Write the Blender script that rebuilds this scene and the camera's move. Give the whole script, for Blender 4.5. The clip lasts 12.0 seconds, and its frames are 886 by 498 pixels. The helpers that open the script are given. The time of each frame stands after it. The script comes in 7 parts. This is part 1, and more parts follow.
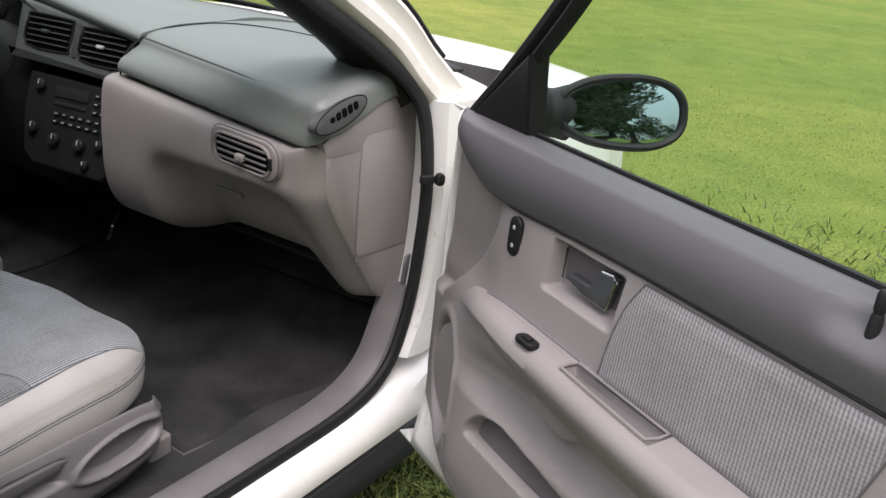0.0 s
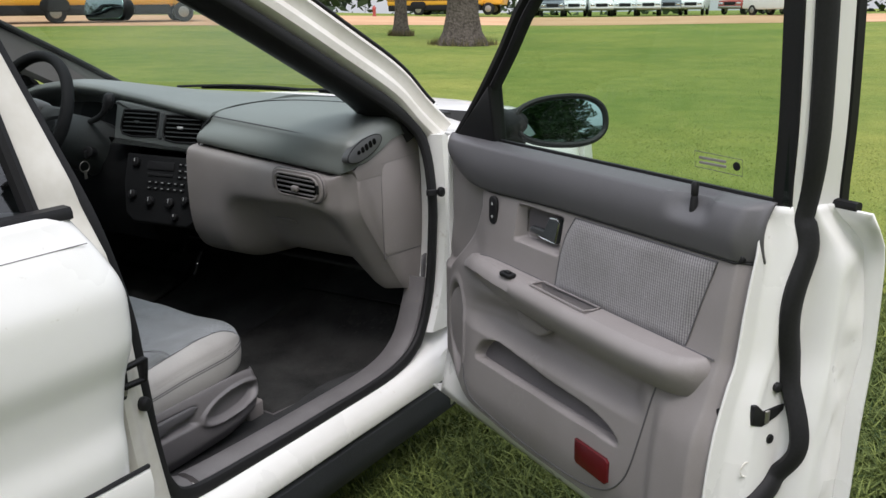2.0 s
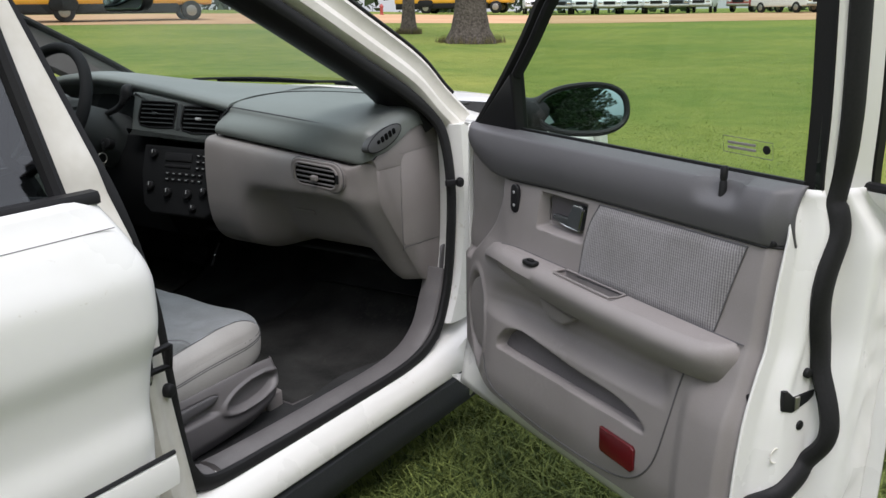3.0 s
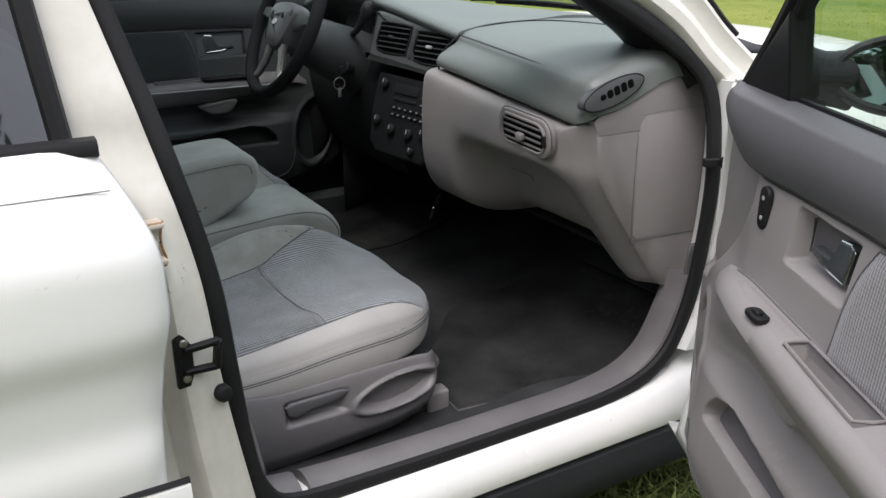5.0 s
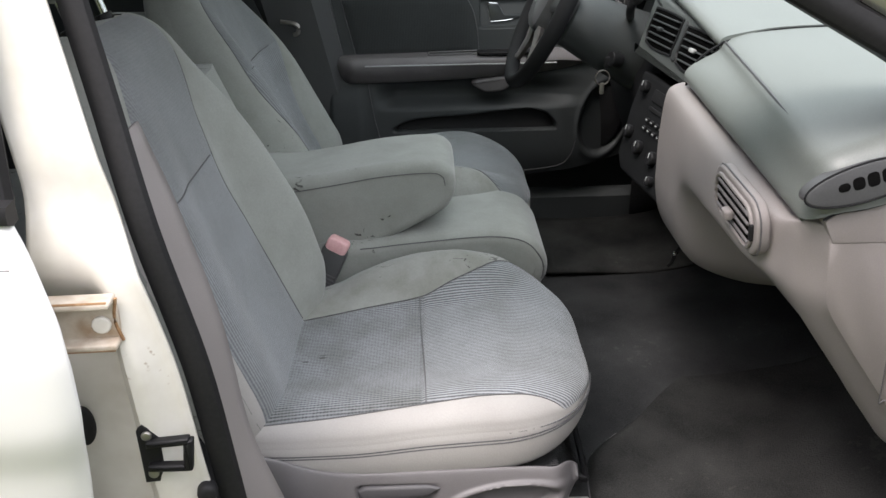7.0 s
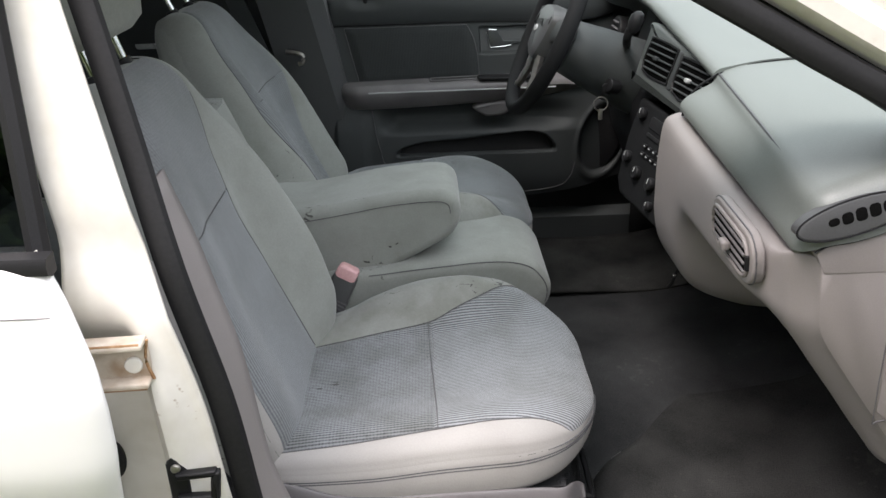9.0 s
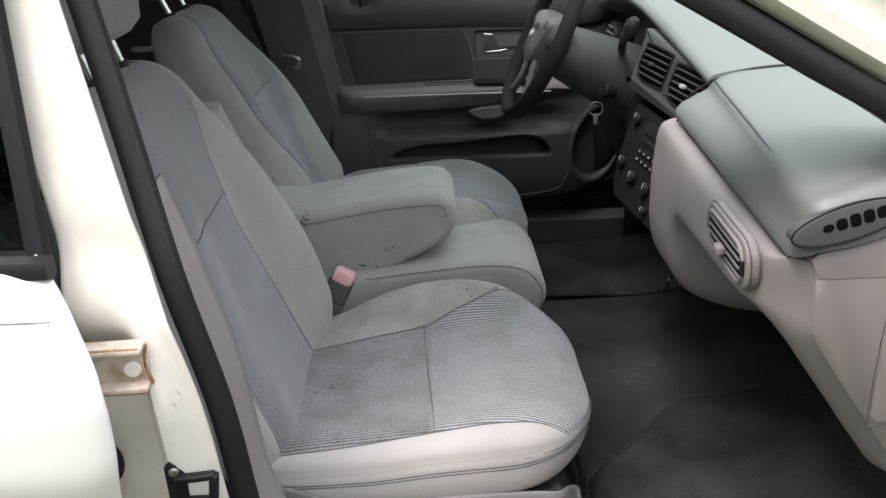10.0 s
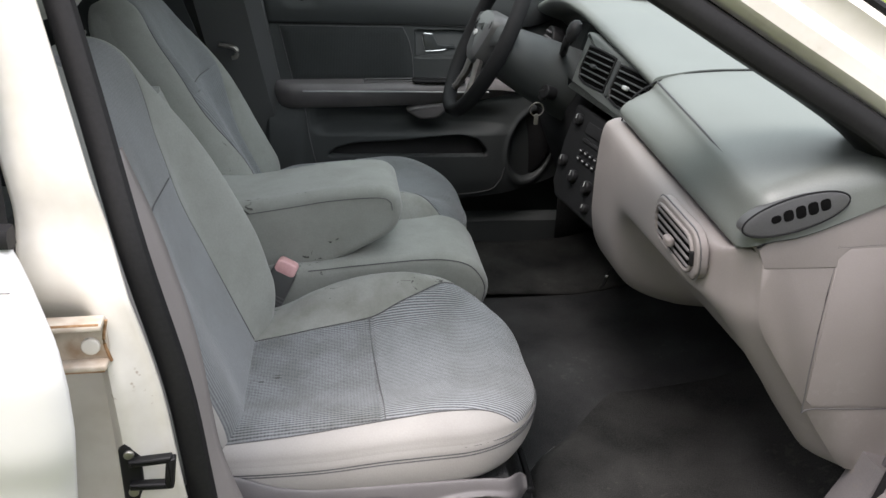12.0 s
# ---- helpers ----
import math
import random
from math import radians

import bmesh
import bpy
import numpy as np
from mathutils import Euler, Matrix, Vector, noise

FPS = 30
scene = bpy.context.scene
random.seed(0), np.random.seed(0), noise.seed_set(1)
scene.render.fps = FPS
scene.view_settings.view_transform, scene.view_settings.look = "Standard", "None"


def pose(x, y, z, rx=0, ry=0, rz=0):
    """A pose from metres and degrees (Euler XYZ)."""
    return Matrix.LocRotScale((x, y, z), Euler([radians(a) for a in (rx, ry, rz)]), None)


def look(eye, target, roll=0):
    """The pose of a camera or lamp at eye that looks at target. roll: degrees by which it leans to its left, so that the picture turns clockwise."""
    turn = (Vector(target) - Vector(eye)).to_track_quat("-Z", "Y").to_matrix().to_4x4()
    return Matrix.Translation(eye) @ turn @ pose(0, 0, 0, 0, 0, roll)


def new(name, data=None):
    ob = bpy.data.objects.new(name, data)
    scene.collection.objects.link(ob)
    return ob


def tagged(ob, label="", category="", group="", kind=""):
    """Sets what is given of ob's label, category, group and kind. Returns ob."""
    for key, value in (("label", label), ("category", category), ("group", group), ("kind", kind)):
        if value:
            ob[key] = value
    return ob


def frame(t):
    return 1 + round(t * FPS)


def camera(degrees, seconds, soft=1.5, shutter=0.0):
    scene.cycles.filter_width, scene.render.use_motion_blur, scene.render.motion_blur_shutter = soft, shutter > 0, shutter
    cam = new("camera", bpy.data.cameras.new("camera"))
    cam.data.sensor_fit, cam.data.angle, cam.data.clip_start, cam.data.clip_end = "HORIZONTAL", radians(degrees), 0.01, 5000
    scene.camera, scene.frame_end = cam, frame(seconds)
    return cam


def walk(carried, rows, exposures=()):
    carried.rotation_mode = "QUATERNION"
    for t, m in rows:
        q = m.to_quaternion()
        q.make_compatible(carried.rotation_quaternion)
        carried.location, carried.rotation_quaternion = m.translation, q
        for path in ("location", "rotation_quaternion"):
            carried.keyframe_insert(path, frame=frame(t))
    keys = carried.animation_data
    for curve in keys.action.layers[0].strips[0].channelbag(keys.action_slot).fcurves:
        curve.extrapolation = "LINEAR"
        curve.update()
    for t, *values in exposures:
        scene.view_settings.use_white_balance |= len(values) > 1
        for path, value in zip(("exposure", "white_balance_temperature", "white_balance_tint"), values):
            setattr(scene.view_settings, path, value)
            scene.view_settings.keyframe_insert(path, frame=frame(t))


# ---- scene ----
EXPOSURE = [(0, 0.26, 6500, 19), (0.5, 0.24, 6350, 18), (1.0, 0.02, 6300, 16), (1.5, -0.14, 6300, 15), (2.5, -0.20, 6250, 14), (4.5, -0.08, 6250, 15), (5.0, 0.05, 6300, 15),
            (5.5, 0.2, 6350, 12), (6.0, 0.48, 6450, 15), (6.5, 0.70, 6550, 17), (9.0, 0.68, 6550, 17), (12.0, 0.62, 6550, 17)]
cam = camera(56.0, 12.0)
walk(cam, [
    (0, look((-0.323, -0.770, 1.241), (1.278, 0.188, 0.522), 6.46)),
    (0.5, look((-0.558, -0.879, 1.188), (0.975, 0.172, 0.451), 3.88)),
    (1, look((-0.746, -1.008, 1.207), (0.799, 0.050, 0.504), 0.74)),
    (1.5, look((-0.766, -1.089, 1.235), (0.835, -0.038, 0.661), -0.37)),
    (2, look((-0.794, -1.112, 1.232), (0.825, -0.070, 0.688), -0.67)),
    (2.5, look((-0.803, -1.092, 1.231), (0.803, -0.038, 0.673), -1.11)),
    (2.7, look((-0.814, -1.088, 1.224), (0.797, -0.038, 0.674), -0.86)),
    (4.3, look((-0.582, -1.082, 1.178), (0.877, 0.137, 0.556), -1.15)),
    (4.5, look((-0.493, -1.092, 1.209), (0.842, 0.235, 0.533), -1.76)),
    (5, look((-0.208, -0.981, 1.175), (0.741, 0.634, 0.474), -0.01)),
    (5.5, look((0.085, -0.787, 1.178), (0.643, 1.006, 0.490), 1.19)),
    (6, look((0.263, -0.719, 1.189), (0.464, 1.123, 0.435), 1.09)),
    (6.5, look((0.326, -0.716, 1.210), (0.353, 1.102, 0.376), -0.37)),
    (7, look((0.320, -0.720, 1.246), (0.337, 1.094, 0.404), -1.17)),
    (9, look((0.306, -0.752, 1.297), (0.326, 1.072, 0.476), -2.04)),
    (9.5, look((0.302, -0.754, 1.301), (0.334, 1.072, 0.483), -1.74)),
    (10, look((0.300, -0.756, 1.302), (0.337, 1.070, 0.486), -1.67)),
    (10.5, look((0.301, -0.757, 1.301), (0.343, 1.068, 0.484), -1.69)),
    (11, look((0.298, -0.760, 1.302), (0.341, 1.070, 0.495), -1.76)),
    (11.5, look((0.294, -0.766, 1.300), (0.355, 1.064, 0.494), -0.53)),
    (12, look((0.236, -0.770, 1.276), (0.480, 1.048, 0.480), 2.04)),
], EXPOSURE)

# ---- light ----
world = bpy.data.worlds.new("world")
scene.world = world
world.use_nodes = True
wn, wl = world.node_tree.nodes, world.node_tree.links
sky = wn.new("ShaderNodeTexSky")
sky.sky_type = "NISHITA"
sky.sun_disc = False
sky.sun_elevation, sky.sun_rotation = radians(61), radians(225)
sky.air_density, sky.dust_density = 1.0, 3.0
veil = wn.new("ShaderNodeMix")          # thin overcast over the blue
veil.data_type = "RGBA"
veil.inputs[0].default_value = 0.72
veil.inputs[7].default_value = (9.0, 9.2, 9.3, 1)
wl.new(sky.outputs[0], veil.inputs[6])
dome = wn.new("ShaderNodeTexGradient")  # an overcast sky is brightest overhead
dome.texture_mapping.mapping_x = "Z"
climb = wn.new("ShaderNodeMapRange")
climb.inputs["To Min"].default_value, climb.inputs["To Max"].default_value = 0.46, 1.36
deck = wn.new("ShaderNodeMix")
deck.data_type, deck.blend_type = "RGBA", "MULTIPLY"
deck.inputs[0].default_value = 1.0
wl.new(dome.outputs["Fac"], climb.inputs["Value"])
wl.new(veil.outputs[2], deck.inputs[6])
wl.new(climb.outputs[0], deck.inputs[7])
wl.new(deck.outputs[2], wn["Background"].inputs["Color"])
wn["Background"].inputs["Strength"].default_value = 0.228

sun = new("sun", bpy.data.lights.new("sun", "SUN"))
sun.data.energy, sun.data.angle, sun.data.color = 1.9, radians(25), (1.0, 0.96, 0.9)
sun.matrix_world = look((0, 0, 10), (2.9, 2.9, 2.6))

# ---- materials ----
def material(name, rough=0.6, metal=0.0, spec=0.5):
    m = bpy.data.materials.new(name)
    m.use_nodes = True
    b = m.node_tree.nodes["Principled BSDF"]
    b.inputs["Roughness"].default_value, b.inputs["Metallic"].default_value = rough, metal
    b.inputs["Specular IOR Level"].default_value = spec
    return m, m.node_tree.nodes, m.node_tree.links, b


def coat(name, dark, light, rough=0.6, metal=0.0, spec=0.5, big=3.0, fine=300.0, bump=0.15, deep=0.0004, worn=0.06, mottle=0.5, specks=0.0, speck=(0.10, 0.075, 0.05)):
    """Colour between two tones, mottled at two sizes, with grain in relief."""
    m, n, l, b = material(name, rough, metal, spec)
    at = n.new("ShaderNodeTexCoord")
    a, f = n.new("ShaderNodeTexNoise"), n.new("ShaderNodeTexNoise")
    a.inputs["Scale"].default_value, a.inputs["Detail"].default_value = big, 6
    f.inputs["Scale"].default_value, f.inputs["Detail"].default_value = fine, 2
    for t in (a, f):
        l.new(at.outputs["Object"], t.inputs["Vector"])
    mix = n.new("ShaderNodeMath")
    mix.operation = "MULTIPLY_ADD"
    mix.inputs[1].default_value = 1 - mottle
    half = n.new("ShaderNodeMath")
    half.operation = "MULTIPLY"
    half.inputs[1].default_value = mottle
    l.new(a.outputs["Fac"], half.inputs[0])
    l.new(f.outputs["Fac"], mix.inputs[0])
    l.new(half.outputs[0], mix.inputs[2])
    ramp = n.new("ShaderNodeValToRGB")
    ramp.color_ramp.elements[0].position, ramp.color_ramp.elements[1].position = 0.3, 0.7
    ramp.color_ramp.elements[0].color, ramp.color_ramp.elements[1].color = (*dark, 1), (*light, 1)
    l.new(mix.outputs[0], ramp.inputs[0])
    l.new(ramp.outputs[0], b.inputs["Base Color"])
    if specks:      # chips, grit and dried splashes
        chip, spread = n.new("ShaderNodeTexNoise"), n.new("ShaderNodeTexNoise")
        chip.inputs["Scale"].default_value, chip.inputs["Detail"].default_value = 70, 4
        spread.inputs["Scale"].default_value, spread.inputs["Detail"].default_value = 4.5, 4
        both, cut, over = n.new("ShaderNodeMath"), n.new("ShaderNodeMapRange"), n.new("ShaderNodeMix")
        both.operation = "MULTIPLY"
        for t in (chip, spread):
            l.new(at.outputs["Object"], t.inputs["Vector"])
        l.new(chip.outputs["Fac"], both.inputs[0])
        l.new(spread.outputs["Fac"], both.inputs[1])
        cut.inputs["From Min"].default_value, cut.inputs["From Max"].default_value, cut.inputs["To Max"].default_value = 0.395, 0.44, specks
        l.new(both.outputs[0], cut.inputs["Value"])
        over.data_type = "RGBA"
        over.inputs[7].default_value = (*speck, 1)
        l.new(cut.outputs[0], over.inputs[0])
        l.new(ramp.outputs[0], over.inputs[6])
        l.new(over.outputs[2], b.inputs["Base Color"])
    r = n.new("ShaderNodeMapRange")
    r.inputs["To Min"].default_value, r.inputs["To Max"].default_value = max(rough - worn, 0.02), min(rough + worn, 1)
    l.new(a.outputs["Fac"], r.inputs["Value"])
    l.new(r.outputs[0], b.inputs["Roughness"])
    if bump:
        p = n.new("ShaderNodeBump")
        p.inputs["Strength"].default_value, p.inputs["Distance"].default_value = bump, deep
        l.new(f.outputs["Fac"], p.inputs["Height"])
        l.new(p.outputs[0], b.inputs["Normal"])
    return m


def cloth(name, dark, light, axis="Y", period=0.004, cross=0.0, stain=0.35, rough=0.95, other="X", marks=0.7, ribs=0.55, tufts=0.35, few=0.405):
    """Ribbed woven cloth: ribs across one axis, cross threads, and soiling in soft patches."""
    m, n, l, b = material(name, rough, spec=0.2)
    b.inputs["Sheen Weight"].default_value, b.inputs["Sheen Roughness"].default_value = 0.25, 0.5
    at = n.new("ShaderNodeTexCoord")

    def wave(direction, per):
        w = n.new("ShaderNodeTexWave")
        w.bands_direction = direction
        w.inputs["Scale"].default_value = 2 * math.pi / (20 * per)
        w.inputs["Distortion"].default_value, w.inputs["Detail"].default_value = 0.6, 1
        w.inputs["Detail Scale"].default_value = 3
        l.new(at.outputs["Object"], w.inputs["Vector"])
        return w

    one, two = wave(axis, period), wave(other, period * 1.1)
    both = n.new("ShaderNodeMix")
    both.inputs[0].default_value = cross
    l.new(one.outputs["Fac"], both.inputs[2])
    l.new(two.outputs["Fac"], both.inputs[3])
    soil, tuft = n.new("ShaderNodeTexNoise"), n.new("ShaderNodeTexNoise")
    soil.inputs["Scale"].default_value, soil.inputs["Detail"].default_value, soil.inputs["Roughness"].default_value = 9, 8, 0.65
    tuft.inputs["Scale"].default_value = 280
    for t in (soil, tuft):
        l.new(at.outputs["Object"], t.inputs["Vector"])
    s = n.new("ShaderNodeMath")
    s.operation = "MULTIPLY_ADD"
    s.inputs[1].default_value, s.inputs[2].default_value = ribs, 0.1 + (0.55 - ribs) / 2
    l.new(both.outputs[0], s.inputs[0])
    s2 = n.new("ShaderNodeMath")
    s2.operation = "MULTIPLY_ADD"
    s2.inputs[1].default_value = tufts
    l.new(tuft.outputs["Fac"], s2.inputs[0])
    l.new(s.outputs[0], s2.inputs[2])
    ramp = n.new("ShaderNodeValToRGB")
    ramp.color_ramp.elements[0].position, ramp.color_ramp.elements[1].position = 0.15, 0.85
    ramp.color_ramp.elements[0].color, ramp.color_ramp.elements[1].color = (*dark, 1), (*light, 1)
    l.new(s2.outputs[0], ramp.inputs[0])
    dirt = n.new("ShaderNodeMix")
    dirt.data_type, dirt.blend_type = "RGBA", "MULTIPLY"
    dr = n.new("ShaderNodeValToRGB")
    dr.color_ramp.elements[0].position, dr.color_ramp.elements[1].position = 0.35, 0.6
    dr.color_ramp.elements[0].color, dr.color_ramp.elements[1].color = (0.62, 0.62, 0.58, 1), (1, 1, 1, 1)
    l.new(soil.outputs["Fac"], dr.inputs[0])
    dirt.inputs[0].default_value = stain
    l.new(ramp.outputs[0], dirt.inputs[6])
    l.new(dr.outputs[0], dirt.inputs[7])
    # small dark scuffs, gathered in places
    nick, where = n.new("ShaderNodeTexNoise"), n.new("ShaderNodeTexNoise")
    bend = n.new("ShaderNodeMapping")
    bend.inputs["Scale"].default_value, bend.inputs["Rotation"].default_value = (1.0, 2.6, 1.4), (0.3, 0.2, 0.6)
    l.new(at.outputs["Object"], bend.inputs["Vector"])
    nick.inputs["Scale"].default_value, nick.inputs["Detail"].default_value, nick.inputs["Distortion"].default_value = 42, 3, 1.2
    where.inputs["Scale"].default_value = 6
    l.new(bend.outputs[0], nick.inputs["Vector"])
    l.new(at.outputs["Object"], where.inputs["Vector"])
    hit = n.new("ShaderNodeMath")
    hit.operation = "MULTIPLY"
    l.new(nick.outputs["Fac"], hit.inputs[0])
    l.new(where.outputs["Fac"], hit.inputs[1])
    cut = n.new("ShaderNodeMapRange")
    cut.inputs["From Min"].default_value, cut.inputs["From Max"].default_value = few, few + 0.03
    cut.inputs["To Max"].default_value = marks
    l.new(hit.outputs[0], cut.inputs["Value"])
    ink = n.new("ShaderNodeMix")
    ink.data_type = "RGBA"
    ink.inputs[7].default_value = (0.035, 0.033, 0.030, 1)
    l.new(cut.outputs[0], ink.inputs[0])
    l.new(dirt.outputs[2], ink.inputs[6])
    l.new(ink.outputs[2], b.inputs["Base Color"])
    p = n.new("ShaderNodeBump")
    p.inputs["Strength"].default_value, p.inputs["Distance"].default_value = 0.5, 0.0008
    l.new(s2.outputs[0], p.inputs["Height"])
    l.new(p.outputs[0], b.inputs["Normal"])
    return m


def pane(name, tint=(0.8, 0.86, 0.84), gloss=1.0):
    """Glass sheet: clear with a tint, mirroring towards the edge of view."""
    m, n, l, b = material(name)
    n.remove(b)
    t, g, f, mix = n.new("ShaderNodeBsdfTransparent"), n.new("ShaderNodeBsdfGlossy"), n.new("ShaderNodeLayerWeight"), n.new("ShaderNodeMixShader")
    t.inputs[0].default_value = (*tint, 1)
    g.inputs["Roughness"].default_value = 0.02
    edge = n.new("ShaderNodeMath")
    edge.operation = "POWER"
    edge.inputs[1].default_value = 4.0
    l.new(f.outputs["Facing"], edge.inputs[0])
    k = n.new("ShaderNodeMath")
    k.operation = "MULTIPLY_ADD"
    k.inputs[1].default_value, k.inputs[2].default_value = min(0.7 * gloss, 0.8), 0.05 * gloss
    l.new(edge.outputs[0], k.inputs[0])
    l.new(k.outputs[0], mix.inputs[0])
    l.new(t.outputs[0], mix.inputs[1])
    l.new(g.outputs[0], mix.inputs[2])
    l.new(mix.outputs[0], n["Material Output"].inputs["Surface"])
    return m


white = coat("white_paint", (0.775, 0.770, 0.745), (0.805, 0.80, 0.775), 0.28, big=2.5, fine=40, bump=0.02, deep=0.0005, mottle=0.8, specks=0.35, speck=(0.45, 0.40, 0.32))
white.node_tree.nodes["Principled BSDF"].inputs["Coat Weight"].default_value = 0.4
# Duller and creamier than the body white: the pillar's shade is in it.
pillarshade = coat("shaded_pillar_paint", (0.62, 0.59, 0.53), (0.77, 0.75, 0.70), 0.34, big=7, fine=60, bump=0.04, mottle=0.8, specks=0.12, speck=(0.36, 0.29, 0.21))
jamb = coat("jamb_paint", (0.60, 0.57, 0.50), (0.76, 0.74, 0.69), 0.38, big=9, fine=60, bump=0.04, mottle=0.8, specks=0.7, speck=(0.30, 0.22, 0.14))
# Flat black plates in this stand for the dark of the vent openings.
void = coat("vent_dark", (0.003, 0.003, 0.003), (0.005, 0.005, 0.005), 0.95, spec=0.05, bump=0)
rubber = coat("rubber", (0.007, 0.007, 0.008), (0.014, 0.014, 0.015), 0.65, spec=0.32, big=6, fine=200, bump=0.2)
black = coat("black_plastic", (0.010, 0.010, 0.011), (0.016, 0.016, 0.017), 0.5, spec=0.22, big=8, fine=500, bump=0.2)
clad = coat("dark_cladding", (0.02, 0.022, 0.026), (0.04, 0.043, 0.05), 0.6, big=5, fine=250, bump=0.3)
grey = coat("grey_plastic", (0.222, 0.203, 0.197), (0.278, 0.256, 0.250), 0.52, spec=0.36, big=6, fine=650, bump=0.3, deep=0.0006, mottle=0.7, specks=0.25, speck=(0.30, 0.28, 0.27))
greydark = coat("dark_grey_plastic", (0.084, 0.082, 0.087), (0.110, 0.107, 0.112), 0.5, big=4, fine=650, bump=0.3, deep=0.0006)
pad = coat("dash_pad", (0.135, 0.149, 0.141), (0.168, 0.184, 0.174), 0.44, big=4, fine=600, bump=0.35, deep=0.0006)
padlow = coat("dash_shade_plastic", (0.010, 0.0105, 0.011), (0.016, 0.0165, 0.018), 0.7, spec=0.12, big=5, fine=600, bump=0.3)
scuffgrey = coat("scuff_plastic", (0.112, 0.105, 0.107), (0.180, 0.170, 0.172), 0.5, big=9, fine=500, bump=0.3, deep=0.0006, mottle=0.7, specks=0.5, speck=(0.20, 0.17, 0.14))
# Darker copy of the dash pad tone, for the bezel shaded below the brow.
padshade = coat("shaded_pad_plastic", (0.078, 0.087, 0.084), (0.102, 0.112, 0.107), 0.5, big=4, fine=600, bump=0.3)
# Driver's side trim: far darker than the passenger's grey, cabin shade in the tone.
ddoor = coat("shaded_charcoal_plastic", (0.036, 0.040, 0.041), (0.052, 0.057, 0.058), 0.58, spec=0.35, big=4, fine=600, bump=0.3, deep=0.0006)
carpet = coat("carpet", (0.012, 0.012, 0.013), (0.070, 0.071, 0.072), 0.98, spec=0.1, big=4.5, fine=420, bump=0.8, deep=0.003, mottle=0.75, specks=0.2, speck=(0.13, 0.13, 0.12))
matting = coat("floor_mat", (0.011, 0.011, 0.011), (0.062, 0.062, 0.060), 0.97, spec=0.1, big=7, fine=380, bump=0.8, deep=0.003, mottle=0.7, specks=0.2, speck=(0.12, 0.115, 0.10))
rib = cloth("seat_cloth", (0.075, 0.081, 0.088), (0.345, 0.361, 0.378), "Y", 0.0048, 0.05, 0.6, marks=0.3, ribs=0.80)
weave = cloth("seat_weave", (0.040, 0.044, 0.048), (0.280, 0.293, 0.307), "Y", 0.0048, 0.20, 0.85, marks=0.8, ribs=0.75, tufts=0.5)
backweave = cloth("back_weave", (0.120, 0.128, 0.136), (0.250, 0.262, 0.272), "Y", 0.0040, 0.2, 0.4, other="Z", marks=0.0, ribs=0.35, tufts=0.45)
backrib = cloth("back_rib", (0.105, 0.112, 0.120), (0.280, 0.294, 0.308), "Y", 0.0044, 0.10, 0.4, other="Z", marks=0.0, ribs=0.5, tufts=0.45)
soiled = cloth("soiled_velour", (0.225, 0.232, 0.218), (0.345, 0.352, 0.332), "Y", 0.0012, 0.5, 0.75, marks=0.75, ribs=0.08, few=0.356)
velour = cloth("velour", (0.225, 0.236, 0.221), (0.345, 0.357, 0.335), "Y", 0.0012, 0.5, 0.45, marks=0.85, ribs=0.08)
# Vinyl paler and warmer than the velour, with the open door's light in it.
vinyl = coat("lit_seat_vinyl", (0.335, 0.322, 0.308), (0.415, 0.402, 0.386), 0.6, spec=0.35, big=7, fine=420, bump=0.3, deep=0.0008, mottle=0.7)
# Recesses toned darker than the panel for their shade; mat binding reuses it.
recessgrey = coat("pocket_lining", (0.105, 0.097, 0.102), (0.140, 0.130, 0.135), 0.8, spec=0.2, big=6, fine=500, bump=0.4)
ventgrey = coat("vent_grey", (0.060, 0.062, 0.064), (0.078, 0.080, 0.082), 0.45, big=6, fine=500, bump=0.2)
# Driver's door cloth, darkened for the same shade.
dcloth = cloth("shaded_charcoal_cloth", (0.026, 0.029, 0.030), (0.050, 0.054, 0.055), "X", 0.0043, 0.2, 0.3, other="Z", marks=0.0)
shieldgrey = coat("seat_shield_plastic", (0.125, 0.118, 0.121), (0.168, 0.160, 0.163), 0.45, big=7, fine=600, bump=0.3, deep=0.0006, mottle=0.7)
lever = coat("dark_gloss_plastic", (0.045, 0.050, 0.052), (0.065, 0.070, 0.072), 0.2, big=8, fine=300, bump=0.05)
doorcloth = cloth("door_cloth", (0.085, 0.080, 0.083), (0.330, 0.316, 0.322), "Y", 0.0043, 0.20, 0.4, other="Z", marks=0.0, ribs=0.55)
chrome = coat("chrome", (0.62, 0.63, 0.64), (0.72, 0.73, 0.74), 0.12, 1.0, big=6, fine=80, bump=0.0)
steel = coat("dull_steel", (0.30, 0.29, 0.27), (0.48, 0.46, 0.43), 0.4, 0.9, big=12, fine=90, bump=0.2)
rust = coat("rusty_paint", (0.30, 0.20, 0.12), (0.74, 0.70, 0.62), 0.5, big=24, fine=90, bump=0.2, mottle=0.85)
rustline = coat("bare_rust", (0.20, 0.10, 0.045), (0.42, 0.27, 0.15), 0.85, spec=0.2, big=30, fine=200, bump=0.4)
red = coat("red_reflector", (0.075, 0.004, 0.007), (0.11, 0.006, 0.010), 0.12, big=10, fine=900, bump=0.5, deep=0.0006)
pink = coat("faded_red_plastic", (0.66, 0.36, 0.37), (0.78, 0.50, 0.50), 0.5, big=40, fine=200, bump=0.05)
thread = coat("seam_thread", (0.085, 0.085, 0.088), (0.125, 0.125, 0.128), 0.9, big=20, fine=600)
dim = coat("pale_print", (0.35, 0.36, 0.36), (0.45, 0.46, 0.46), 0.6, big=20, fine=400, bump=0)
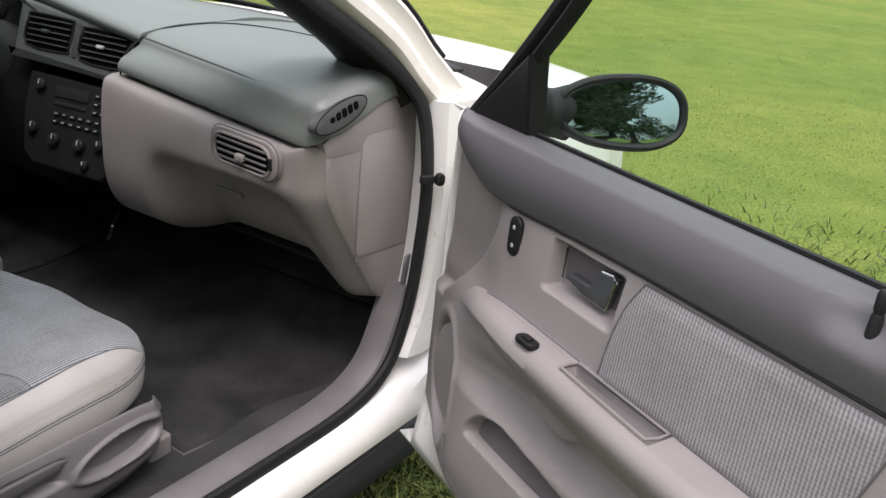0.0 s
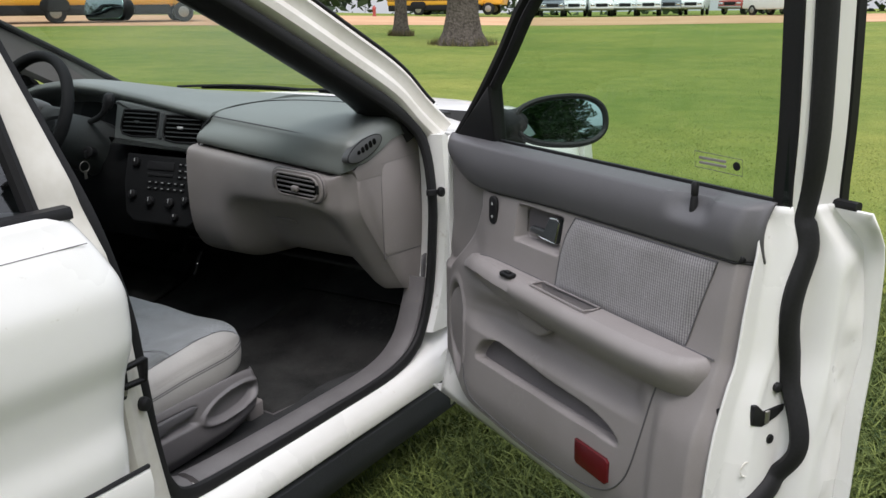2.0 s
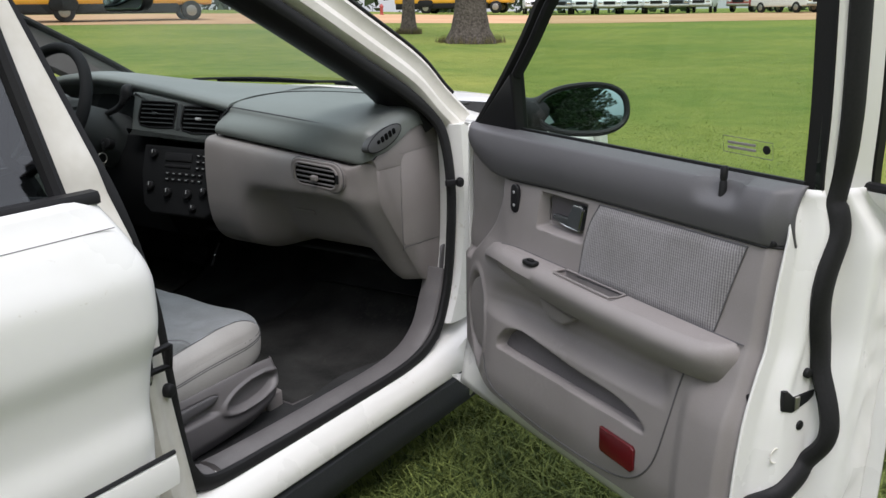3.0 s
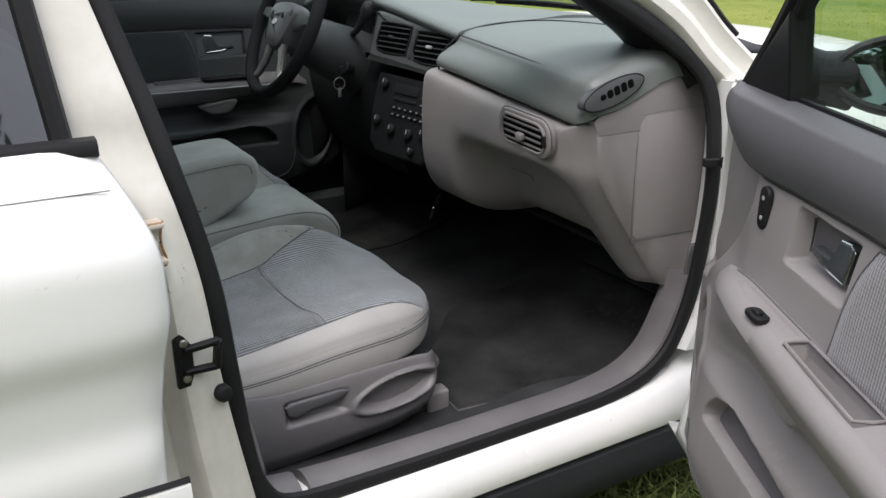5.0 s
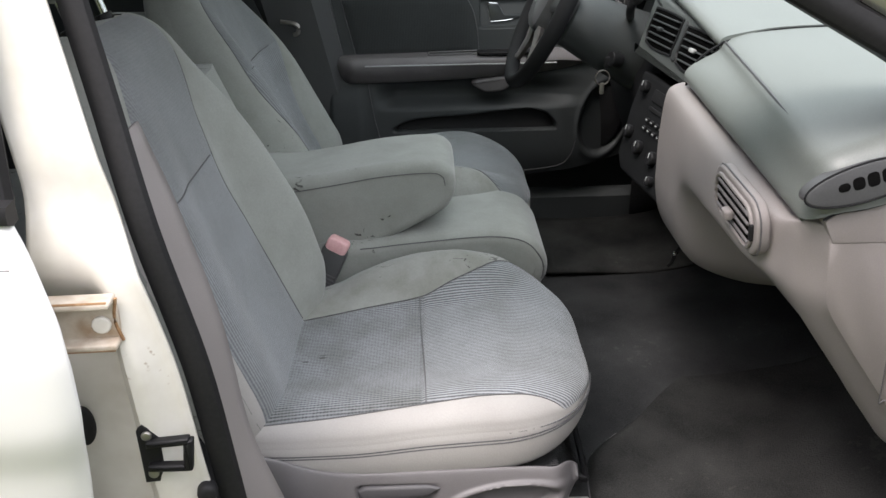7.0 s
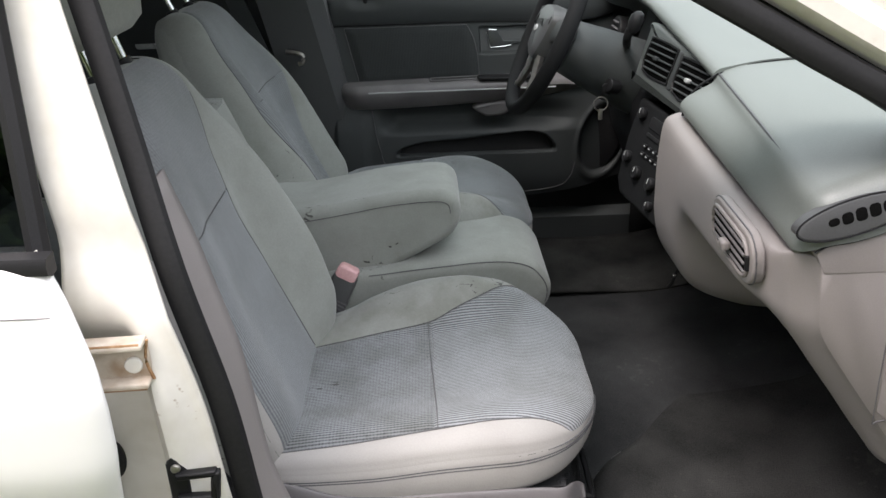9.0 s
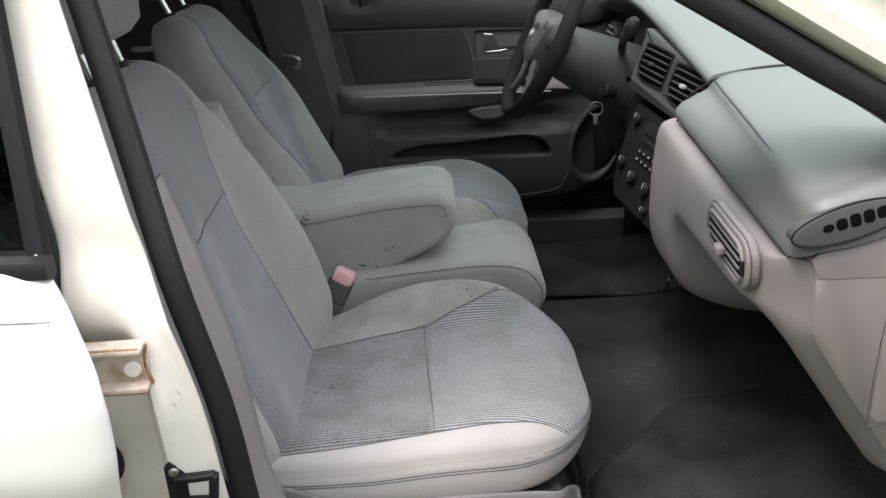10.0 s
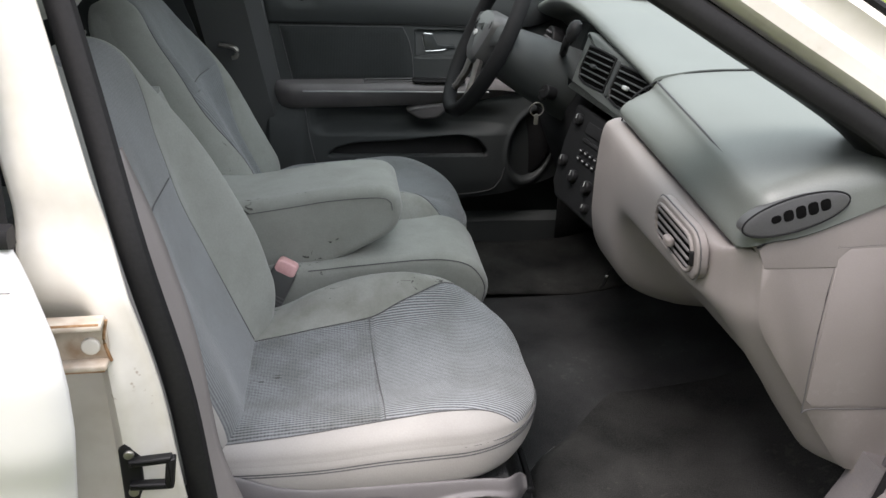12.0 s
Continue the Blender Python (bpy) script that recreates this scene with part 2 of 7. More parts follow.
glass = pane("window_glass", (0.72, 0.84, 0.76))
shield = pane("windshield_glass", (0.80, 0.88, 0.84), 1.0)
tinted = pane("dark_glass", (0.16, 0.18, 0.20), 2.2)
mirrorglass = coat("mirror_glass", (0.30, 0.41, 0.40), (0.33, 0.44, 0.43), 0.03, 1.0, big=2, fine=30, bump=0, worn=0.0)

# ---- shaping tools ----
A = np.array


def put(name, verts, faces, mat, parent=None, label="", sharp=38, solid=0.0, shadow=True):
    """Links one mesh object, with its normals outwards and its smooth shading broken at sharp edges."""
    bm = bmesh.new()
    vs = [bm.verts.new(v) for v in verts]
    for f in faces:
        try:
            bm.faces.new([vs[i] for i in f])
        except ValueError:
            pass
    bmesh.ops.remove_doubles(bm, verts=bm.verts, dist=1e-5)
    bmesh.ops.recalc_face_normals(bm, faces=bm.faces)
    me = bpy.data.meshes.new(name)
    bm.to_mesh(me)
    bm.free()
    me.materials.append(mat)
    me.shade_smooth()
    me.set_sharp_from_angle(angle=radians(sharp))
    ob = new(name, me)
    ob.parent = parent
    if solid:
        s = ob.modifiers.new("thickness", "SOLIDIFY")
        s.thickness, s.offset = solid, 0
    if label:
        ob["label"] = label
    ob.visible_shadow = shadow
    return ob


def thing(name, label, category, at=(0, 0, 0), group="", kind=""):
    ob = new(name)
    ob.location = at
    ob.empty_display_size = 0.1
    return tagged(ob, label, category, group, kind)


def curve(pts, n=6, closed=False):
    """A smooth curve through points."""
    p = A(pts, float)
    k = len(p)
    out = []
    for i in range(k if closed else k - 1):
        if closed:
            a, b, c, d = p[i - 1], p[i], p[(i + 1) % k], p[(i + 2) % k]
        else:
            b, c = p[i], p[i + 1]
            a = p[i - 1] if i else 2 * b - c
            d = p[i + 2] if i + 2 < k else 2 * c - b
        for t in np.arange(n) / n:
            out.append(0.5 * (2 * b + (c - a) * t + (2 * a - 5 * b + 4 * c - d) * t * t + (3 * b - a - 3 * c + d) * t**3))
    if not closed:
        out.append(p[-1])
    return A(out)


def loft(rings, closed=True, caps=True):
    rings = A(rings, float)
    k, m = rings.shape[:2]
    f = []
    for i in range(k - 1):
        for j in range(m if closed else m - 1):
            q = (j + 1) % m
            f.append((i * m + j, i * m + q, (i + 1) * m + q, (i + 1) * m + j))
    if caps and closed:
        f += [tuple(range(m))[::-1], tuple(range((k - 1) * m, k * m))]
    return rings.reshape(-1, 3), f


def sheet(fn, us, vs):
    g = A([[fn(u, v) for v in vs] for u in us], float)
    return loft(g, False, False)


def inset(o, d):
    o = A(o, float)
    t = np.roll(o, -1, 0) - np.roll(o, 1, 0)
    t /= np.linalg.norm(t, axis=1)[:, None] + 1e-9
    area = 0.5 * np.sum(o[:, 0] * np.roll(o[:, 1], -1) - np.roll(o[:, 0], -1) * o[:, 1])
    nrm = np.stack([-t[:, 1], t[:, 0]], 1) * (1 if area > 0 else -1)
    return o + nrm * d


def slab(o, lo, hi, to=None, r=0.003, n=3):
    """A plate of outline o between two heights with rounded edges; to maps (a, b, height) to the world."""
    to = to or (lambda a, b, c: (a, b, c))
    rings = []
    for k in range(n + 1):
        a = math.pi / 2 * k / n
        rings.append([to(x, y, lo + r - r * math.cos(a)) for x, y in inset(o, r - r * math.sin(a))])
    for k in range(n + 1):
        a = math.pi / 2 * k / n
        rings.append([to(x, y, hi - r + r * math.sin(a)) for x, y in inset(o, r - r * math.cos(a))])
    return loft(rings)


def rrect(w, h, r, cx=0.0, cy=0.0, n=4):
    pts = []
    for sx, sy, a0 in ((1, 1, 0), (-1, 1, 90), (-1, -1, 180), (1, -1, 270)):
        for k in range(n + 1):
            a = radians(a0 + 90 * k / n)
            pts.append((cx + sx * (w / 2 - r) + r * math.cos(a), cy + sy * (h / 2 - r) + r * math.sin(a)))
    return pts


def oval(a, b, cx=0.0, cy=0.0, n=24, p=2.0):
    out = []
    for k in range(n):
        c, s = math.cos(2 * math.pi * k / n), math.sin(2 * math.pi * k / n)
        out.append((cx + a * math.copysign(abs(c) ** (2 / p), c), cy + b * math.copysign(abs(s) ** (2 / p), s)))
    return out


def sweep(path, prof, closed=False, up=(0, 0, 1)):
    """A profile (side, up) carried along a path."""
    p = A(path, float)
    t = np.roll(p, -1, 0) - np.roll(p, 1, 0)
    if not closed:
        t[0], t[-1] = p[1] - p[0], p[-1] - p[-2]
    t /= np.linalg.norm(t, axis=1)[:, None] + 1e-12
    u0 = A(up, float)
    rings = []
    for a, b in zip(p, t):
        s = np.cross(b, u0)
        s /= np.linalg.norm(s) + 1e-12
        v = np.cross(s, b)
        rings.append([a + x * s + y * v for x, y in prof])
    if closed:
        rings.append(rings[0])
    return loft(rings, True, not closed)


def tube(path, r, n=8, closed=False, up=(0, 0, 1), flat=1.0):
    return sweep(path, [(r * math.cos(2 * math.pi * k / n), r * flat * math.sin(2 * math.pi * k / n)) for k in range(n)], closed, up)


def frame_at(origin, a, b):
    """Maps (a, b, height) through axes a and b, and their normal."""
    o, a, b = A(origin, float), A(a, float), A(b, float)
    a = a / np.linalg.norm(a)
    b = b - a * (a @ b)
    b = b / np.linalg.norm(b)
    c = np.cross(a, b)
    return lambda x, y, z: o + a * x + b * y + c * z


def box(w, h, lo, hi, to, r=0.004, cr=None, cx=0.0, cy=0.0):
    return slab(rrect(w, h, cr or min(w, h) * 0.2, cx, cy), lo, hi, to, r)


def join(*lots):
    v, f = [], []
    for a, b in lots:
        n = len(v)
        v += [tuple(x) for x in a]
        f += [tuple(i + n for i in q) for q in b]
    return v, f


def ramp01(a, b, x):
    t = min(max((x - a) / (b - a), 0), 1)
    return t * t * (3 - 2 * t)


def line(xs, ys):
    """A smooth curve through values, with no overshoot."""
    x, y = A(xs, float), A(ys, float)
    d = np.diff(y) / np.diff(x)
    m = np.zeros(len(x))
    m[0], m[-1] = d[0], d[-1]
    for i in range(1, len(x) - 1):
        m[i] = 2 * d[i - 1] * d[i] / (d[i - 1] + d[i]) if d[i - 1] * d[i] > 0 else 0.0
    x, y, m, last = x.tolist(), y.tolist(), m.tolist(), len(x) - 1

    def at(v):
        if v <= x[0]:
            return y[0]
        if v >= x[last]:
            return y[last]
        i = 0
        while v > x[i + 1]:
            i += 1
        h = x[i + 1] - x[i]
        t = (v - x[i]) / h
        return y[i] * (1 + 2 * t) * (1 - t) ** 2 + y[i + 1] * t * t * (3 - 2 * t) + h * m[i] * t * (1 - t) ** 2 + h * m[i + 1] * t * t * (t - 1)
    return at

# ---- ground ----
def lawn_height(x, y):
    """The lawn climbs gently ahead of the car, more so towards the driver's side."""
    d = math.hypot(x, y)
    k = 0.014 + 0.0126 * ramp01(22, 52, math.degrees(math.atan2(y + 1.09, x + 0.8)))
    return k * max(0.0, d - 5) * ramp01(5, 12, d) * ramp01(-0.3, 0.4, (x * 0.85 + y * 0.5) / (d + 1e-6)) if d < 70 else k * 65 * ramp01(-0.3, 0.4, (x * 0.85 + y * 0.5) / d)


def grass_ground():
    m, n, l, b = material("lawn", 0.9, spec=0.15)
    at = n.new("ShaderNodeTexCoord")
    big, mid, fine = (n.new("ShaderNodeTexNoise") for _ in range(3))
    for t, s, d in ((big, 0.22, 4), (mid, 2.2, 6), (fine, 55, 5)):
        t.inputs["Scale"].default_value, t.inputs["Detail"].default_value = s, d
        l.new(at.outputs["Object"], t.inputs["Vector"])
    def tone(src, a, c, lo, hi):
        r = n.new("ShaderNodeValToRGB")
        r.color_ramp.elements[0].position, r.color_ramp.elements[1].position = lo, hi
        r.color_ramp.elements[0].color, r.color_ramp.elements[1].color = (*a, 1), (*c, 1)
        l.new(src.outputs["Fac"], r.inputs[0])
        return r
    one = tone(big, (0.142, 0.200, 0.037), (0.272, 0.284, 0.062), 0.38, 0.62)
    two = tone(mid, (0.100, 0.165, 0.028), (0.243, 0.273, 0.066), 0.30, 0.72)
    three = tone(fine, (0.55, 0.57, 0.50), (1.18, 1.18, 1.10), 0.32, 0.66)
    mx = n.new("ShaderNodeMix"); mx.data_type = "RGBA"; mx.inputs[0].default_value = 0.5
    l.new(one.outputs[0], mx.inputs[6]); l.new(two.outputs[0], mx.inputs[7])
    ml = n.new("ShaderNodeMix"); ml.data_type, ml.blend_type = "RGBA", "MULTIPLY"; ml.inputs[0].default_value = 0.8
    l.new(mx.outputs[2], ml.inputs[6]); l.new(three.outputs[0], ml.inputs[7])
    l.new(ml.outputs[2], b.inputs["Base Color"])
    p = n.new("ShaderNodeBump"); p.inputs["Strength"].default_value, p.inputs["Distance"].default_value = 0.9, 0.03
    l.new(fine.outputs["Fac"], p.inputs["Height"]); l.new(p.outputs[0], b.inputs["Normal"])
    return m


lawn = grass_ground()
rr = [0] + list(1.2 * 1.16 ** np.arange(42)) + [1200, 2500]
aa = np.linspace(0, 2 * math.pi, 73)
gv, gf = sheet(lambda r, a: (r * math.cos(a), r * math.sin(a), lawn_height(r * math.cos(a), r * math.sin(a))), rr, aa)
tagged(put("ground", gv, gf, lawn), "green mown lawn with yellowish patches", "lawn", kind="structure")

# ---- car body ----
car = thing("sedan", "white four-door sedan parked on grass", "car")


def side_in(z):
    """How far the glasshouse leans in above the waist."""
    return 0.29 * max(0.0, z - 0.86)


# the front door opening, as x and z round its rubber seal
OPEN = [(0.14, 0.335), (0.30, 0.326), (0.55, 0.324), (0.80, 0.330), (0.925, 0.375), (0.985, 0.480), (1.010, 0.620), (1.014, 0.780),
        (0.995, 0.925), (0.900, 1.015), (0.74, 1.105), (0.57, 1.200), (0.40, 1.290), (0.25, 1.355), (0.05, 1.385), (-0.07, 1.370),
        (-0.095, 1.300), (-0.066, 1.200), (-0.028, 1.050), (0.008, 0.900), (0.042, 0.740), (0.056, 0.600), (0.068, 0.470), (0.088, 0.380)]
opening = curve([(x, 0.082 + side_in(z), z) for x, z in OPEN], 5, True)
put("door_seal", *sweep(opening, [(0.0165 * math.cos(a) + 0.004, 0.011 * math.sin(a)) for a in np.linspace(0, 2 * math.pi, 11)[:-1]], True, (0, 1, 0)), rubber, car, "black rubber door opening seal")

sill_sec = [(0.115, 0.333), (0.088, 0.329), (0.060, 0.318), (0.040, 0.300), (0.032, 0.280), (0.033, 0.262), (0.045, 0.250), (0.16, 0.245), (0.16, 0.32)]
sill_end = line([-1.0, 0.0, 0.75, 0.9, 1.0, 1.1], [0, 0, 0, 0.012, 0.04, 0.09])
put("sill", *loft([[(x, y, z + (sill_end(x) if z > 0.29 else 0)) for y, z in sill_sec] for x in np.linspace(-1.0, 1.06, 42)]), white, car)
clad_sec = [(0.052, 0.250), (0.040, 0.238), (0.036, 0.20), (0.046, 0.150), (0.075, 0.125), (0.22, 0.12), (0.22, 0.24)]
put("rocker_cladding", *loft([[(x, y, z) for y, z in clad_sec] for x in np.linspace(-1.0, 1.10, 8)]), clad, car, "dark grey rocker cladding")

# hinge pillar ahead of the opening
hp = [(0.40, 0.955), (0.50, 1.000), (0.62, 1.022), (0.78, 1.026), (0.93, 1.012)]
put("hinge_pillar", *loft([[(x + dx, y, z) for dx, y in ((0, 0.10), (0.0, 0.080), (0.012, 0.058), (0.05, 0.050), (0.14, 0.050), (0.14, 0.14), (0.02, 0.14))]
                           for z, x in curve(hp, 5)]), white, car)
# raked windshield pillar: outer skin and inner black trim
ap = curve([(1.06, 0.90), (0.985, 0.965), (0.905, 1.044), (0.748, 1.137), (0.578, 1.233), (0.407, 1.320), (0.25, 1.380), (0.05, 1.405), (-0.30, 1.415), (-0.9, 1.39)], 5)
app = A([(x, 0.062 + side_in(z), z) for x, z in ap])
# Pillar white is dulled here for the shade along its flange.
put("windshield_pillar", *sweep(app, [(0.016, 0.030), (0.012, 0.008), (0.002, -0.002), (-0.016, -0.003), (-0.026, 0.004), (-0.034, 0.012), (-0.052, 0.010), (-0.062, 0.003), (-0.072, 0.010), (-0.078, 0.05), (0.0, 0.062)], False, (0, 1, 0)), pillarshade, car, "cream white windshield pillar")
inn = A([(x - 0.018, 0.118 + side_in(z) * 1.15, z - 0.016) for x, z in ap[3:36]])
put("pillar_trim", *sweep(inn, [(-0.030, -0.026), (0.004, -0.022), (0.022, 0.0), (0.026, 0.03), (0.010, 0.085), (-0.014, 0.085), (-0.026, 0.0)], False, (0, 1, 0)), black, car, "black inner pillar trim")
put("drip_moulding", *sweep(app[4:], [(-0.078 + 0.006 * math.cos(a), 0.014 + 0.006 * math.sin(a)) for a in np.linspace(0, 2 * math.pi, 9)[:-1]], False, (0, 1, 0)), black, car)

# centre pillar with its recessed jamb
def pillar_x(z):
    return line([0.25, 0.40, 0.60, 0.74, 0.90, 1.05, 1.20, 1.40], [0.10, 0.075, 0.046, 0.033, 0.0, -0.036, -0.073, -0.12])(z)


def jamb_point(t, z):
    rear = line([0.2, 0.5, 0.7, 0.95, 1.05, 1.2, 1.4], [-0.14, -0.14, -0.13, -0.10, -0.118, -0.138, -0.17])(z)
    x = pillar_x(z) * (1 - t) + rear * t
    dip = 0.030 * ramp01(0.30, 0.45, t) * (1 - ramp01(0.78, 0.88, z)) - 0.022 * ramp01(0.05, 0.25, t) * (1 - ramp01(0.30, 0.42, t)) * (1 - ramp01(0.76, 0.86, z))
    swage = 0.010 * math.exp(-((z - 0.80) / 0.05) ** 2) * ramp01(0.4, 0.6, t)
    return (x, 0.062 + side_in(z) + dip + swage - 0.010 * ramp01(0.93, 0.99, z), z)


put("centre_pillar", *sheet(jamb_point, np.linspace(0, 1, 22), np.linspace(0.30, 1.40, 56)), jamb, car, "white painted centre pillar with a recessed jamb", solid=0.004)
st = frame_at((-0.001, 0.044, 0.650), (1, 0.05, 0), (0, 0, 1))
striker = put("striker_plate", *slab([(-0.013, -0.040), (0.004, -0.040), (0.011, -0.020), (0.011, 0.018), (0.002, 0.034), (-0.005, 0.040), (-0.013, 0.030)], -0.006, 0.007, lambda a, b, c: st(a - 0.004, b, c), 0.003), black, car, "black striker plate")
for dz in (0.026, -0.026):
    put("striker_screw", *slab(oval(0.006, 0.006, -0.005, dz, 12), 0.006, 0.011, st, 0.002), steel, striker)
put("door_striker", *join(box(0.048, 0.009, 0.004, 0.016, lambda a, b, c: st(a + 0.018, b + 0.018 + 0.06 * a, c), 0.003), box(0.044, 0.009, 0.004, 0.016, lambda a, b, c: st(a + 0.014, b - 0.016 - 0.04 * a, c), 0.003),
                          box(0.011, 0.042, 0.004, 0.016, lambda a, b, c: st(a + 0.038 + 0.14 * b, b, c), 0.003)), black, striker, "black steel latch striker loop")
put("bump_stop", *slab(oval(0.012, 0.013), 0, 0.020, frame_at((0.042, 0.066, 0.578), (1, 0.2, 0), (0, 0, 1)), 0.006), rubber, car, "black rubber bump stop")
hb = frame_at((-0.056, 0.045, 0.820), (1, 0.05, 0), (0, 0, 1))
put("rear_door_hinge", *join(box(0.085, 0.052, -0.004, 0.004, hb, 0.001, 0.012), box(0.085, 0.007, -0.004, 0.022, lambda a, b, c: hb(a, b + 0.024, c), 0.002, 0.003),
                             box(0.085, 0.007, -0.004, 0.022, lambda a, b, c: hb(a, b - 0.024, c), 0.002, 0.003)), rust, car, "rusting white painted door hinge bracket")
put("hinge_edge", *join(tube([hb(a, 0.0275, 0.020) for a in np.linspace(-0.042, 0.040, 8)], 0.0016, 6), tube([hb(a, -0.0275, 0.020) for a in np.linspace(-0.042, 0.040, 8)], 0.0016, 6), tube([hb(0.0425 - 0.003 * math.cos(b * 90), b, 0.004) for b in np.linspace(-0.025, 0.025, 10)], 0.0018, 6)), rustline, car, "rust along the hinge edges")
put("jamb_plug", *slab(oval(0.011, 0.012, n=16), 0, 0.014, frame_at((-0.083, 0.040, 0.772), (1, 0.2, 0), (0, 0, 1)), 0.005), white, car, "small white plastic plug")
put("hinge_bolt", *slab(oval(0.010, 0.010, n=12), 0.004, 0.010, lambda a, b, c: hb(a + 0.026, b - 0.004, c), 0.002), jamb, car)
put("jamb_grommet", *slab(oval(0.013, 0.026), 0, 0.012, frame_at((-0.092, 0.078, 0.665), (1, 0.3, 0), (0, 0, 1)), 0.005), rubber, car, "black rubber grommet")

# inner trims: pillar trim strip and scuff plate
def ptrim(t, z):
    return (pillar_x(z) + 0.006 - 0.02 * t * ramp01(0.9, 1.2, z) + 0.016 * t * (1 - ramp01(0.85, 1.0, z)) + 0.02 * t * (1 - ramp01(0.42, 0.6, z)), 0.090 + side_in(z) + 0.080 * t, z)


put("centre_pillar_trim", *sheet(ptrim, np.linspace(0, 1, 6), np.linspace(0.34, 0.985, 30)), grey, car, "beige grey lower pillar trim", solid=0.006)
edge = curve([(0.090, 0.395), (0.105, 0.352), (0.150, 0.336), (0.30, 0.328), (0.55, 0.326), (0.80, 0.332), (0.918, 0.376), (0.975, 0.470), (0.998, 0.540)], 8)
lipsec = [(-0.004, 0.008), (0.008, 0.016), (0.013, 0.034), (0.013, 0.060), (0.006, 0.078), (-0.040, 0.084), (-0.040, 0.008)]
path3 = [(x, 0.082, z) for x, z in edge]
put("scuff_plate", *sweep(path3[18:], lipsec, False, (0, 1, 0)), scuffgrey, car, "grey plastic sill scuff plate")
put("scuff_plate_end", *sweep(path3[:18], lipsec, False, (0, 1, 0)), scuffgrey, car)
kick = [(0.985, 0.30), (0.975, 0.44), (0.992, 0.53)]
put("kick_panel", *sheet(lambda t, z: (line([0.27, 0.36, 0.44, 0.60], [0.87, 0.955, 0.985, 1.005])(z) + 0.25 * t, 0.112 + 0.06 * t * (1 - t), z), np.linspace(0, 1, 8), np.linspace(0.27, 0.60, 16)), greydark, car, solid=0.006)

# roof, hood, fenders, tail
put("roof", *sheet(lambda u, v: (0.26 - 1.45 * u + 0.09 * math.sin(math.pi * v) * (1 - u), 0.165 + 1.42 * v, 1.372 + 0.055 * math.sin(math.pi * min(v, 1)) ** 0.6 + 0.03 * math.sin(math.pi * u)), np.linspace(0, 1, 14), np.linspace(0, 1, 18)), white, car, solid=0.02)
def hood_z(x, v):
    return 0.965 - 0.05 * (x - 1.35) - 0.10 * max(0, x - 1.5) ** 2 - 0.075 * abs(2 * v - 1) ** 3.0
put("hood", *sheet(lambda u, v: (lambda x: (x, 0.10 + 1.54 * v, hood_z(x, v)))(1.16 + 0.26 * math.sin(math.pi * v) + u * (1.05 - 0.1 * math.sin(math.pi * v))), np.linspace(0, 1, 14), np.linspace(0, 1, 20)), white, car, solid=0.008)
def fender(side):
    def f(u, v):
        x = 1.06 + 1.10 * u
        z = 0.30 + (hood_z(max(x, 1.16), 0.0) - 0.30) * v
        out = 0.075 * (v ** 6) + 0.03 * (1 - v) ** 2 + 0.10 * ramp01(0.7, 1.0, u)
        arch_cut = 0.335 - math.hypot(x - 1.72, z - 0.33)
        if arch_cut > 0:
            z, x = 0.33 + (z - 0.33) * 0.335 / max(math.hypot(x - 1.72, z - 0.33), 0.05), 1.72 + (x - 1.72) * 0.335 / max(math.hypot(x - 1.72, z - 0.33), 0.05)
        y = 0.020 + out
        return (x, y if side > 0 else 1.74 - y, z)
    return f
for s in (1, -1):
    put("front_fender", *sheet(fender(s), np.linspace(0, 1, 36), np.linspace(0, 1, 22)), white, car, solid=0.006)
put("front_bumper", *loft([[(2.12 + 0.16 * math.sin(math.pi * v) + dx, 0.10 + 1.54 * v, z) for dx, z in ((0, 0.24), (0.06, 0.30), (0.08, 0.45), (0.05, 0.60), (0.0, 0.78), (-0.06, 0.80), (-0.06, 0.26))] for v in np.linspace(0, 1, 14)]), white, car)
def cowl_x(y):
    return 1.345 - 0.22 * abs((y - 0.87) / 0.68) ** 2.2
put("cowl", *sheet(lambda u, v: (cowl_x(0.15 + 1.44 * v) - 0.02 + 0.14 * u, 0.15 + 1.44 * v, 0.970 - 0.01 * u), np.linspace(0, 1, 4), np.linspace(0, 1, 18)), black, car, "black plastic cowl below the windshield", solid=0.006)
def shield_point(u, v):
    y0, y1 = 0.15 + 1.44 * v, 0.235 + 1.27 * v
    top = 0.32 + 0.10 * math.sin(math.pi * v)
    return ((cowl_x(y0) + 0.015) * (1 - u) + top * u, y0 * (1 - u) + y1 * u, 0.980 + (1.392 - 0.980) * u + 0.03 * math.sin(math.pi * u) + 0.02 * u * math.sin(math.pi * v))
put("windshield", *sheet(shield_point, np.linspace(0, 1, 10), np.linspace(0, 1, 16)), shield, car, "clear laminated windshield", shadow=False)
dpil = curve([(1.22, 1.60, 0.955), (1.02, 1.585, 1.06), (0.80, 1.56, 1.165), (0.56, 1.52, 1.27), (0.32, 1.48, 1.36), (0.05, 1.46, 1.39)], 5)
put("driver_windshield_pillar", *sweep(dpil, [(-0.020, -0.03), (0.075, -0.01), (0.085, 0.03), (0.03, 0.07), (-0.02, 0.05)], False, (0, 1, 0)), grey, car, "grey inner windshield pillar trim")
put("windshield_border", *tube([(x + 0.012, y - 0.03, z + 0.020) for x, y, z in dpil[:24]], 0.012, 8), black, car)
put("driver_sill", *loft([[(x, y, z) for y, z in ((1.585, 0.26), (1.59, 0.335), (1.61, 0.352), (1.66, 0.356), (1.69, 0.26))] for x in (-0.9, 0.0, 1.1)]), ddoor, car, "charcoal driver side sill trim")
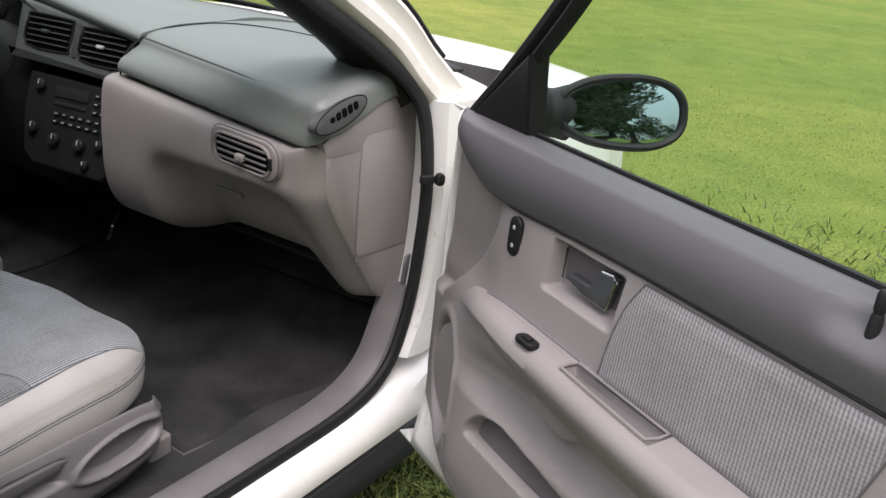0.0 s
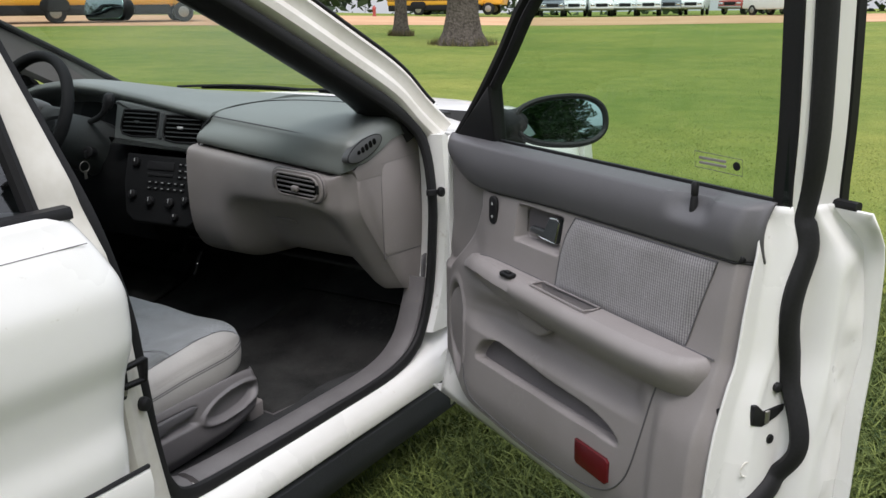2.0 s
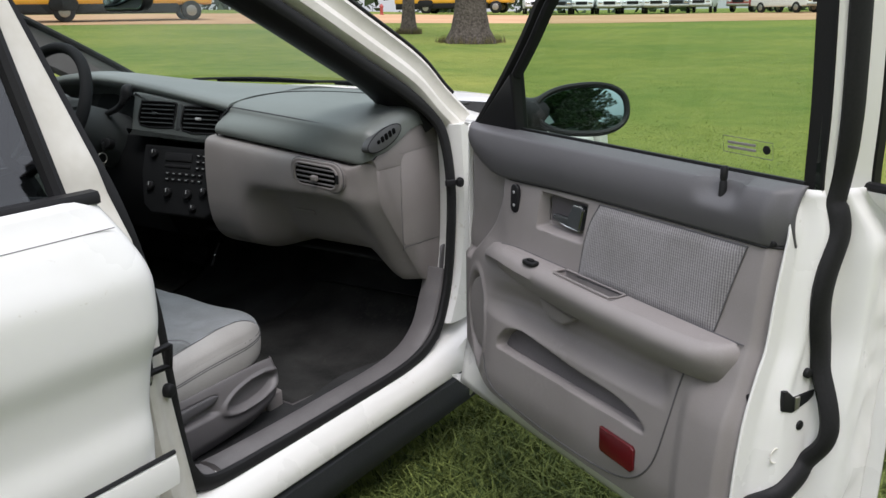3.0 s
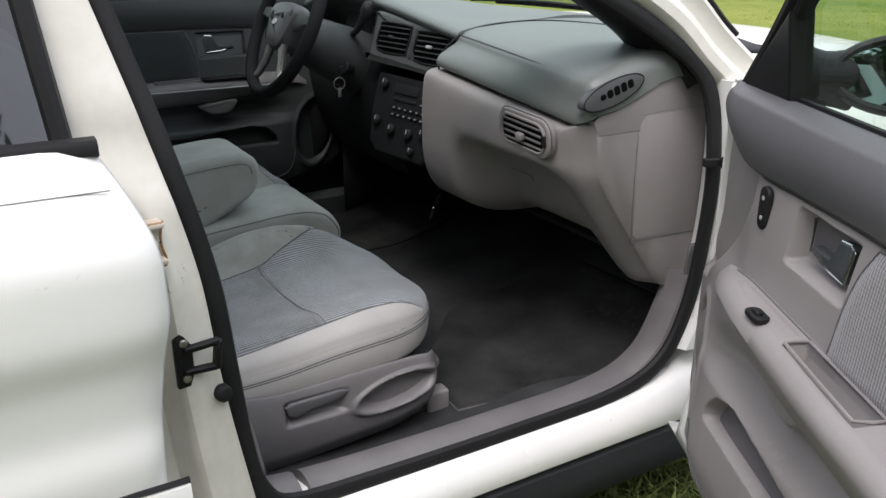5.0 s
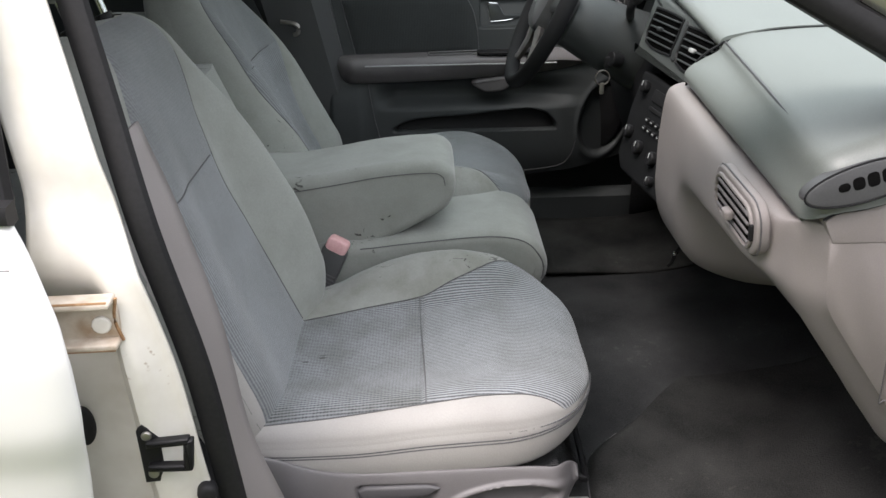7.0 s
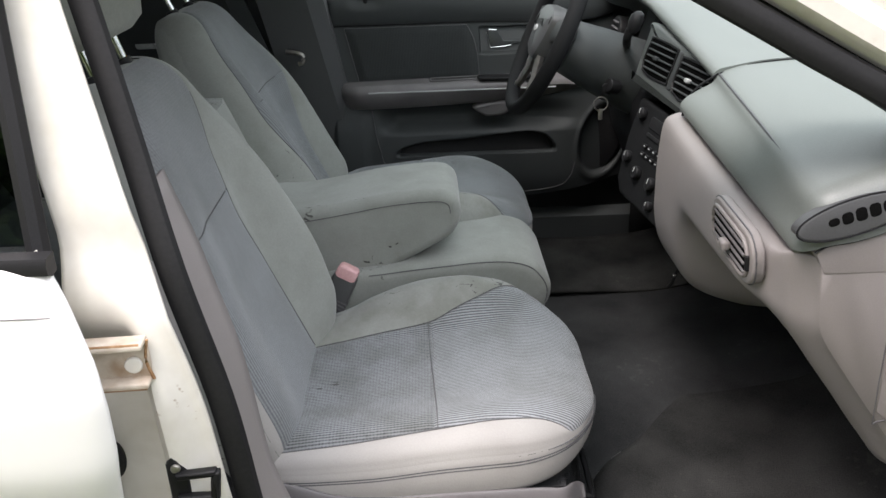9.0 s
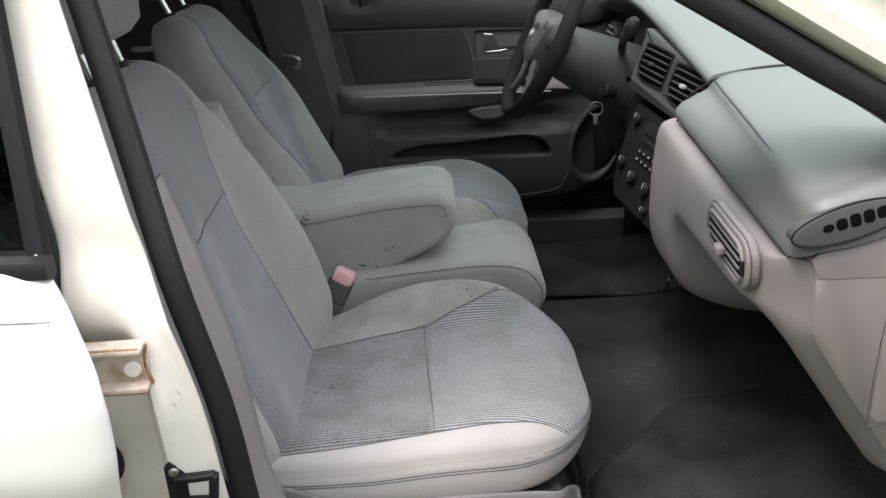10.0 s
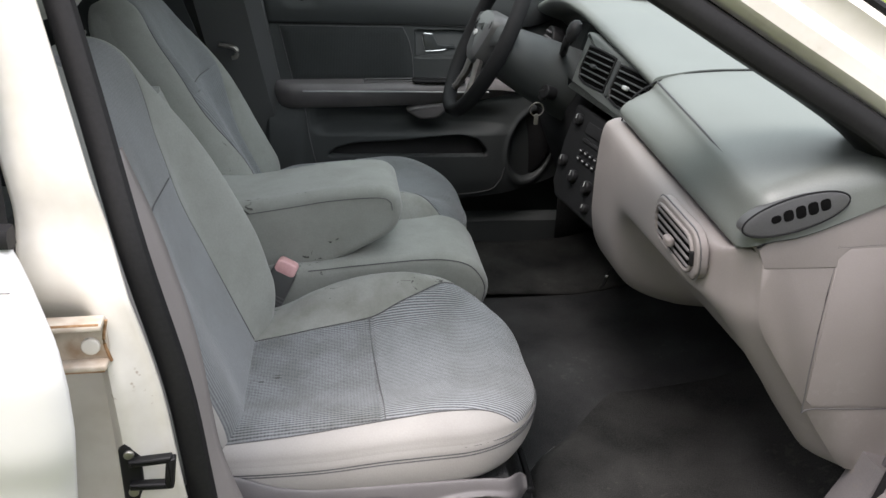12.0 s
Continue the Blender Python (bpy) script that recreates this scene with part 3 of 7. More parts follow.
for k in range(2):
    y0 = 0.34 + 0.50 * k
    put("wiper", *join(tube([(cowl_x(y0 + t) + 0.012, y0 + t, 0.990 + 0.006 * math.sin(3.1 * t / 0.5)) for t in np.linspace(0, 0.5, 10)], 0.005, 6),
                       tube([(cowl_x(y0 + t) + 0.022, y0 + t, 0.988) for t in np.linspace(0.02, 0.42, 8)], 0.007, 6)), black, car, "black windshield wiper")
# tail end behind the cabin
def tail_z(x):
    return line([-2.75, -2.6, -1.85, -1.2], [0.80, 0.93, 0.985, 1.05])(x)
put("boot_lid", *sheet(lambda u, v: (-1.75 - 0.95 * u, 0.10 + 1.54 * v, tail_z(-1.75 - 0.95 * u) - 0.06 * abs(2 * v - 1) ** 4), np.linspace(0, 1, 8), np.linspace(0, 1, 12)), white, car, solid=0.008)
put("rear_window", *sheet(lambda u, v: (-1.19 - 0.56 * u, 0.20 + 1.34 * v, 1.39 - 0.395 * u + 0.03 * math.sin(math.pi * v)), np.linspace(0, 1, 5), np.linspace(0, 1, 10)), tinted, car)
def quarter(side):
    def f(u, v):
        x = -0.99 - 1.70 * u
        top = tail_z(x) - 0.06
        z = 0.28 + (top - 0.28) * v
        d = math.hypot(x + 1.10, z - 0.33)
        if d < 0.335:
            z, x = 0.33 + (z - 0.33) * 0.335 / max(d, 0.05), -1.10 + (x + 1.10) * 0.335 / max(d, 0.05)
        y = 0.012 + 0.09 * v ** 5 + 0.03 * (1 - v) ** 2 + 0.12 * ramp01(0.75, 1, u)
        return (x, y if side > 0 else 1.74 - y, z)
    return f
for s in (1, -1):
    put("rear_quarter", *sheet(quarter(s), np.linspace(0, 1, 36), np.linspace(0, 1, 20)), white, car, solid=0.006)
    put("rear_pillar", *sheet(lambda u, v, s=s: (lambda x, z: (x, (0.09 + side_in(z) if s > 0 else 1.65 - side_in(z)), z))(-0.95 - 0.80 * u + 0.0 * v, (tail_z(-1.0) - 0.09) * (1 - v) + v * (1.40 - 0.36 * ramp01(0.1, 1.0, u))), np.linspace(0, 1, 8), np.linspace(0, 1, 8)), white, car, solid=0.01)
put("rear_bumper", *loft([[(-2.62 - 0.14 * math.sin(math.pi * v) - dx, 0.12 + 1.50 * v, z) for dx, z in ((0, 0.26), (0.05, 0.32), (0.07, 0.48), (0.04, 0.62), (0.0, 0.85), (-0.06, 0.86), (-0.06, 0.28))] for v in np.linspace(0, 1, 12)]), white, car)
put("tail_panel", *sheet(lambda v, z: (-2.68 - 0.10 * math.sin(math.pi * v), 0.10 + 1.54 * v, z), np.linspace(0, 1, 12), np.linspace(0.30, 0.90, 6)), white, car, solid=0.01)
for x in (1.72, -1.10):
    for y in (0.03, 1.71):
        to = frame_at((x, y, 0.318), (1, 0, 0), (0, 0, 1))
        sg = 1 if y < 1 else -1
        wh = put("wheel", *loft([[to(r * math.cos(a), r * math.sin(a), sg * d) for a in np.linspace(0, 2 * math.pi, 33)[:-1]] for r, d in ((0.20, 0.0), (0.235, 0.012), (0.30, 0.010), (0.322, -0.02), (0.322, -0.18), (0.30, -0.205), (0.2, -0.20))]), rubber, car, "black road tyre")
        put("rim", *loft([[to(r * math.cos(a), r * math.sin(a), sg * d) for a in np.linspace(0, 2 * math.pi, 33)[:-1]] for r, d in ((0.205, -0.005), (0.19, -0.03), (0.10, -0.02), (0.05, 0.0), (0.01, 0.002))]), steel, wh)
put("driver_kick_panel", *sheet(lambda x, z: (x, 1.575 + 0.02 * (x - 0.95), z), np.linspace(0.90, 1.37, 4), np.linspace(0.24, 0.66, 4)), carpet, car, "dark driver side kick panel", solid=0.008)
# floor pan, firewall and closed underside
def floor_z(x):
    return line([-1.0, 0.85, 1.02, 1.30, 1.45], [0.262, 0.262, 0.29, 0.47, 0.62])(x)
put("floor_carpet", *sheet(lambda x, y: (x, y, floor_z(x) + 0.006 * math.sin(9 * x + 5 * y) * math.sin(7 * y) + 0.012 * math.exp(-((y - 0.87) / 0.16) ** 2)), np.linspace(-1.0, 1.42, 50), np.linspace(0.17, 1.655, 38)), carpet, car, "dark charcoal soiled cabin carpet", solid=0.02)
put("firewall", *sheet(lambda z, y: (1.36, y, z), np.linspace(0.35, 0.95, 4), np.linspace(0.1, 1.64, 4)), carpet, car, solid=0.02)
put("floor_pan", *sheet(lambda x, y: (x, y, 0.20), np.linspace(-2.5, 2.1, 4), np.linspace(0.12, 1.62, 4)), clad, car, solid=0.02)
put("rear_bulkhead", *sheet(lambda z, y: (-1.05 - 0.25 * (z - 0.3), y, z), np.linspace(0.3, 1.0, 4), np.linspace(0.16, 1.6, 4)), carpet, car, solid=0.03)
put("headliner", *sheet(lambda u, v: (0.24 - 1.4 * u, 0.21 + 1.32 * v, 1.352 + 0.045 * math.sin(math.pi * v) ** 0.6), np.linspace(0, 1, 8), np.linspace(0, 1, 8)), grey, car, solid=0.01)
# driver's side inner walls
put("driver_centre_pillar", *loft([[(x + dx, y - side_in(z), z) for dx, y in ((0, 1.66), (0, 1.60), (0.03, 1.565), (0.16, 1.565), (0.20, 1.60), (0.20, 1.66))] for z, x in ((0.28, -0.02), (0.5, -0.065), (0.8, -0.13), (1.0, -0.165), (1.36, -0.24))]), ventgrey, car, "grey driver side pillar trim")
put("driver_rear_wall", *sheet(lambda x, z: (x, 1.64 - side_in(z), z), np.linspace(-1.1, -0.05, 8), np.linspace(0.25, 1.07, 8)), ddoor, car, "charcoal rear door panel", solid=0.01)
put("rear_door_handle", *box(0.075, 0.05, 0, 0.008, frame_at((-0.47, 1.63, 0.90), (1, 0, 0), (0, 0, 1)), 0.003, 0.01), chrome, car)
put("driver_outer_side", *sheet(lambda x, z: (x, 1.735 - 0.05 * ((z - 0.6) / 0.35) ** 2, z), np.linspace(-1.0, 1.08, 12), np.linspace(0.22, 0.99, 12)), white, car, solid=0.006)
put("driver_rear_glass", *sheet(lambda u, v: (-0.20 - 0.75 * u, 1.655 - 0.10 * v, 1.0 + (0.36 - 0.2 * ramp01(0.5, 1, u)) * v), np.linspace(0, 1, 5), np.linspace(0, 1, 4)), tinted, car)

# ---- doors ----
# Door coordinates: u from the hinge edge to the latch edge, w towards the cabin, z up.
DU, DW = A([-0.4600, -0.8879]), A([-0.8879, 0.4600])


def on_passenger(u, w, z):
    p = A([0.90, -0.02]) + u * DU + w * DW
    return (p[0], p[1], z)


def on_driver(u, w, z):
    return (0.98 - u, 1.655 - w, z + 0.050)


w_base = line([0.24, 0.30, 0.36, 0.44, 0.52, 0.60, 0.68, 0.72, 0.80, 0.87, 0.96], [0.030, 0.055, 0.088, 0.102, 0.098, 0.088, 0.066, 0.052, 0.042, 0.030, 0.010])
z_trim = line([0.04, 0.068, 0.11, 0.155, 0.20, 0.25, 0.30, 0.373, 0.55, 0.96], [0.940, 0.918, 0.895, 0.877, 0.864, 0.860, 0.861, 0.864, 0.868, 0.868])
z_low = line([0.04, 0.05, 0.07, 0.10, 0.15, 0.30, 0.50, 0.75, 0.86, 0.93, 0.955], [0.49, 0.455, 0.430, 0.412, 0.400, 0.380, 0.362, 0.366, 0.372, 0.384, 0.41])


def soft_box(u, z, u0, u1, z0, z1, e):
    return ramp01(u0, u0 + e, u) * (1 - ramp01(u1 - e, u1, u)) * ramp01(z0, z0 + e, z) * (1 - ramp01(z1 - e, z1, z))


def pocket_top(u):
    return line([0.31, 0.345, 0.39, 0.46, 0.57, 0.68, 0.74, 0.775], [0.522, 0.556, 0.566, 0.562, 0.551, 0.546, 0.534, 0.516])(u)


fold = line([0.655, 0.71, 0.77, 0.82, 0.854, 0.89], [0.100, 0.160, 0.208, 0.228, 0.224, 0.220])


def panel_w(u, z):
    w = w_base(z)
    w = 0.028 + (w - 0.028) * ramp01(0.05, 0.30, u)
    f = fold(z)
    w -= 0.024 * (1 - ramp01(f - 0.010, f + 0.006, u)) * ramp01(0.640, 0.665, z) * (1 - 0.5 * ramp01(0, 0.10, f - u))                 # angled front edge
    w -= 0.030 * soft_box(u, z, 0.376, 0.526, 0.778, 0.856, 0.009)                 # handle cup
    w -= 0.034 * ramp01(0.20, 0.36, u) * (1 - ramp01(0.76, 0.83, u)) * ramp01(0.562, 0.60, z) * (1 - ramp01(0.61, 0.66, z))
    if 0.31 < u < 0.775:
        w -= 0.045 * ramp01(0.503, 0.512, z) * (1 - ramp01(pocket_top(u) - 0.014, pocket_top(u) + 0.002, z)) * ramp01(0.31, 0.325, u) * (1 - ramp01(0.755, 0.775, u))
    e = math.hypot((u - 0.172 + 0.12 * (z - 0.52)) / 0.078, (z - 0.522) / 0.112)
    w += 0.004 * math.exp(-((e - 1.02) / 0.09) ** 2) - 0.020 * (1 - ramp01(0.84, 0.95, e))  # loudspeaker swell
    w -= 0.014 * (1 - ramp01(0.042, 0.075, u)) + 0.02 * ramp01(0.935, 0.957, u)
    w -= 0.010 * (1 - ramp01(0.20, 0.28, u)) * ramp01(0.66, 0.76, z)
    w += 0.010 * ramp01(0.84, 0.87, u) * ramp01(0.30, 0.4, z) * (1 - ramp01(0.58, 0.66, z))
    return w


def door_trim(D, dt, main, upper, fabric, arm, grille):
    """The inner panel of a front door with all that is fixed to it."""
    us = np.linspace(0.044, 0.957, 230)

    def face(u, t):
        z = z_low(u) + (z_trim(u) - z_low(u)) * t
        return D(u, panel_w(u, z), z)

    panel = put("inner_panel", *sheet(face, us, np.linspace(0, 1, 230)), main, dt, "moulded grey plastic inner door panel", sharp=60)

    def roll(u, t):
        z0, z1 = z_trim(u) + 0.003, 0.951
        top, t = max(0.0, t - 1), min(t, 1.0)
        z = z0 + (z1 - z0) * t
        k = math.sin(math.pi * min(t * 0.62 + 0.08, 1))
        dent = math.exp(-((u - 0.838) / 0.040) ** 4)
        notch = 0.016 * dent * ramp01(0.45, 0.85, t)
        end = 0.03 * ramp01(0.93, 0.965, u) + 0.012 * (1 - ramp01(0.046, 0.08, u))
        if top > 0:
            w1 = w_base(z) - 0.004 + 0.026 * k * ramp01(0.0, 0.15, u) - notch - end
            s = top / 0.3
            return D(u, w1 + (min(-0.010, w1 - 0.002) - w1) * s, z + 0.009 * math.sin(math.pi * min(s * 0.62, 1)) - 0.008 * dent * (1 - ramp01(0.5, 1, s)))
        return D(u, w_base(z) - 0.004 + 0.026 * k * ramp01(0.0, 0.15, u) - notch - end, z)

    put("upper_trim", *sheet(roll, np.linspace(0.046, 0.965, 130), np.r_[np.linspace(0, 1, 22), np.linspace(1.02, 1.3, 12)]), upper, dt, "dark grey padded upper door trim", solid=0.004)
    # Back of the pocket, darkened in place of its shade.
    put("pocket_lining", *sheet(lambda u, t: D(u, w_base(0.52) * ramp01(0.05, 0.30, u) - 0.016 - 0.022 * t, 0.490 + (pocket_top(u) + 0.012 - 0.490) * t), np.linspace(0.300, 0.785, 40), np.linspace(0, 1, 5)), recessgrey if main is grey else rubber, dt, "dark map pocket lining", solid=0.002)
    put("trim_joint", *tube([D(u, panel_w(u, z_trim(u) - 0.002) + 0.002, z_trim(u) + 0.001) for u in np.linspace(0.06, 0.955, 40)], 0.0022, 6), black, dt)

    # cloth insert
    def left(z):
        return line([0.715, 0.76, 0.82, 0.862], [0.528, 0.530, 0.540, 0.560])(z)

    def right(z):
        return line([0.715, 0.862], [0.868, 0.902])(z)

    def ins(s, t):
        z = 0.716 + 0.146 * t
        u = left(z) + (right(z) - left(z)) * s
        edge = min(ramp01(0, 0.06, s), ramp01(0, 0.06, 1 - s), ramp01(0, 0.08, t), ramp01(0, 0.08, 1 - t))
        return D(u, panel_w(u, z) + 0.0015 + 0.006 * edge, z)

    put("cloth_insert", *sheet(ins, np.linspace(0, 1, 40), np.linspace(0, 1, 24)), fabric, dt, "grey ribbed cloth door insert")
    rim = [ins(s, 0) for s in np.linspace(1, 0, 20)] + [ins(0, t) for t in np.linspace(0, 1, 12)[1:]] + [ins(s, 1) for s in np.linspace(0, 1, 20)[1:]] + [ins(1, t) for t in np.linspace(1, 0, 12)[1:-1]]
    put("insert_seam", *tube(rim, 0.0014, 6, True), greydark, dt)
    put("panel_seam", *tube([D(u, panel_w(u, z) + 0.001, z) for u, z in curve([(0.255, 0.470), (0.270, 0.425), (0.315, 0.394), (0.48, 0.378), (0.635, 0.380), (0.735, 0.402), (0.795, 0.455), (0.822, 0.542), (0.838, 0.650)], 8)], 0.0014, 6), greydark, dt)

    # armrest with a pull cup sunk in its top
    out = line([0.160, 0.20, 0.25, 0.30, 0.40, 0.60, 0.78, 0.87, 0.905, 0.928], [0.036, 0.058, 0.079, 0.094, 0.108, 0.117, 0.120, 0.112, 0.092, 0.060])
    top = line([0.160, 0.20, 0.25, 0.32, 0.45, 0.93], [0.690, 0.702, 0.715, 0.722, 0.720, 0.712])
    low = line([0.160, 0.22, 0.30, 0.50, 0.93], [0.680, 0.676, 0.668, 0.654, 0.642])

    def arm_ring(u):
        o, zt, zb = out(u), top(u), low(u)
        pts = [(0.0, zt + 0.004)] + [(w, zt + 0.004 - 0.004 * ramp01(0.05, o, w)) for w in np.linspace(min(0.045, o - 0.022), o - 0.020, 22)]
        pts += [(o - 0.012, zt - 0.003), (o - 0.004, zt - 0.010), (o, zt - 0.022), (o - 0.006, (zt + zb) / 2), (o - 0.018, zb + 0.006), (o - 0.030, zb), (0.0, zb)]
        ring = []
        for k, (w, z) in enumerate(pts):
            if 0 < k < 23:
                z -= 0.042 * ramp01(0.492, 0.500, u) * (1 - ramp01(0.662, 0.670, u)) * ramp01(0.054, 0.060, w) * (1 - ramp01(o - 0.028, o - 0.022, w))
                z += 0.0025 * ramp01(0.30, 0.31, u) * (1 - ramp01(0.485, 0.495, u)) * ramp01(0.062, 0.066, w) * (1 - ramp01(o - 0.026, o - 0.022, w))
            ring.append(D(u, w, z))
        return ring

    put("armrest", *loft([arm_ring(u) for u in np.linspace(0.160, 0.928, 130)]), arm, dt, "grey plastic armrest with a pull cup", sharp=50)
    cup_out = lambda u: out(u) - 0.025
    # Cup floor darker than the armrest, its shade in the colour.
    put("pull_cup", *loft([[D(u, w, top(u) + h) for u, w in rrect_path] for h, rrect_path in ((-0.038, [(0.500, 0.061), (0.662, 0.061), (0.662, cup_out(0.662) - 0.002), (0.500, cup_out(0.50) - 0.002)]), (-0.034, [(0.499, 0.060), (0.663, 0.060), (0.663, cup_out(0.663) - 0.001), (0.499, cup_out(0.50) - 0.001)]))]), recessgrey, dt, "grey floor of the pull cup")
    put("pull_cup_rim", *tube([D(u, w, top(u) + 0.0038) for u, w in ((0.496, 0.057), (0.58, 0.057), (0.666, 0.057), (0.668, 0.075), (0.664, cup_out(0.664)), (0.58, cup_out(0.58)), (0.498, cup_out(0.498)), (0.494, 0.075))], 0.0022, 6, True), arm, dt)
    put("armrest_joint", *tube([D(u, panel_w(u, top(u) + 0.003) + 0.003, top(u) + 0.004) for u in np.linspace(0.26, 0.93, 30)], 0.0014, 6), greydark, dt)
    grip = frame_at(D(0.485, 0.070, 0.628), A(D(0.55, 0.070, 0.623)) - A(D(0.485, 0.070, 0.628)), (0, 0, 1))
    put("pull_handle_tab", *slab(curve([(-0.050, 0.026), (0.060, 0.022), (0.036, -0.006), (0.014, -0.012), (-0.030, -0.008)], 5, True), -0.03, 0.008, grip, 0.007), arm, dt)
    # window switch, lock switch, handle, lock knob, reflector, loudspeaker grille
    sw = frame_at(D(0.424, 0.092, 0.7225), A(D(1, 0, 0)) - A(D(0, 0, 0)), A(D(0, 1, 0)) - A(D(0, 0, 0)))
    up = 1 if sw(0, 0, 1)[2] > sw(0, 0, 0)[2] else -1
    s1 = put("window_switch", *box(0.040, 0.022, -0.002, 0.006, lambda a, b, c: sw(a, b, up * c), 0.002, 0.009), black, dt, "black window switch")
    put("switch_rocker", *box(0.016, 0.010, 0.004, 0.010, lambda a, b, c: sw(a, b, up * c), 0.002, 0.003), black, s1)
    n_in = A(D(0, 1, 0)) - A(D(0, 0, 0))

    def plate(u, z, lift=0.0):
        o = A(D(u, panel_w(u, z) + lift, z))
        a, b = A(D(1, 0, 0)) - A(D(0, 0, 0)), A([0, 0, 1.0])
        f = frame_at(o, a, b)
        sg = 1 if (A(f(0, 0, 1)) - A(f(0, 0, 0))) @ n_in > 0 else -1
        return lambda x, y, h: f(x, y, sg * h)

    lk = plate(0.294, 0.826)
    s2 = put("lock_switch", *box(0.028, 0.062, -0.002, 0.007, lk, 0.003, 0.013), black, dt, "black power lock switch")
    for dz in (0.014, -0.014):
        put("lock_mark", *slab(oval(0.0035, 0.0035, 0, dz, 10), 0.0065, 0.0078, lk, 0.0004), dim, s2)
    hc = plate(0.452, 0.818, 0.002)
    # Handle cup floor likewise darkened for the shade of the recess.
    put("handle_cup", *slab(rrect(0.124, 0.066, 0.010, -0.004, 0.0), -0.004, 0.0015, hc, 0.001), recessgrey if main is grey else rubber, dt)
    put("handle_bezel", *tube([hc(x, y, 0.003) for x, y in rrect(0.128, 0.070, 0.012, -0.004, 0.0)], 0.0020, 6, True), arm, dt)
    h = put("door_handle", *slab([(-0.020, -0.018), (0.040, -0.024), (0.052, 0.022), (0.046, 0.027), (0.020, 0.024), (0.004, -0.004), (-0.040, -0.004), (-0.044, -0.014)], 0.002, 0.018, hc, 0.004), lever, dt, "dark inside door handle with chrome edge")
    put("handle_edge", *tube([hc(x, y, 0.016) for x, y in ((0.024, 0.025), (0.046, 0.027), (0.052, 0.020), (0.041, -0.023), (0.0, -0.021), (-0.018, -0.017))], 0.0018, 6), chrome, h)
    put("lock_knob", *loft([[A(D(0.838, 0.024, 0.936)) + A([r * math.cos(a), r * math.sin(a), h]) for a in np.linspace(0, 2 * math.pi, 13)[:-1]]
                            for r, h in ((0.007, -0.01), (0.006, 0.014), (0.0048, 0.017), (0.006, 0.020), (0.0062, 0.036), (0.004, 0.040))]), black, dt, "black lock knob")
    rf = plate(0.713, 0.450)
    put("door_reflector", *slab([(-0.044, 0.026), (0.040, 0.024), (0.046, 0.018), (0.046, -0.020), (0.040, -0.026), (-0.038, -0.022), (-0.044, -0.015)][::-1], -0.002, 0.006, rf, 0.002), red, dt, "dark red door reflector")
    sp = plate(0.172, 0.522, 0.0)
    put("speaker_grille", *slab([(a - 0.12 * b, b) for a, b in oval(0.061, 0.092, n=36)], -0.010, 0.0016, sp, 0.004), grille, dt)
    for u, z in ((0.955, 0.640), (0.94, 0.875)):
        put("panel_screw", *slab(oval(0.007, 0.007, n=12), -0.004, 0.004, plate(u, z), 0.002), black, dt)


# ---- open front passenger door ----
pd = thing("front_passenger_door", "open white front door with a grey trim panel", "car door", (0.90, -0.02, 0.26))


def P(u, w, z):
    return A(on_passenger(u, w, z)) - A([0.90, -0.02, 0.26])


door_trim(P, pd, grey, greydark, doorcloth, grey, grey)
w_skin = line([0.24, 0.32, 0.45, 0.60, 0.75, 0.88, 0.96], [-0.075, -0.110, -0.135, -0.140, -0.150, -0.145, -0.095])


put("outer_skin", *sheet(lambda u, z: P(u, w_skin(z) + 0.02 * (1 - ramp01(0, 0.1, u)) + 0.055 * ramp01(0.86, 0.955, z) * (1 - ramp01(0.88, 0.98, u)), z), np.linspace(-0.03, 1.055, 30), np.linspace(0.290, 0.950, 26)), white, pd, "white painted outer door skin", solid=0.004)


# latch face: stepped pressing between trim and skin
def shut_u(s, z):
    return 0.962 - 0.010 * ramp01(0.88, 0.955, z) + 0.022 * ramp01(0.15, 0.30, s) + 0.040 * (1 - 0.65 * ramp01(0.86, 0.955, z)) * ramp01(0.55, 0.70, s) + 0.006 * ramp01(0.9, 1, s) + 0.004 * math.sin(16 * z) * (1 - ramp01(0.5, 0.6, s)) * ramp01(0.25, 0.35, s)


def shut_face(s, z):
    w0 = w_base(z) - 0.006
    w1 = w_skin(z)
    dent = ramp01(0.62, 0.85, s) * (1 - ramp01(0.86, 0.93, z)) * (0.012 * noise.noise(Vector((4 * s, 0.5, 9 * z))) + 0.006 * noise.noise(Vector((9 * s, 2.5, 26 * z))))
    return P(shut_u(s, z) + dent, w0 + (w1 - w0) * s, z)


put("latch_face", *sheet(shut_face, np.linspace(0, 1, 44), np.linspace(0.255, 0.955, 60)), white, pd, "white door end with latch", solid=0.003)
put("hinge_face", *sheet(lambda s, z: P(0.046 - 0.075 * s, 0.006 * (1 - s) + w_skin(z) * s, z), np.linspace(0, 1, 4), np.linspace(0.255, 0.955, 10)), white, pd, solid=0.003)
put("bottom_face", *sheet(lambda s, u: P(u, 0.034 - 0.13 * s, 0.300 - 0.006 * math.sin(math.pi * s)), np.linspace(0, 1, 6), np.linspace(0.0, 1.03, 12)), white, pd, solid=0.004)
put("lower_flange", *sheet(lambda t, u: (lambda z0: P(u, 0.034 + (panel_w(min(max(u, 0.05), 0.93), z0) - 0.014 - 0.034) * t, 0.300 + (z0 + 0.008 - 0.300) * t))(z_low(min(max(u, 0), 0.957))), np.linspace(0, 1, 8), np.linspace(0.046, 0.964, 60)), white, pd, solid=0.003)
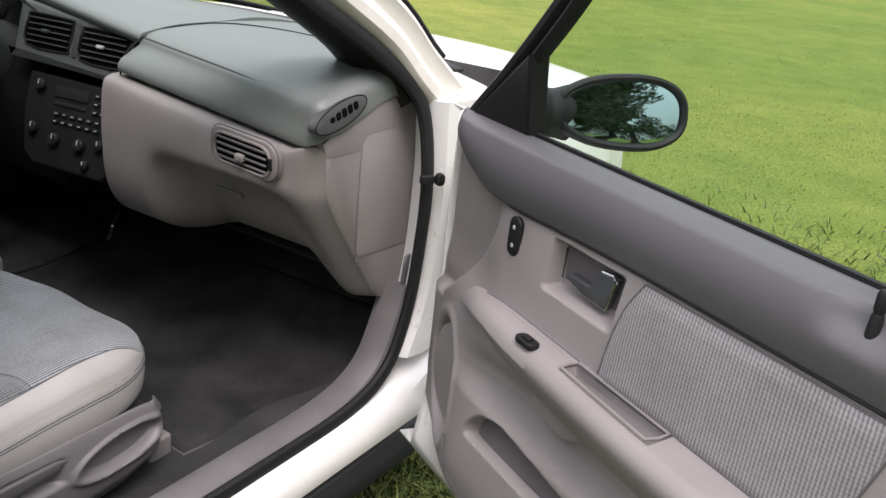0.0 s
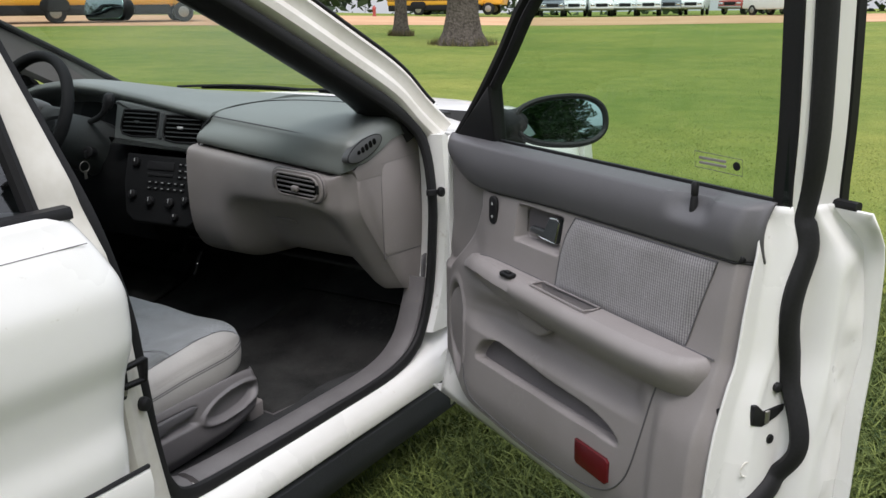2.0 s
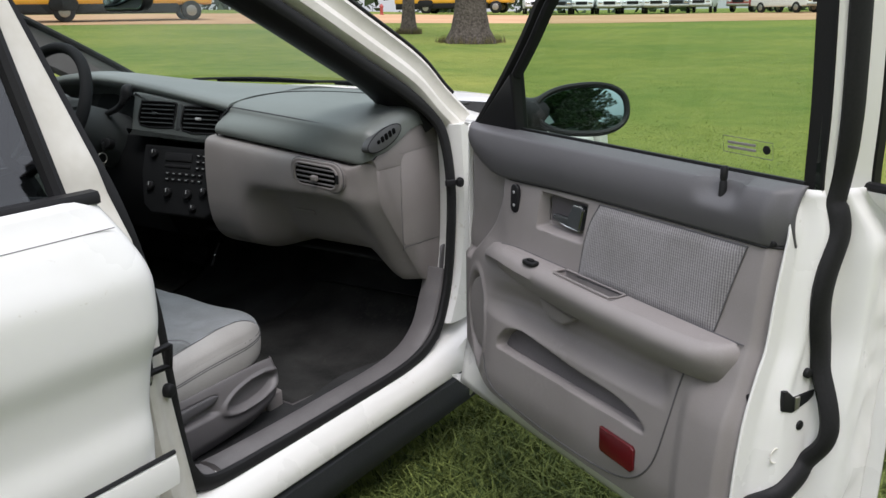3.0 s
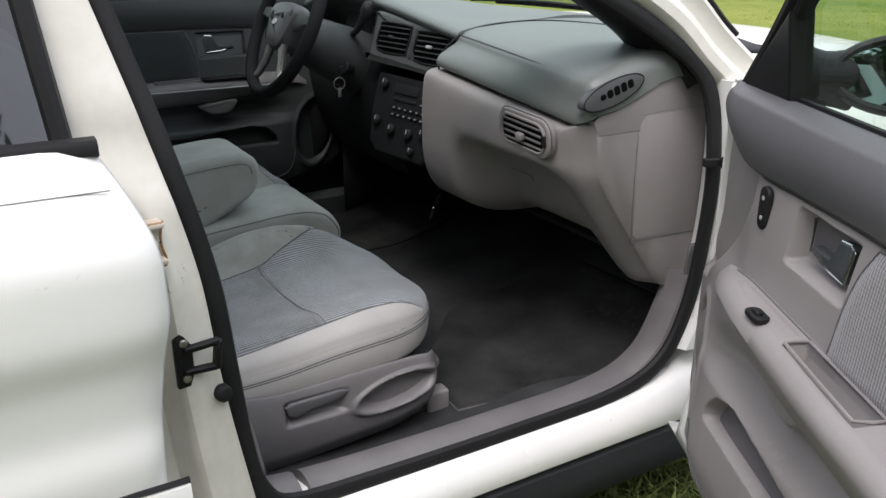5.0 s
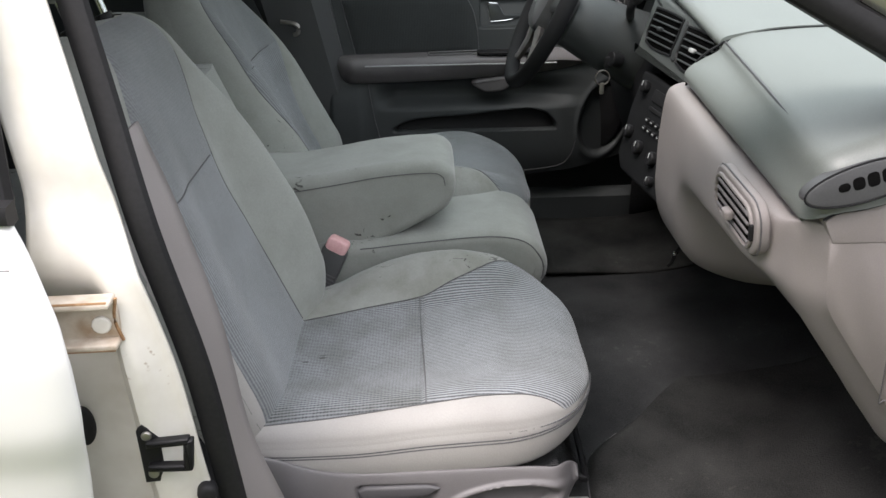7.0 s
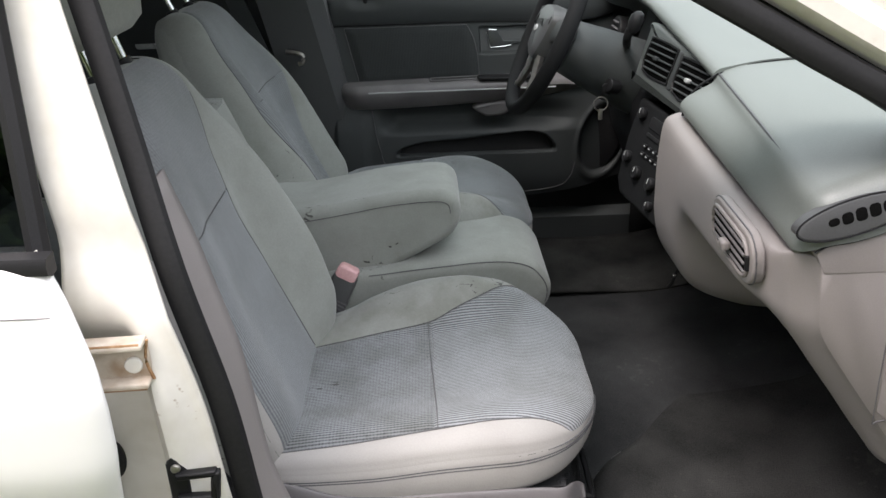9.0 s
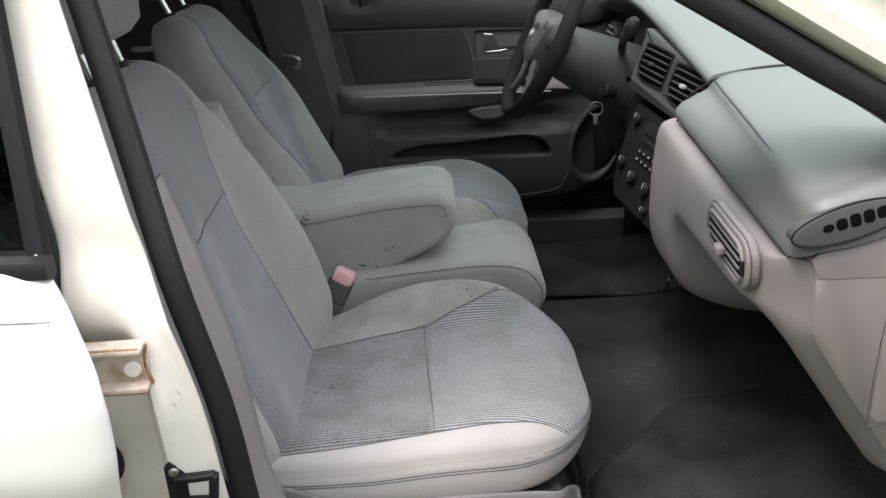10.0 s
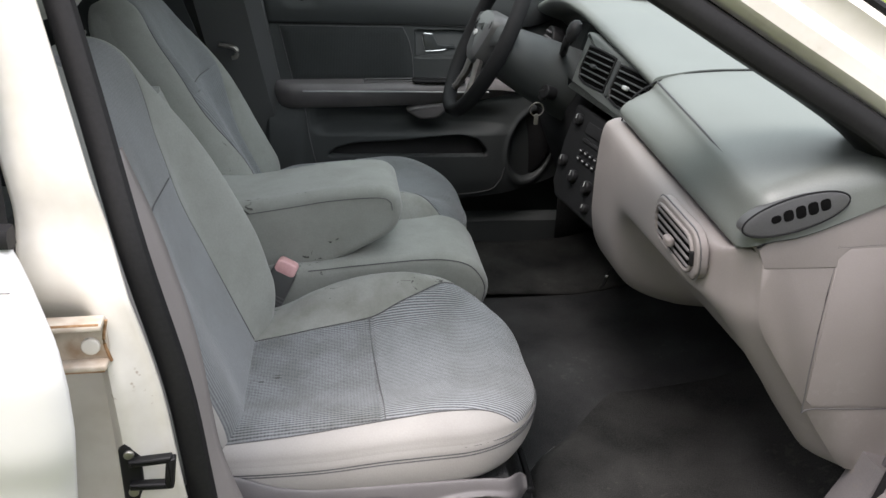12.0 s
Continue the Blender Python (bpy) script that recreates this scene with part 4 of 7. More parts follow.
# rubber strip winding down the door end
seal_path = curve([(0.52, 1.36), (0.52, 1.15), (0.51, 0.98), (0.47, 0.90), (0.38, 0.83), (0.40, 0.77), (0.54, 0.69), (0.62, 0.62), (0.63, 0.56), (0.55, 0.515), (0.40, 0.488), (0.25, 0.470), (0.12, 0.445), (0.03, 0.40)], 8)


def seal_at(s, z):
    if z > 0.93:
        k = ramp01(0.93, 1.02, z)
        a = A(shut_face(s, 0.93)) * (1 - k)
        return a + k * A(P(line([0.90, 0.97, 1.078, 1.227, 1.37], [0.987, 0.988, 0.998, 1.004, 1.008])(z), -0.058 + 0.13 * (z - 0.955), z)) + (1 - k) * A([0, 0, z - 0.93])
    return A(shut_face(s, z)) + A([DU[0], DU[1], 0]) * 0.004


put("door_weatherstrip", *sweep([seal_at(s, z) for s, z in seal_path], [(0.021 * math.cos(a), 0.012 * math.sin(a)) for a in np.linspace(0, 2 * math.pi, 13)[:-1]], False, (DU[0], DU[1], 0.01)), rubber, pd, "black rubber door weatherstrip")
lf = frame_at(A(shut_face(0.40, 0.632)) + A([DU[0], DU[1], 0]) * 0.0, (-DW[0], -DW[1], 0), (0, 0, 1))
lsg = 1 if (A(lf(0, 0, 1)) - A(lf(0, 0, 0))) @ A([DU[0], DU[1], 0]) > 0 else -1
lface = lambda a, b, c: lf(a, b, lsg * c)
lat = put("door_latch", *slab([(-0.034, 0.020), (-0.026, 0.020), (-0.010, 0.006), (0.030, 0.008), (0.040, 0.010), (0.040, 0.000), (0.022, -0.010), (-0.012, -0.020), (-0.034, -0.012)], -0.004, 0.0042, lface, 0.002), black, pd, "black door latch")
put("latch_claw", *box(0.010, 0.022, 0.003, 0.007, lambda a, b, c: lface(a - 0.004, b - 0.004, c), 0.002), steel, lat)
for a, b in ((0.016, 0.040), (0.040, 0.042), (0.008, -0.045)):
    put("latch_screw", *slab(oval(0.008, 0.008, n=12), -0.003, 0.007, lambda x, y, c, a=a, b=b: lface(x + a, y + b, c), 0.002), black, pd)
put("drain_plug", *tube([lface(-0.040 + 0.011 * math.cos(t), -0.085 + 0.012 * math.sin(t), 0.003) for t in np.linspace(0, 2 * math.pi, 17)[:-1]], 0.0013, 5, True), jamb, pd)


# window frame, glass, quarter sail and mirror
def wf(u, z):
    return P(u, -0.022 + 0.13 * (z - 0.955), z)


top_line = [(0.06, 0.955), (0.17, 1.050), (0.280, 1.155), (0.365, 1.245), (0.46, 1.315), (0.60, 1.365), (0.78, 1.385), (0.955, 1.370)]
fr = curve(top_line, 8)
put("window_frame", *sweep([wf(u, z) for u, z in fr], [(0.016 * math.cos(a), 0.020 * math.sin(a)) for a in np.linspace(0, 2 * math.pi, 11)[:-1]], False, (DW[0], DW[1], 0)), black, pd, "black window frame")
put("frame_moulding", *sweep([A(wf(u - 0.010, z + 0.010)) - A([DW[0], DW[1], 0]) * 0.024 for u, z in fr], [(0.013 * math.cos(a), 0.006 * math.sin(a)) for a in np.linspace(0, 2 * math.pi, 9)[:-1]], False, (DW[0], DW[1], 0)), white, pd)
put("frame_seal", *sweep([A(wf(u + 0.020, z - 0.012)) + A([DW[0], DW[1], 0]) * 0.006 for u, z in fr], [(0.010 * math.cos(a), 0.014 * math.sin(a)) for a in np.linspace(0, 2 * math.pi, 9)[:-1]], False, (DW[0], DW[1], 0)), rubber, pd)
rear_post = [(0.970, 1.370), (0.966, 1.227), (0.960, 1.078), (0.951, 0.970), (0.950, 0.895)]
post_line = curve(rear_post, 6)
UPW = (DW[0], DW[1], 0)
put("rear_window_post", *sweep([wf(u, z) for u, z in post_line], [(0.0, 0.004), (-0.026, -0.003), (-0.026, -0.030), (0.0, -0.030)], False, UPW), black, pd, "black rear window post")
put("rear_post_skin", *sweep([wf(u, z) for u, z in post_line if z > 0.925], [(-0.024, -0.006), (-0.029, -0.010), (-0.033, -0.018), (-0.035, -0.035), (-0.037, -0.052), (-0.040, -0.070), (-0.044, -0.086), (-0.043, -0.100), (0.0, -0.100), (0.0, -0.030)], False, UPW), white, pd, "white painted window post")
put("post_moulding", *sweep([wf(u, z) for u, z in post_line if z > 0.93], [(-0.042, -0.086), (-0.047, -0.090), (-0.047, -0.106), (-0.020, -0.108), (-0.020, -0.085)], False, UPW), black, pd)
put("outer_belt_moulding", *tube([P(u, w_skin(0.95) + 0.055 * (1 - ramp01(0.88, 0.98, u)) - 0.004, 0.938 + 0.017 * ramp01(0.94, 0.98, u)) for u in np.linspace(0.15, 1.03, 24)], 0.008, 8), black, pd)
put("belt_seal", *sweep([P(u, -0.016, 0.9610) for u in np.linspace(0.20, 0.955, 12)], [(-0.005, -0.008), (0.005, -0.008), (0.004, 0.005), (-0.004, 0.005)], False), rubber, pd)


def frame_z(u):
    return float(np.interp(u, fr[:, 0], fr[:, 1]))


put("door_window", *sheet(lambda u, t: wf(u, 0.950 + (frame_z(u) - 0.950) * t), np.linspace(0.17, 0.975, 14), np.linspace(0, 1, 8)), glass, pd, "clear door window glass", shadow=False)
stk = frame_at(wf(0.845, 1.002), A(wf(1, 1.0)) - A(wf(0, 1.0)), A(wf(0, 1.1)) - A(wf(0, 1.0)))
lab = put("window_label", *tube([stk(x, y, 0.001) for x, y in ((-0.048, 0.014), (0.048, 0.012), (0.048, -0.014), (-0.048, -0.012))], 0.0005, 4, True), greydark, pd)
for k in range(2):
    put("label_bar", *box(0.055, 0.004, -0.0005, 0.001, lambda a, b, c, k=k: stk(a - 0.012, b + 0.004 - 0.008 * k, c), 0.0003, 0.001), grey, lab)
put("label_mark", *slab(oval(0.007, 0.007, 0.036, 0.0, 12), -0.0005, 0.001, stk, 0.0003), black, lab)
sail = frame_at(wf(0, 0.955), A(wf(1, 0.955)) - A(wf(0, 0.955)), A(wf(0, 1.1)) - A(wf(0, 0.955)))
ssg = 1 if (A(sail(0, 0, 1)) - A(sail(0, 0, 0))) @ A([DW[0], DW[1], 0]) > 0 else -1
put("mirror_sail", *slab([(0.050, -0.012), (0.235, -0.012), (0.240, 0.132), (0.225, 0.128)], -0.012, 0.022, lambda a, b, c: sail(a, b, ssg * c), 0.006), black, pd, "black mirror mounting sail")
mn = A([-0.66, -0.74, 0.24])
mn /= np.linalg.norm(mn)
mf = frame_at(A(P(0.222, -0.190, 0.988)), np.cross(A([0, 0, 1.0]), mn), np.cross(mn, np.cross(A([0, 0, 1.0]), mn)))
msg = 1 if (A(mf(0, 0, 1)) - A(mf(0, 0, 0))) @ mn > 0 else -1
mm = lambda a, b, c: mf(a, b, msg * c)
egg = [(a, b * (1.0 + 0.10 * a / 0.11) + 0.004) for a, b in oval(0.119, 0.062, n=40, p=2.4)]
mir = put("door_mirror", *loft([[mm(x, y, h) for x, y in inset(egg, i)] for i, h in ((0.050, -0.085), (0.030, -0.074), (0.012, -0.050), (0.003, -0.020), (0.0, 0.0), (0.002, 0.008), (0.007, 0.010), (0.012, 0.007), (0.014, 0.000))]), black, pd, "black door mirror housing")
put("mirror_glass", *slab(inset(egg, 0.013), -0.003, 0.003, mm, 0.001), mirrorglass, mir, "convex mirror glass")
e0 = A(P(0.185, -0.025, 0.985))
e1 = min((A(mm(x, 0, -0.030)) for x in (-0.085, 0.085)), key=lambda q: np.linalg.norm(q - e0))
put("mirror_arm", *loft([[e0 * (1 - t) + e1 * t + A([0, 0, 1]) * (0.058 - 0.010 * t) * math.sin(a) * (1.0 - 0.25 * math.sin(3 * t)) + A([DU[0], DU[1], 0]) * 0.032 * math.cos(a) for a in np.linspace(0, 2 * math.pi, 17)[:-1]] for t in np.linspace(0, 1, 7)]), black, mir)
# check strap at the hinge
put("door_check", *join(box(0.020, 0.026, -0.006, 0.008, frame_at((1.008, 0.052, 0.782), (1, -0.4, 0), (0, 0, 1)), 0.004, 0.010), box(0.016, 0.012, 0, 0.030, frame_at((1.000, 0.060, 0.782), (0, 0, 1), (0.5, 1, 0)), 0.003)), rubber, car, "black door check strap")

# ---- closed driver's door ----
dd = thing("driver_door", "closed driver door, charcoal inner trim toned for cabin shade", "car door", (0.5, 1.66, 0.28))


def Q(u, w, z):
    return A(on_driver(u, w, z)) - A([0.5, 1.66, 0.28])


# Same panel as the passenger's, in tones darkened for cabin shade.
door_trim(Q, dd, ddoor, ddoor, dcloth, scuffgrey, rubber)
put("door_window", *sheet(lambda u, t: Q(u, -0.02 + 0.13 * t * (frame_z(u) - 0.95), 0.950 + (frame_z(u) - 0.950) * t), np.linspace(0.10, 0.95, 10), np.linspace(0, 1, 6)), glass, dd, shadow=False)
put("window_frame", *sweep([Q(u, -0.02 + 0.13 * (z - 0.955), z) for u, z in list(fr) + [(0.955, 1.370), (0.945, 1.2), (0.955, 1.05), (0.968, 0.90)][1:]], [(0.02 * math.cos(a), 0.02 * math.sin(a)) for a in np.linspace(0, 2 * math.pi, 9)[:-1]], False, (0, 1, 0)), black, dd)
# Pale tube drawn where the armrest's edge catches a highlight.
put("armrest_highlight", *tube([Q(u, 0.119, 0.698) for u in np.linspace(0.32, 0.84, 20)], 0.0022, 6), dim, dd)
put("switch_panel", *slab(rrect(0.15, 0.045, 0.012), -0.003, 0.004, lambda a, b, c: Q(0.46 + a, 0.088 + b, 0.7235 + c), 0.002), black, dd, "black window switch panel")
put("door_lower", *sheet(lambda u, z: Q(u, 0.02, z), np.linspace(0, 0.96, 3), np.linspace(0.27, 0.96, 3)), ddoor, dd, solid=0.01)

ml = lambda a, b, c: A((0.80 + c - 0.35 * a, 1.84 + a, 1.074 + b)) - A([0.5, 1.66, 0.28])
dmir = put("door_mirror", *loft([[ml(x, y, h) for x, y in inset(oval(0.112, 0.072, n=32, p=2.6), i)] for i, h in ((0.05, 0.085), (0.030, 0.074), (0.012, 0.050), (0.0, 0.0), (0.002, -0.008), (0.008, -0.008), (0.012, 0.0))]), black, dd, "black driver side mirror housing")
put("mirror_glass", *slab(oval(0.098, 0.058, n=32, p=2.6), -0.003, 0.002, ml, 0.001), mirrorglass, dmir)
put("mirror_arm", *tube([A((0.86, y, z)) - A([0.5, 1.66, 0.28]) for y, z in ((1.64, 1.02), (1.70, 1.03), (1.78, 1.05))], 0.03, 10), black, dmir)

# ---- closed rear passenger door ----
rd = thing("rear_passenger_door", "closed white rear door with dark tinted window", "car door", (-0.45, 0.0, 0.27))
front_x = line([0.27, 0.40, 0.46, 0.53, 0.60, 0.68, 0.775, 0.81, 0.847, 0.88, 0.907, 0.930, 0.955], [-0.052, -0.054, -0.056, -0.060, -0.056, -0.046, -0.033, -0.033, -0.038, -0.050, -0.062, -0.074, -0.088])
skin_y = line([0.26, 0.30, 0.40, 0.50, 0.56, 0.62, 0.68, 0.75, 0.82, 0.88, 0.93, 0.955], [0.015, -0.005, -0.028, -0.040, -0.044, -0.036, -0.040, -0.054, -0.052, -0.032, -0.008, 0.002])
R0 = A([-0.45, 0.0, 0.27])
put("outer_skin", *sheet(lambda t, z: A((front_x(z) - t * (0.94 + front_x(z)) * 1.0, skin_y(z) + 0.016 * math.exp(-t * 60), z)) - R0, [0, .003, .007, .012, .02, .04, .08, .15, .25, .4, .6, .8, 1], np.linspace(0.262, 0.955, 60)), white, rd, "white painted rear door skin", solid=0.006)
put("front_edge", *sheet(lambda t, z: A((front_x(z) - 0.004 - 0.05 * t, skin_y(z) + 0.02 + 0.075 * t, z)) - R0, np.linspace(0, 1, 5), np.linspace(0.262, 0.955, 40)), jamb, rd, solid=0.003)
for z, r in ((0.910, 0.0008),):
    put("pinstripe", *tube([A((x, skin_y(z) - 0.0035, z)) - R0 for x in np.linspace(-0.93, front_x(z) - 0.012, 8)], r, 5), scuffgrey, rd)
put("rub_strip", *loft([[A((x, skin_y(0.50) + dy, z)) - R0 for dy, z in ((0.004, 0.524), (-0.010, 0.520), (-0.014, 0.500), (-0.012, 0.470), (0.004, 0.462))] for x in np.linspace(-0.93, -0.034, 6)]), white, rd, "white body side moulding")
put("rub_strip_edge", *tube([A((x, skin_y(0.526) - 0.004, 0.5265)) - R0 for x in np.linspace(-0.93, -0.034, 6)], 0.004, 6), black, rd)
put("belt_moulding", *loft([[A((x, 0.010 + dy, z)) - R0 for dy, z in ((0.012, 0.964), (-0.006, 0.963), (-0.010, 0.956), (-0.010, 0.946), (0.0, 0.942), (0.012, 0.944))] for x in np.linspace(-0.93, -0.078, 6)]), black, rd, "black belt moulding")


def rwin(u, t):
    z = 0.955 + 0.375 * t
    x0 = -0.113 - 0.09 * (z - 0.955)
    return A((x0 - u * 0.80, 0.030 + side_in(z), z)) - R0


put("rear_door_window", *sheet(rwin, np.linspace(0, 1, 8), np.linspace(0, 1, 8)), tinted, rd, "dark tinted rear window")
put("window_frame", *tube([rwin(-0.004, t) for t in np.linspace(-0.02, 1, 10)] + [rwin(u, 1) for u in np.linspace(0.03, 1, 10)], 0.013, 8, False, (0, 1, 0)), black, rd, "black window surround")

# ---- seats ----
# Seat coordinates: x ahead, y from the seat's middle towards the car's middle, z up; built for the passenger's side.
# Cushion and back are wrapped round by a number q: -1 to 1 over the face, on to 2 and -2 down the sides.
SY = 0.52
NOSE, NOSE_Z = 0.571, 0.470

c_mid = line([0.02, 0.15, 0.29, 0.39, 0.455, 0.52, 0.58], [0.484, 0.494, 0.506, 0.517, 0.522, 0.521, 0.519])
c_inner = line([0.02, 0.06, 0.12, 0.18, 0.24, 0.30, 0.35, 0.41, 0.47, 0.53], [-0.010, 0.000, 0.014, 0.044, 0.064, 0.073, 0.071, 0.056, 0.034, 0.010])
c_edge = line([0.02, 0.10, 0.19, 0.32, 0.46, 0.53], [0.456, 0.462, 0.468, 0.483, 0.489, 0.486])
c_foot = line([0.02, 0.10, 0.30, 0.45, 0.571], [0.400, 0.398, 0.404, 0.410, 0.425])
c_wide = line([0.02, 0.12, 0.25, 0.40, 0.48, 0.54], [0.240, 0.250, 0.254, 0.252, 0.245, 0.236])


def nose(x):
    return math.sqrt(max(0.0, 1 - (max(0.0, x - 0.405) / (NOSE - 0.405)) ** 2.3))


def cushion_at(x, q, lift=0.0, puff=0.0):
    k = nose(x)
    e = abs(q)
    h = c_wide(x) * k ** 0.72
    edge, flat = c_edge(x), c_mid(x) + lift * ramp01(0.02, 0.15, x)
    if e <= 1:
        side = c_inner(x) if q > 0 else 0.022 * (1 - 0.8 * ramp01(0.36, 0.52, x))
        z = edge + (flat + side * ramp01(0.36, 0.84, e) - edge) * (1 - e ** 7) ** (1 / 2.1)
        z -= 0.006 * math.exp(-(q / 0.35) ** 2) * ramp01(0.05, 0.2, x)
        y = q * h
    else:
        s = e - 1
        z = edge + (c_foot(x) - edge) * s
        y = math.copysign(h * (1 + 0.016 * math.sin(math.pi * min(1, s * 1.2)) - 0.10 * ramp01(0.75, 1, s)), q)
        puff *= 0.7
    z = NOSE_Z + (z - NOSE_Z) * k
    up = (1 - min(e, 1) ** 6)
    return (x + puff * (1 - k), y + math.copysign(puff * (1 - up), q), z + puff * up)


# seams on the cushion, as y by x, turned to q
s_in = line([0.02, 0.10, 0.18, 0.29, 0.34, 0.385, 0.443, 0.48, 0.52, 0.571], [0.078, 0.101, 0.114, 0.123, 0.140, 0.156, 0.187, 0.206, 0.216, 0.22])
s_out = line([0.02, 0.12, 0.30, 0.42, 0.47, 0.505, 0.530, 0.571], [-0.224, -0.226, -0.218, -0.211, -0.205, -0.206, -0.208, -0.21])


def q_in(x):
    return min(s_in(x) / (c_wide(x) * max(nose(x), 0.02) ** 0.72), 0.97)


def q_out(x):
    return max(s_out(x) / (c_wide(x) * max(nose(x), 0.02) ** 0.72), -0.985)


def panel(at, us, lo, hi, n, swell=0.0035, gap=0.010):
    """A stuffed panel between two seams: full in the middle, drawn down at its edges."""
    u0, u1 = us[0], us[-1]

    def f(u, t):
        qa, qb = lo(u), hi(u)
        wide = abs(qb - qa) * 0.24
        d = min(t * wide, (1 - t) * wide, u - u0 + 0.0, u1 - u + 0.0)
        return at(u, qa + (qb - qa) * t, swell * (1 - math.exp(-d / (gap * 0.45))) - 0.0012)
    ts = 0.5 - 0.5 * np.cos(np.linspace(0, math.pi, n))
    return sheet(f, us, ts)


def spread(a, b, n):
    return a + (b - a) * (0.5 - 0.5 * np.cos(np.linspace(0, math.pi, n)))


# backrest: h along the back from its foot to its top
def back_frame(top):
    b0, b1 = A([0.055, 0.0, 0.455]), A(top, float)
    d = (b1 - b0) / np.linalg.norm(b1 - b0)
    return b0, d, A([d[2], 0, -d[0]]), float(np.linalg.norm(b1 - b0))


b_wide = line([0, 0.1, 0.3, 0.5, 0.65, 0.78, 0.88, 0.95, 1.0], [0.235, 0.247, 0.246, 0.233, 0.215, 0.192, 0.168, 0.142, 0.108])
b_lum = line([0, 0.2, 0.45, 0.7, 1.0], [0.030, 0.028, 0.031, 0.045, 0.052])


def seat(name, label, at, turned=1, top=(-0.165, 0, 1.050), outer=0.020, lift=0.0, seams=None):
    s = thing(name, label, "car seat", at, "front seats")
    o = A([0.28, 0.0, 0.26])
    L = lambda lot: ([(A(v) - o) * A([1, turned, 1]) for v in lot[0]], lot[1])
    C = lambda x, q, p=0.0: cushion_at(x, q, lift, p)
    xs = np.r_[np.linspace(0.02, 0.45, 24), spread(0.46, NOSE - 0.0005, 20)]
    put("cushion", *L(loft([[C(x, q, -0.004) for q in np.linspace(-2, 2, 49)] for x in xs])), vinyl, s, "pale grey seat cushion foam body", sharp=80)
    put("cushion_rear_insert", *L(panel(C, spread(0.03, 0.294, 40), q_out, q_in, 44)), weave, s, "blue grey woven cloth insert, soiled")
    put("cushion_front_insert", *L(panel(C, spread(0.294, NOSE - 0.001, 56), q_out, lambda x: q_in(x) + (0.985 - q_in(x)) * ramp01(0.475, 0.50, x), 56)), rib, s, "blue grey ribbed cloth insert")
    put("inner_bolster", *L(panel(C, spread(0.03, 0.496, 60), q_in, lambda x: 1.0 + 0.6 * (1 - ramp01(0.47, 0.495, x)), 40)), soiled, s, "stained grey velour inner bolster")
    # Outer bolster and side bands carry the door-side light in their colour.
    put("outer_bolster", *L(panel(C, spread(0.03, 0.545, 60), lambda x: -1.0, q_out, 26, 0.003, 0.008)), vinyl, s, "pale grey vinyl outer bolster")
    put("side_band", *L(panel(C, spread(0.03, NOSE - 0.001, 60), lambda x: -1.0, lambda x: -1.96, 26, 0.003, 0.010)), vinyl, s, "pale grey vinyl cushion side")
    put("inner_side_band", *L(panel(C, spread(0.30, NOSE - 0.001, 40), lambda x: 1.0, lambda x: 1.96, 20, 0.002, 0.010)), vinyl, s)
    put("cross_seam", *L(tube([C(0.294 + 0.006 * math.cos(3 * t), q_out(0.294) + (q_in(0.294) - q_out(0.294)) * t, 0.0007) for t in np.linspace(0.01, 0.99, 30)], 0.0012, 6)), thread, s)
    for fn in (q_out, q_in):
        put("insert_piping", *L(tube([C(x, fn(x), 0.0003) for x in np.linspace(0.04, 0.50, 60)], 0.0009, 6)), thread, s)
    for dq, puff in ((1.0, 0.0022), (1.11, 0.0031), (1.17, 0.0031)):
        put("side_stitching", *L(tube([C(x, -dq, puff) for x in spread(0.05, 0.568, 60)], 0.0014, 6)), thread, s)

    B0, BD, BN, BL = back_frame(top)
    yi, yo = seams

    def back_at(h, q, puff=0.0):
        t, e = h / BL, abs(q)
        w = b_wide(t)
        cap = math.sqrt(max(0.0, 1 - (max(0.0, t - 0.87) / 0.13) ** 2.4))
        rear = -0.090 + 0.02 * ramp01(0.7, 1, t)
        if e <= 1:
            bol = (0.068 if q > 0 else outer) * ramp01(0.34, 0.80, e) * (1 - ramp01(0.45, 0.95, t)) * ramp01(-0.1, 0.15, t)
            bol += 0.014 * math.exp(-((t - 0.30) / 0.15) ** 2) * ramp01(0.40, 0.85, q)
            mid = -0.030
            n = mid + (b_lum(t) + bol - mid) * (1 - e ** 6) ** (1 / 2.2)
            y = q * w
        else:
            k = e - 1
            n = -0.030 + (rear + 0.030) * math.sin(math.pi / 2 * min(1, k * 1.15))
            y = math.copysign(w * (1 - 0.9 * ramp01(0.35, 1, k)), q)
        n = -0.030 + (n + 0.030) * cap
        up = 1 - min(e, 1) ** 6
        return B0 + BD * (h + puff * (1 - cap)) + BN * (n + puff * up) + A([0, y + math.copysign(puff * (1 - up), q), 0])

    hs = np.r_[np.linspace(0, 0.80 * BL, 24), spread(0.81 * BL, BL, 16)]
    put("backrest", *L(loft([[back_at(h, q, -0.004) for q in np.r_[np.linspace(-2, -1, 10), np.linspace(-1, 1, 34)[1:-1], np.linspace(1, 2, 10)]] for h in hs])), velour, s, "grey velour backrest shell", sharp=80)
    qi, qo = (lambda h: min(yi(h / BL) / b_wide(h / BL), 0.9)), (lambda h: max(yo(h / BL) / b_wide(h / BL), -0.93))
    cut = 0.600 * BL
    put("backrest_lower_insert", *L(panel(back_at, spread(0.02, cut, 44), qo, qi, 44)), backrib, s, "blue grey ribbed cloth insert")
    put("backrest_upper_insert", *L(panel(back_at, spread(cut, 0.985 * BL, 44), qo, qi, 44)), backweave, s, "blue grey woven cloth insert")
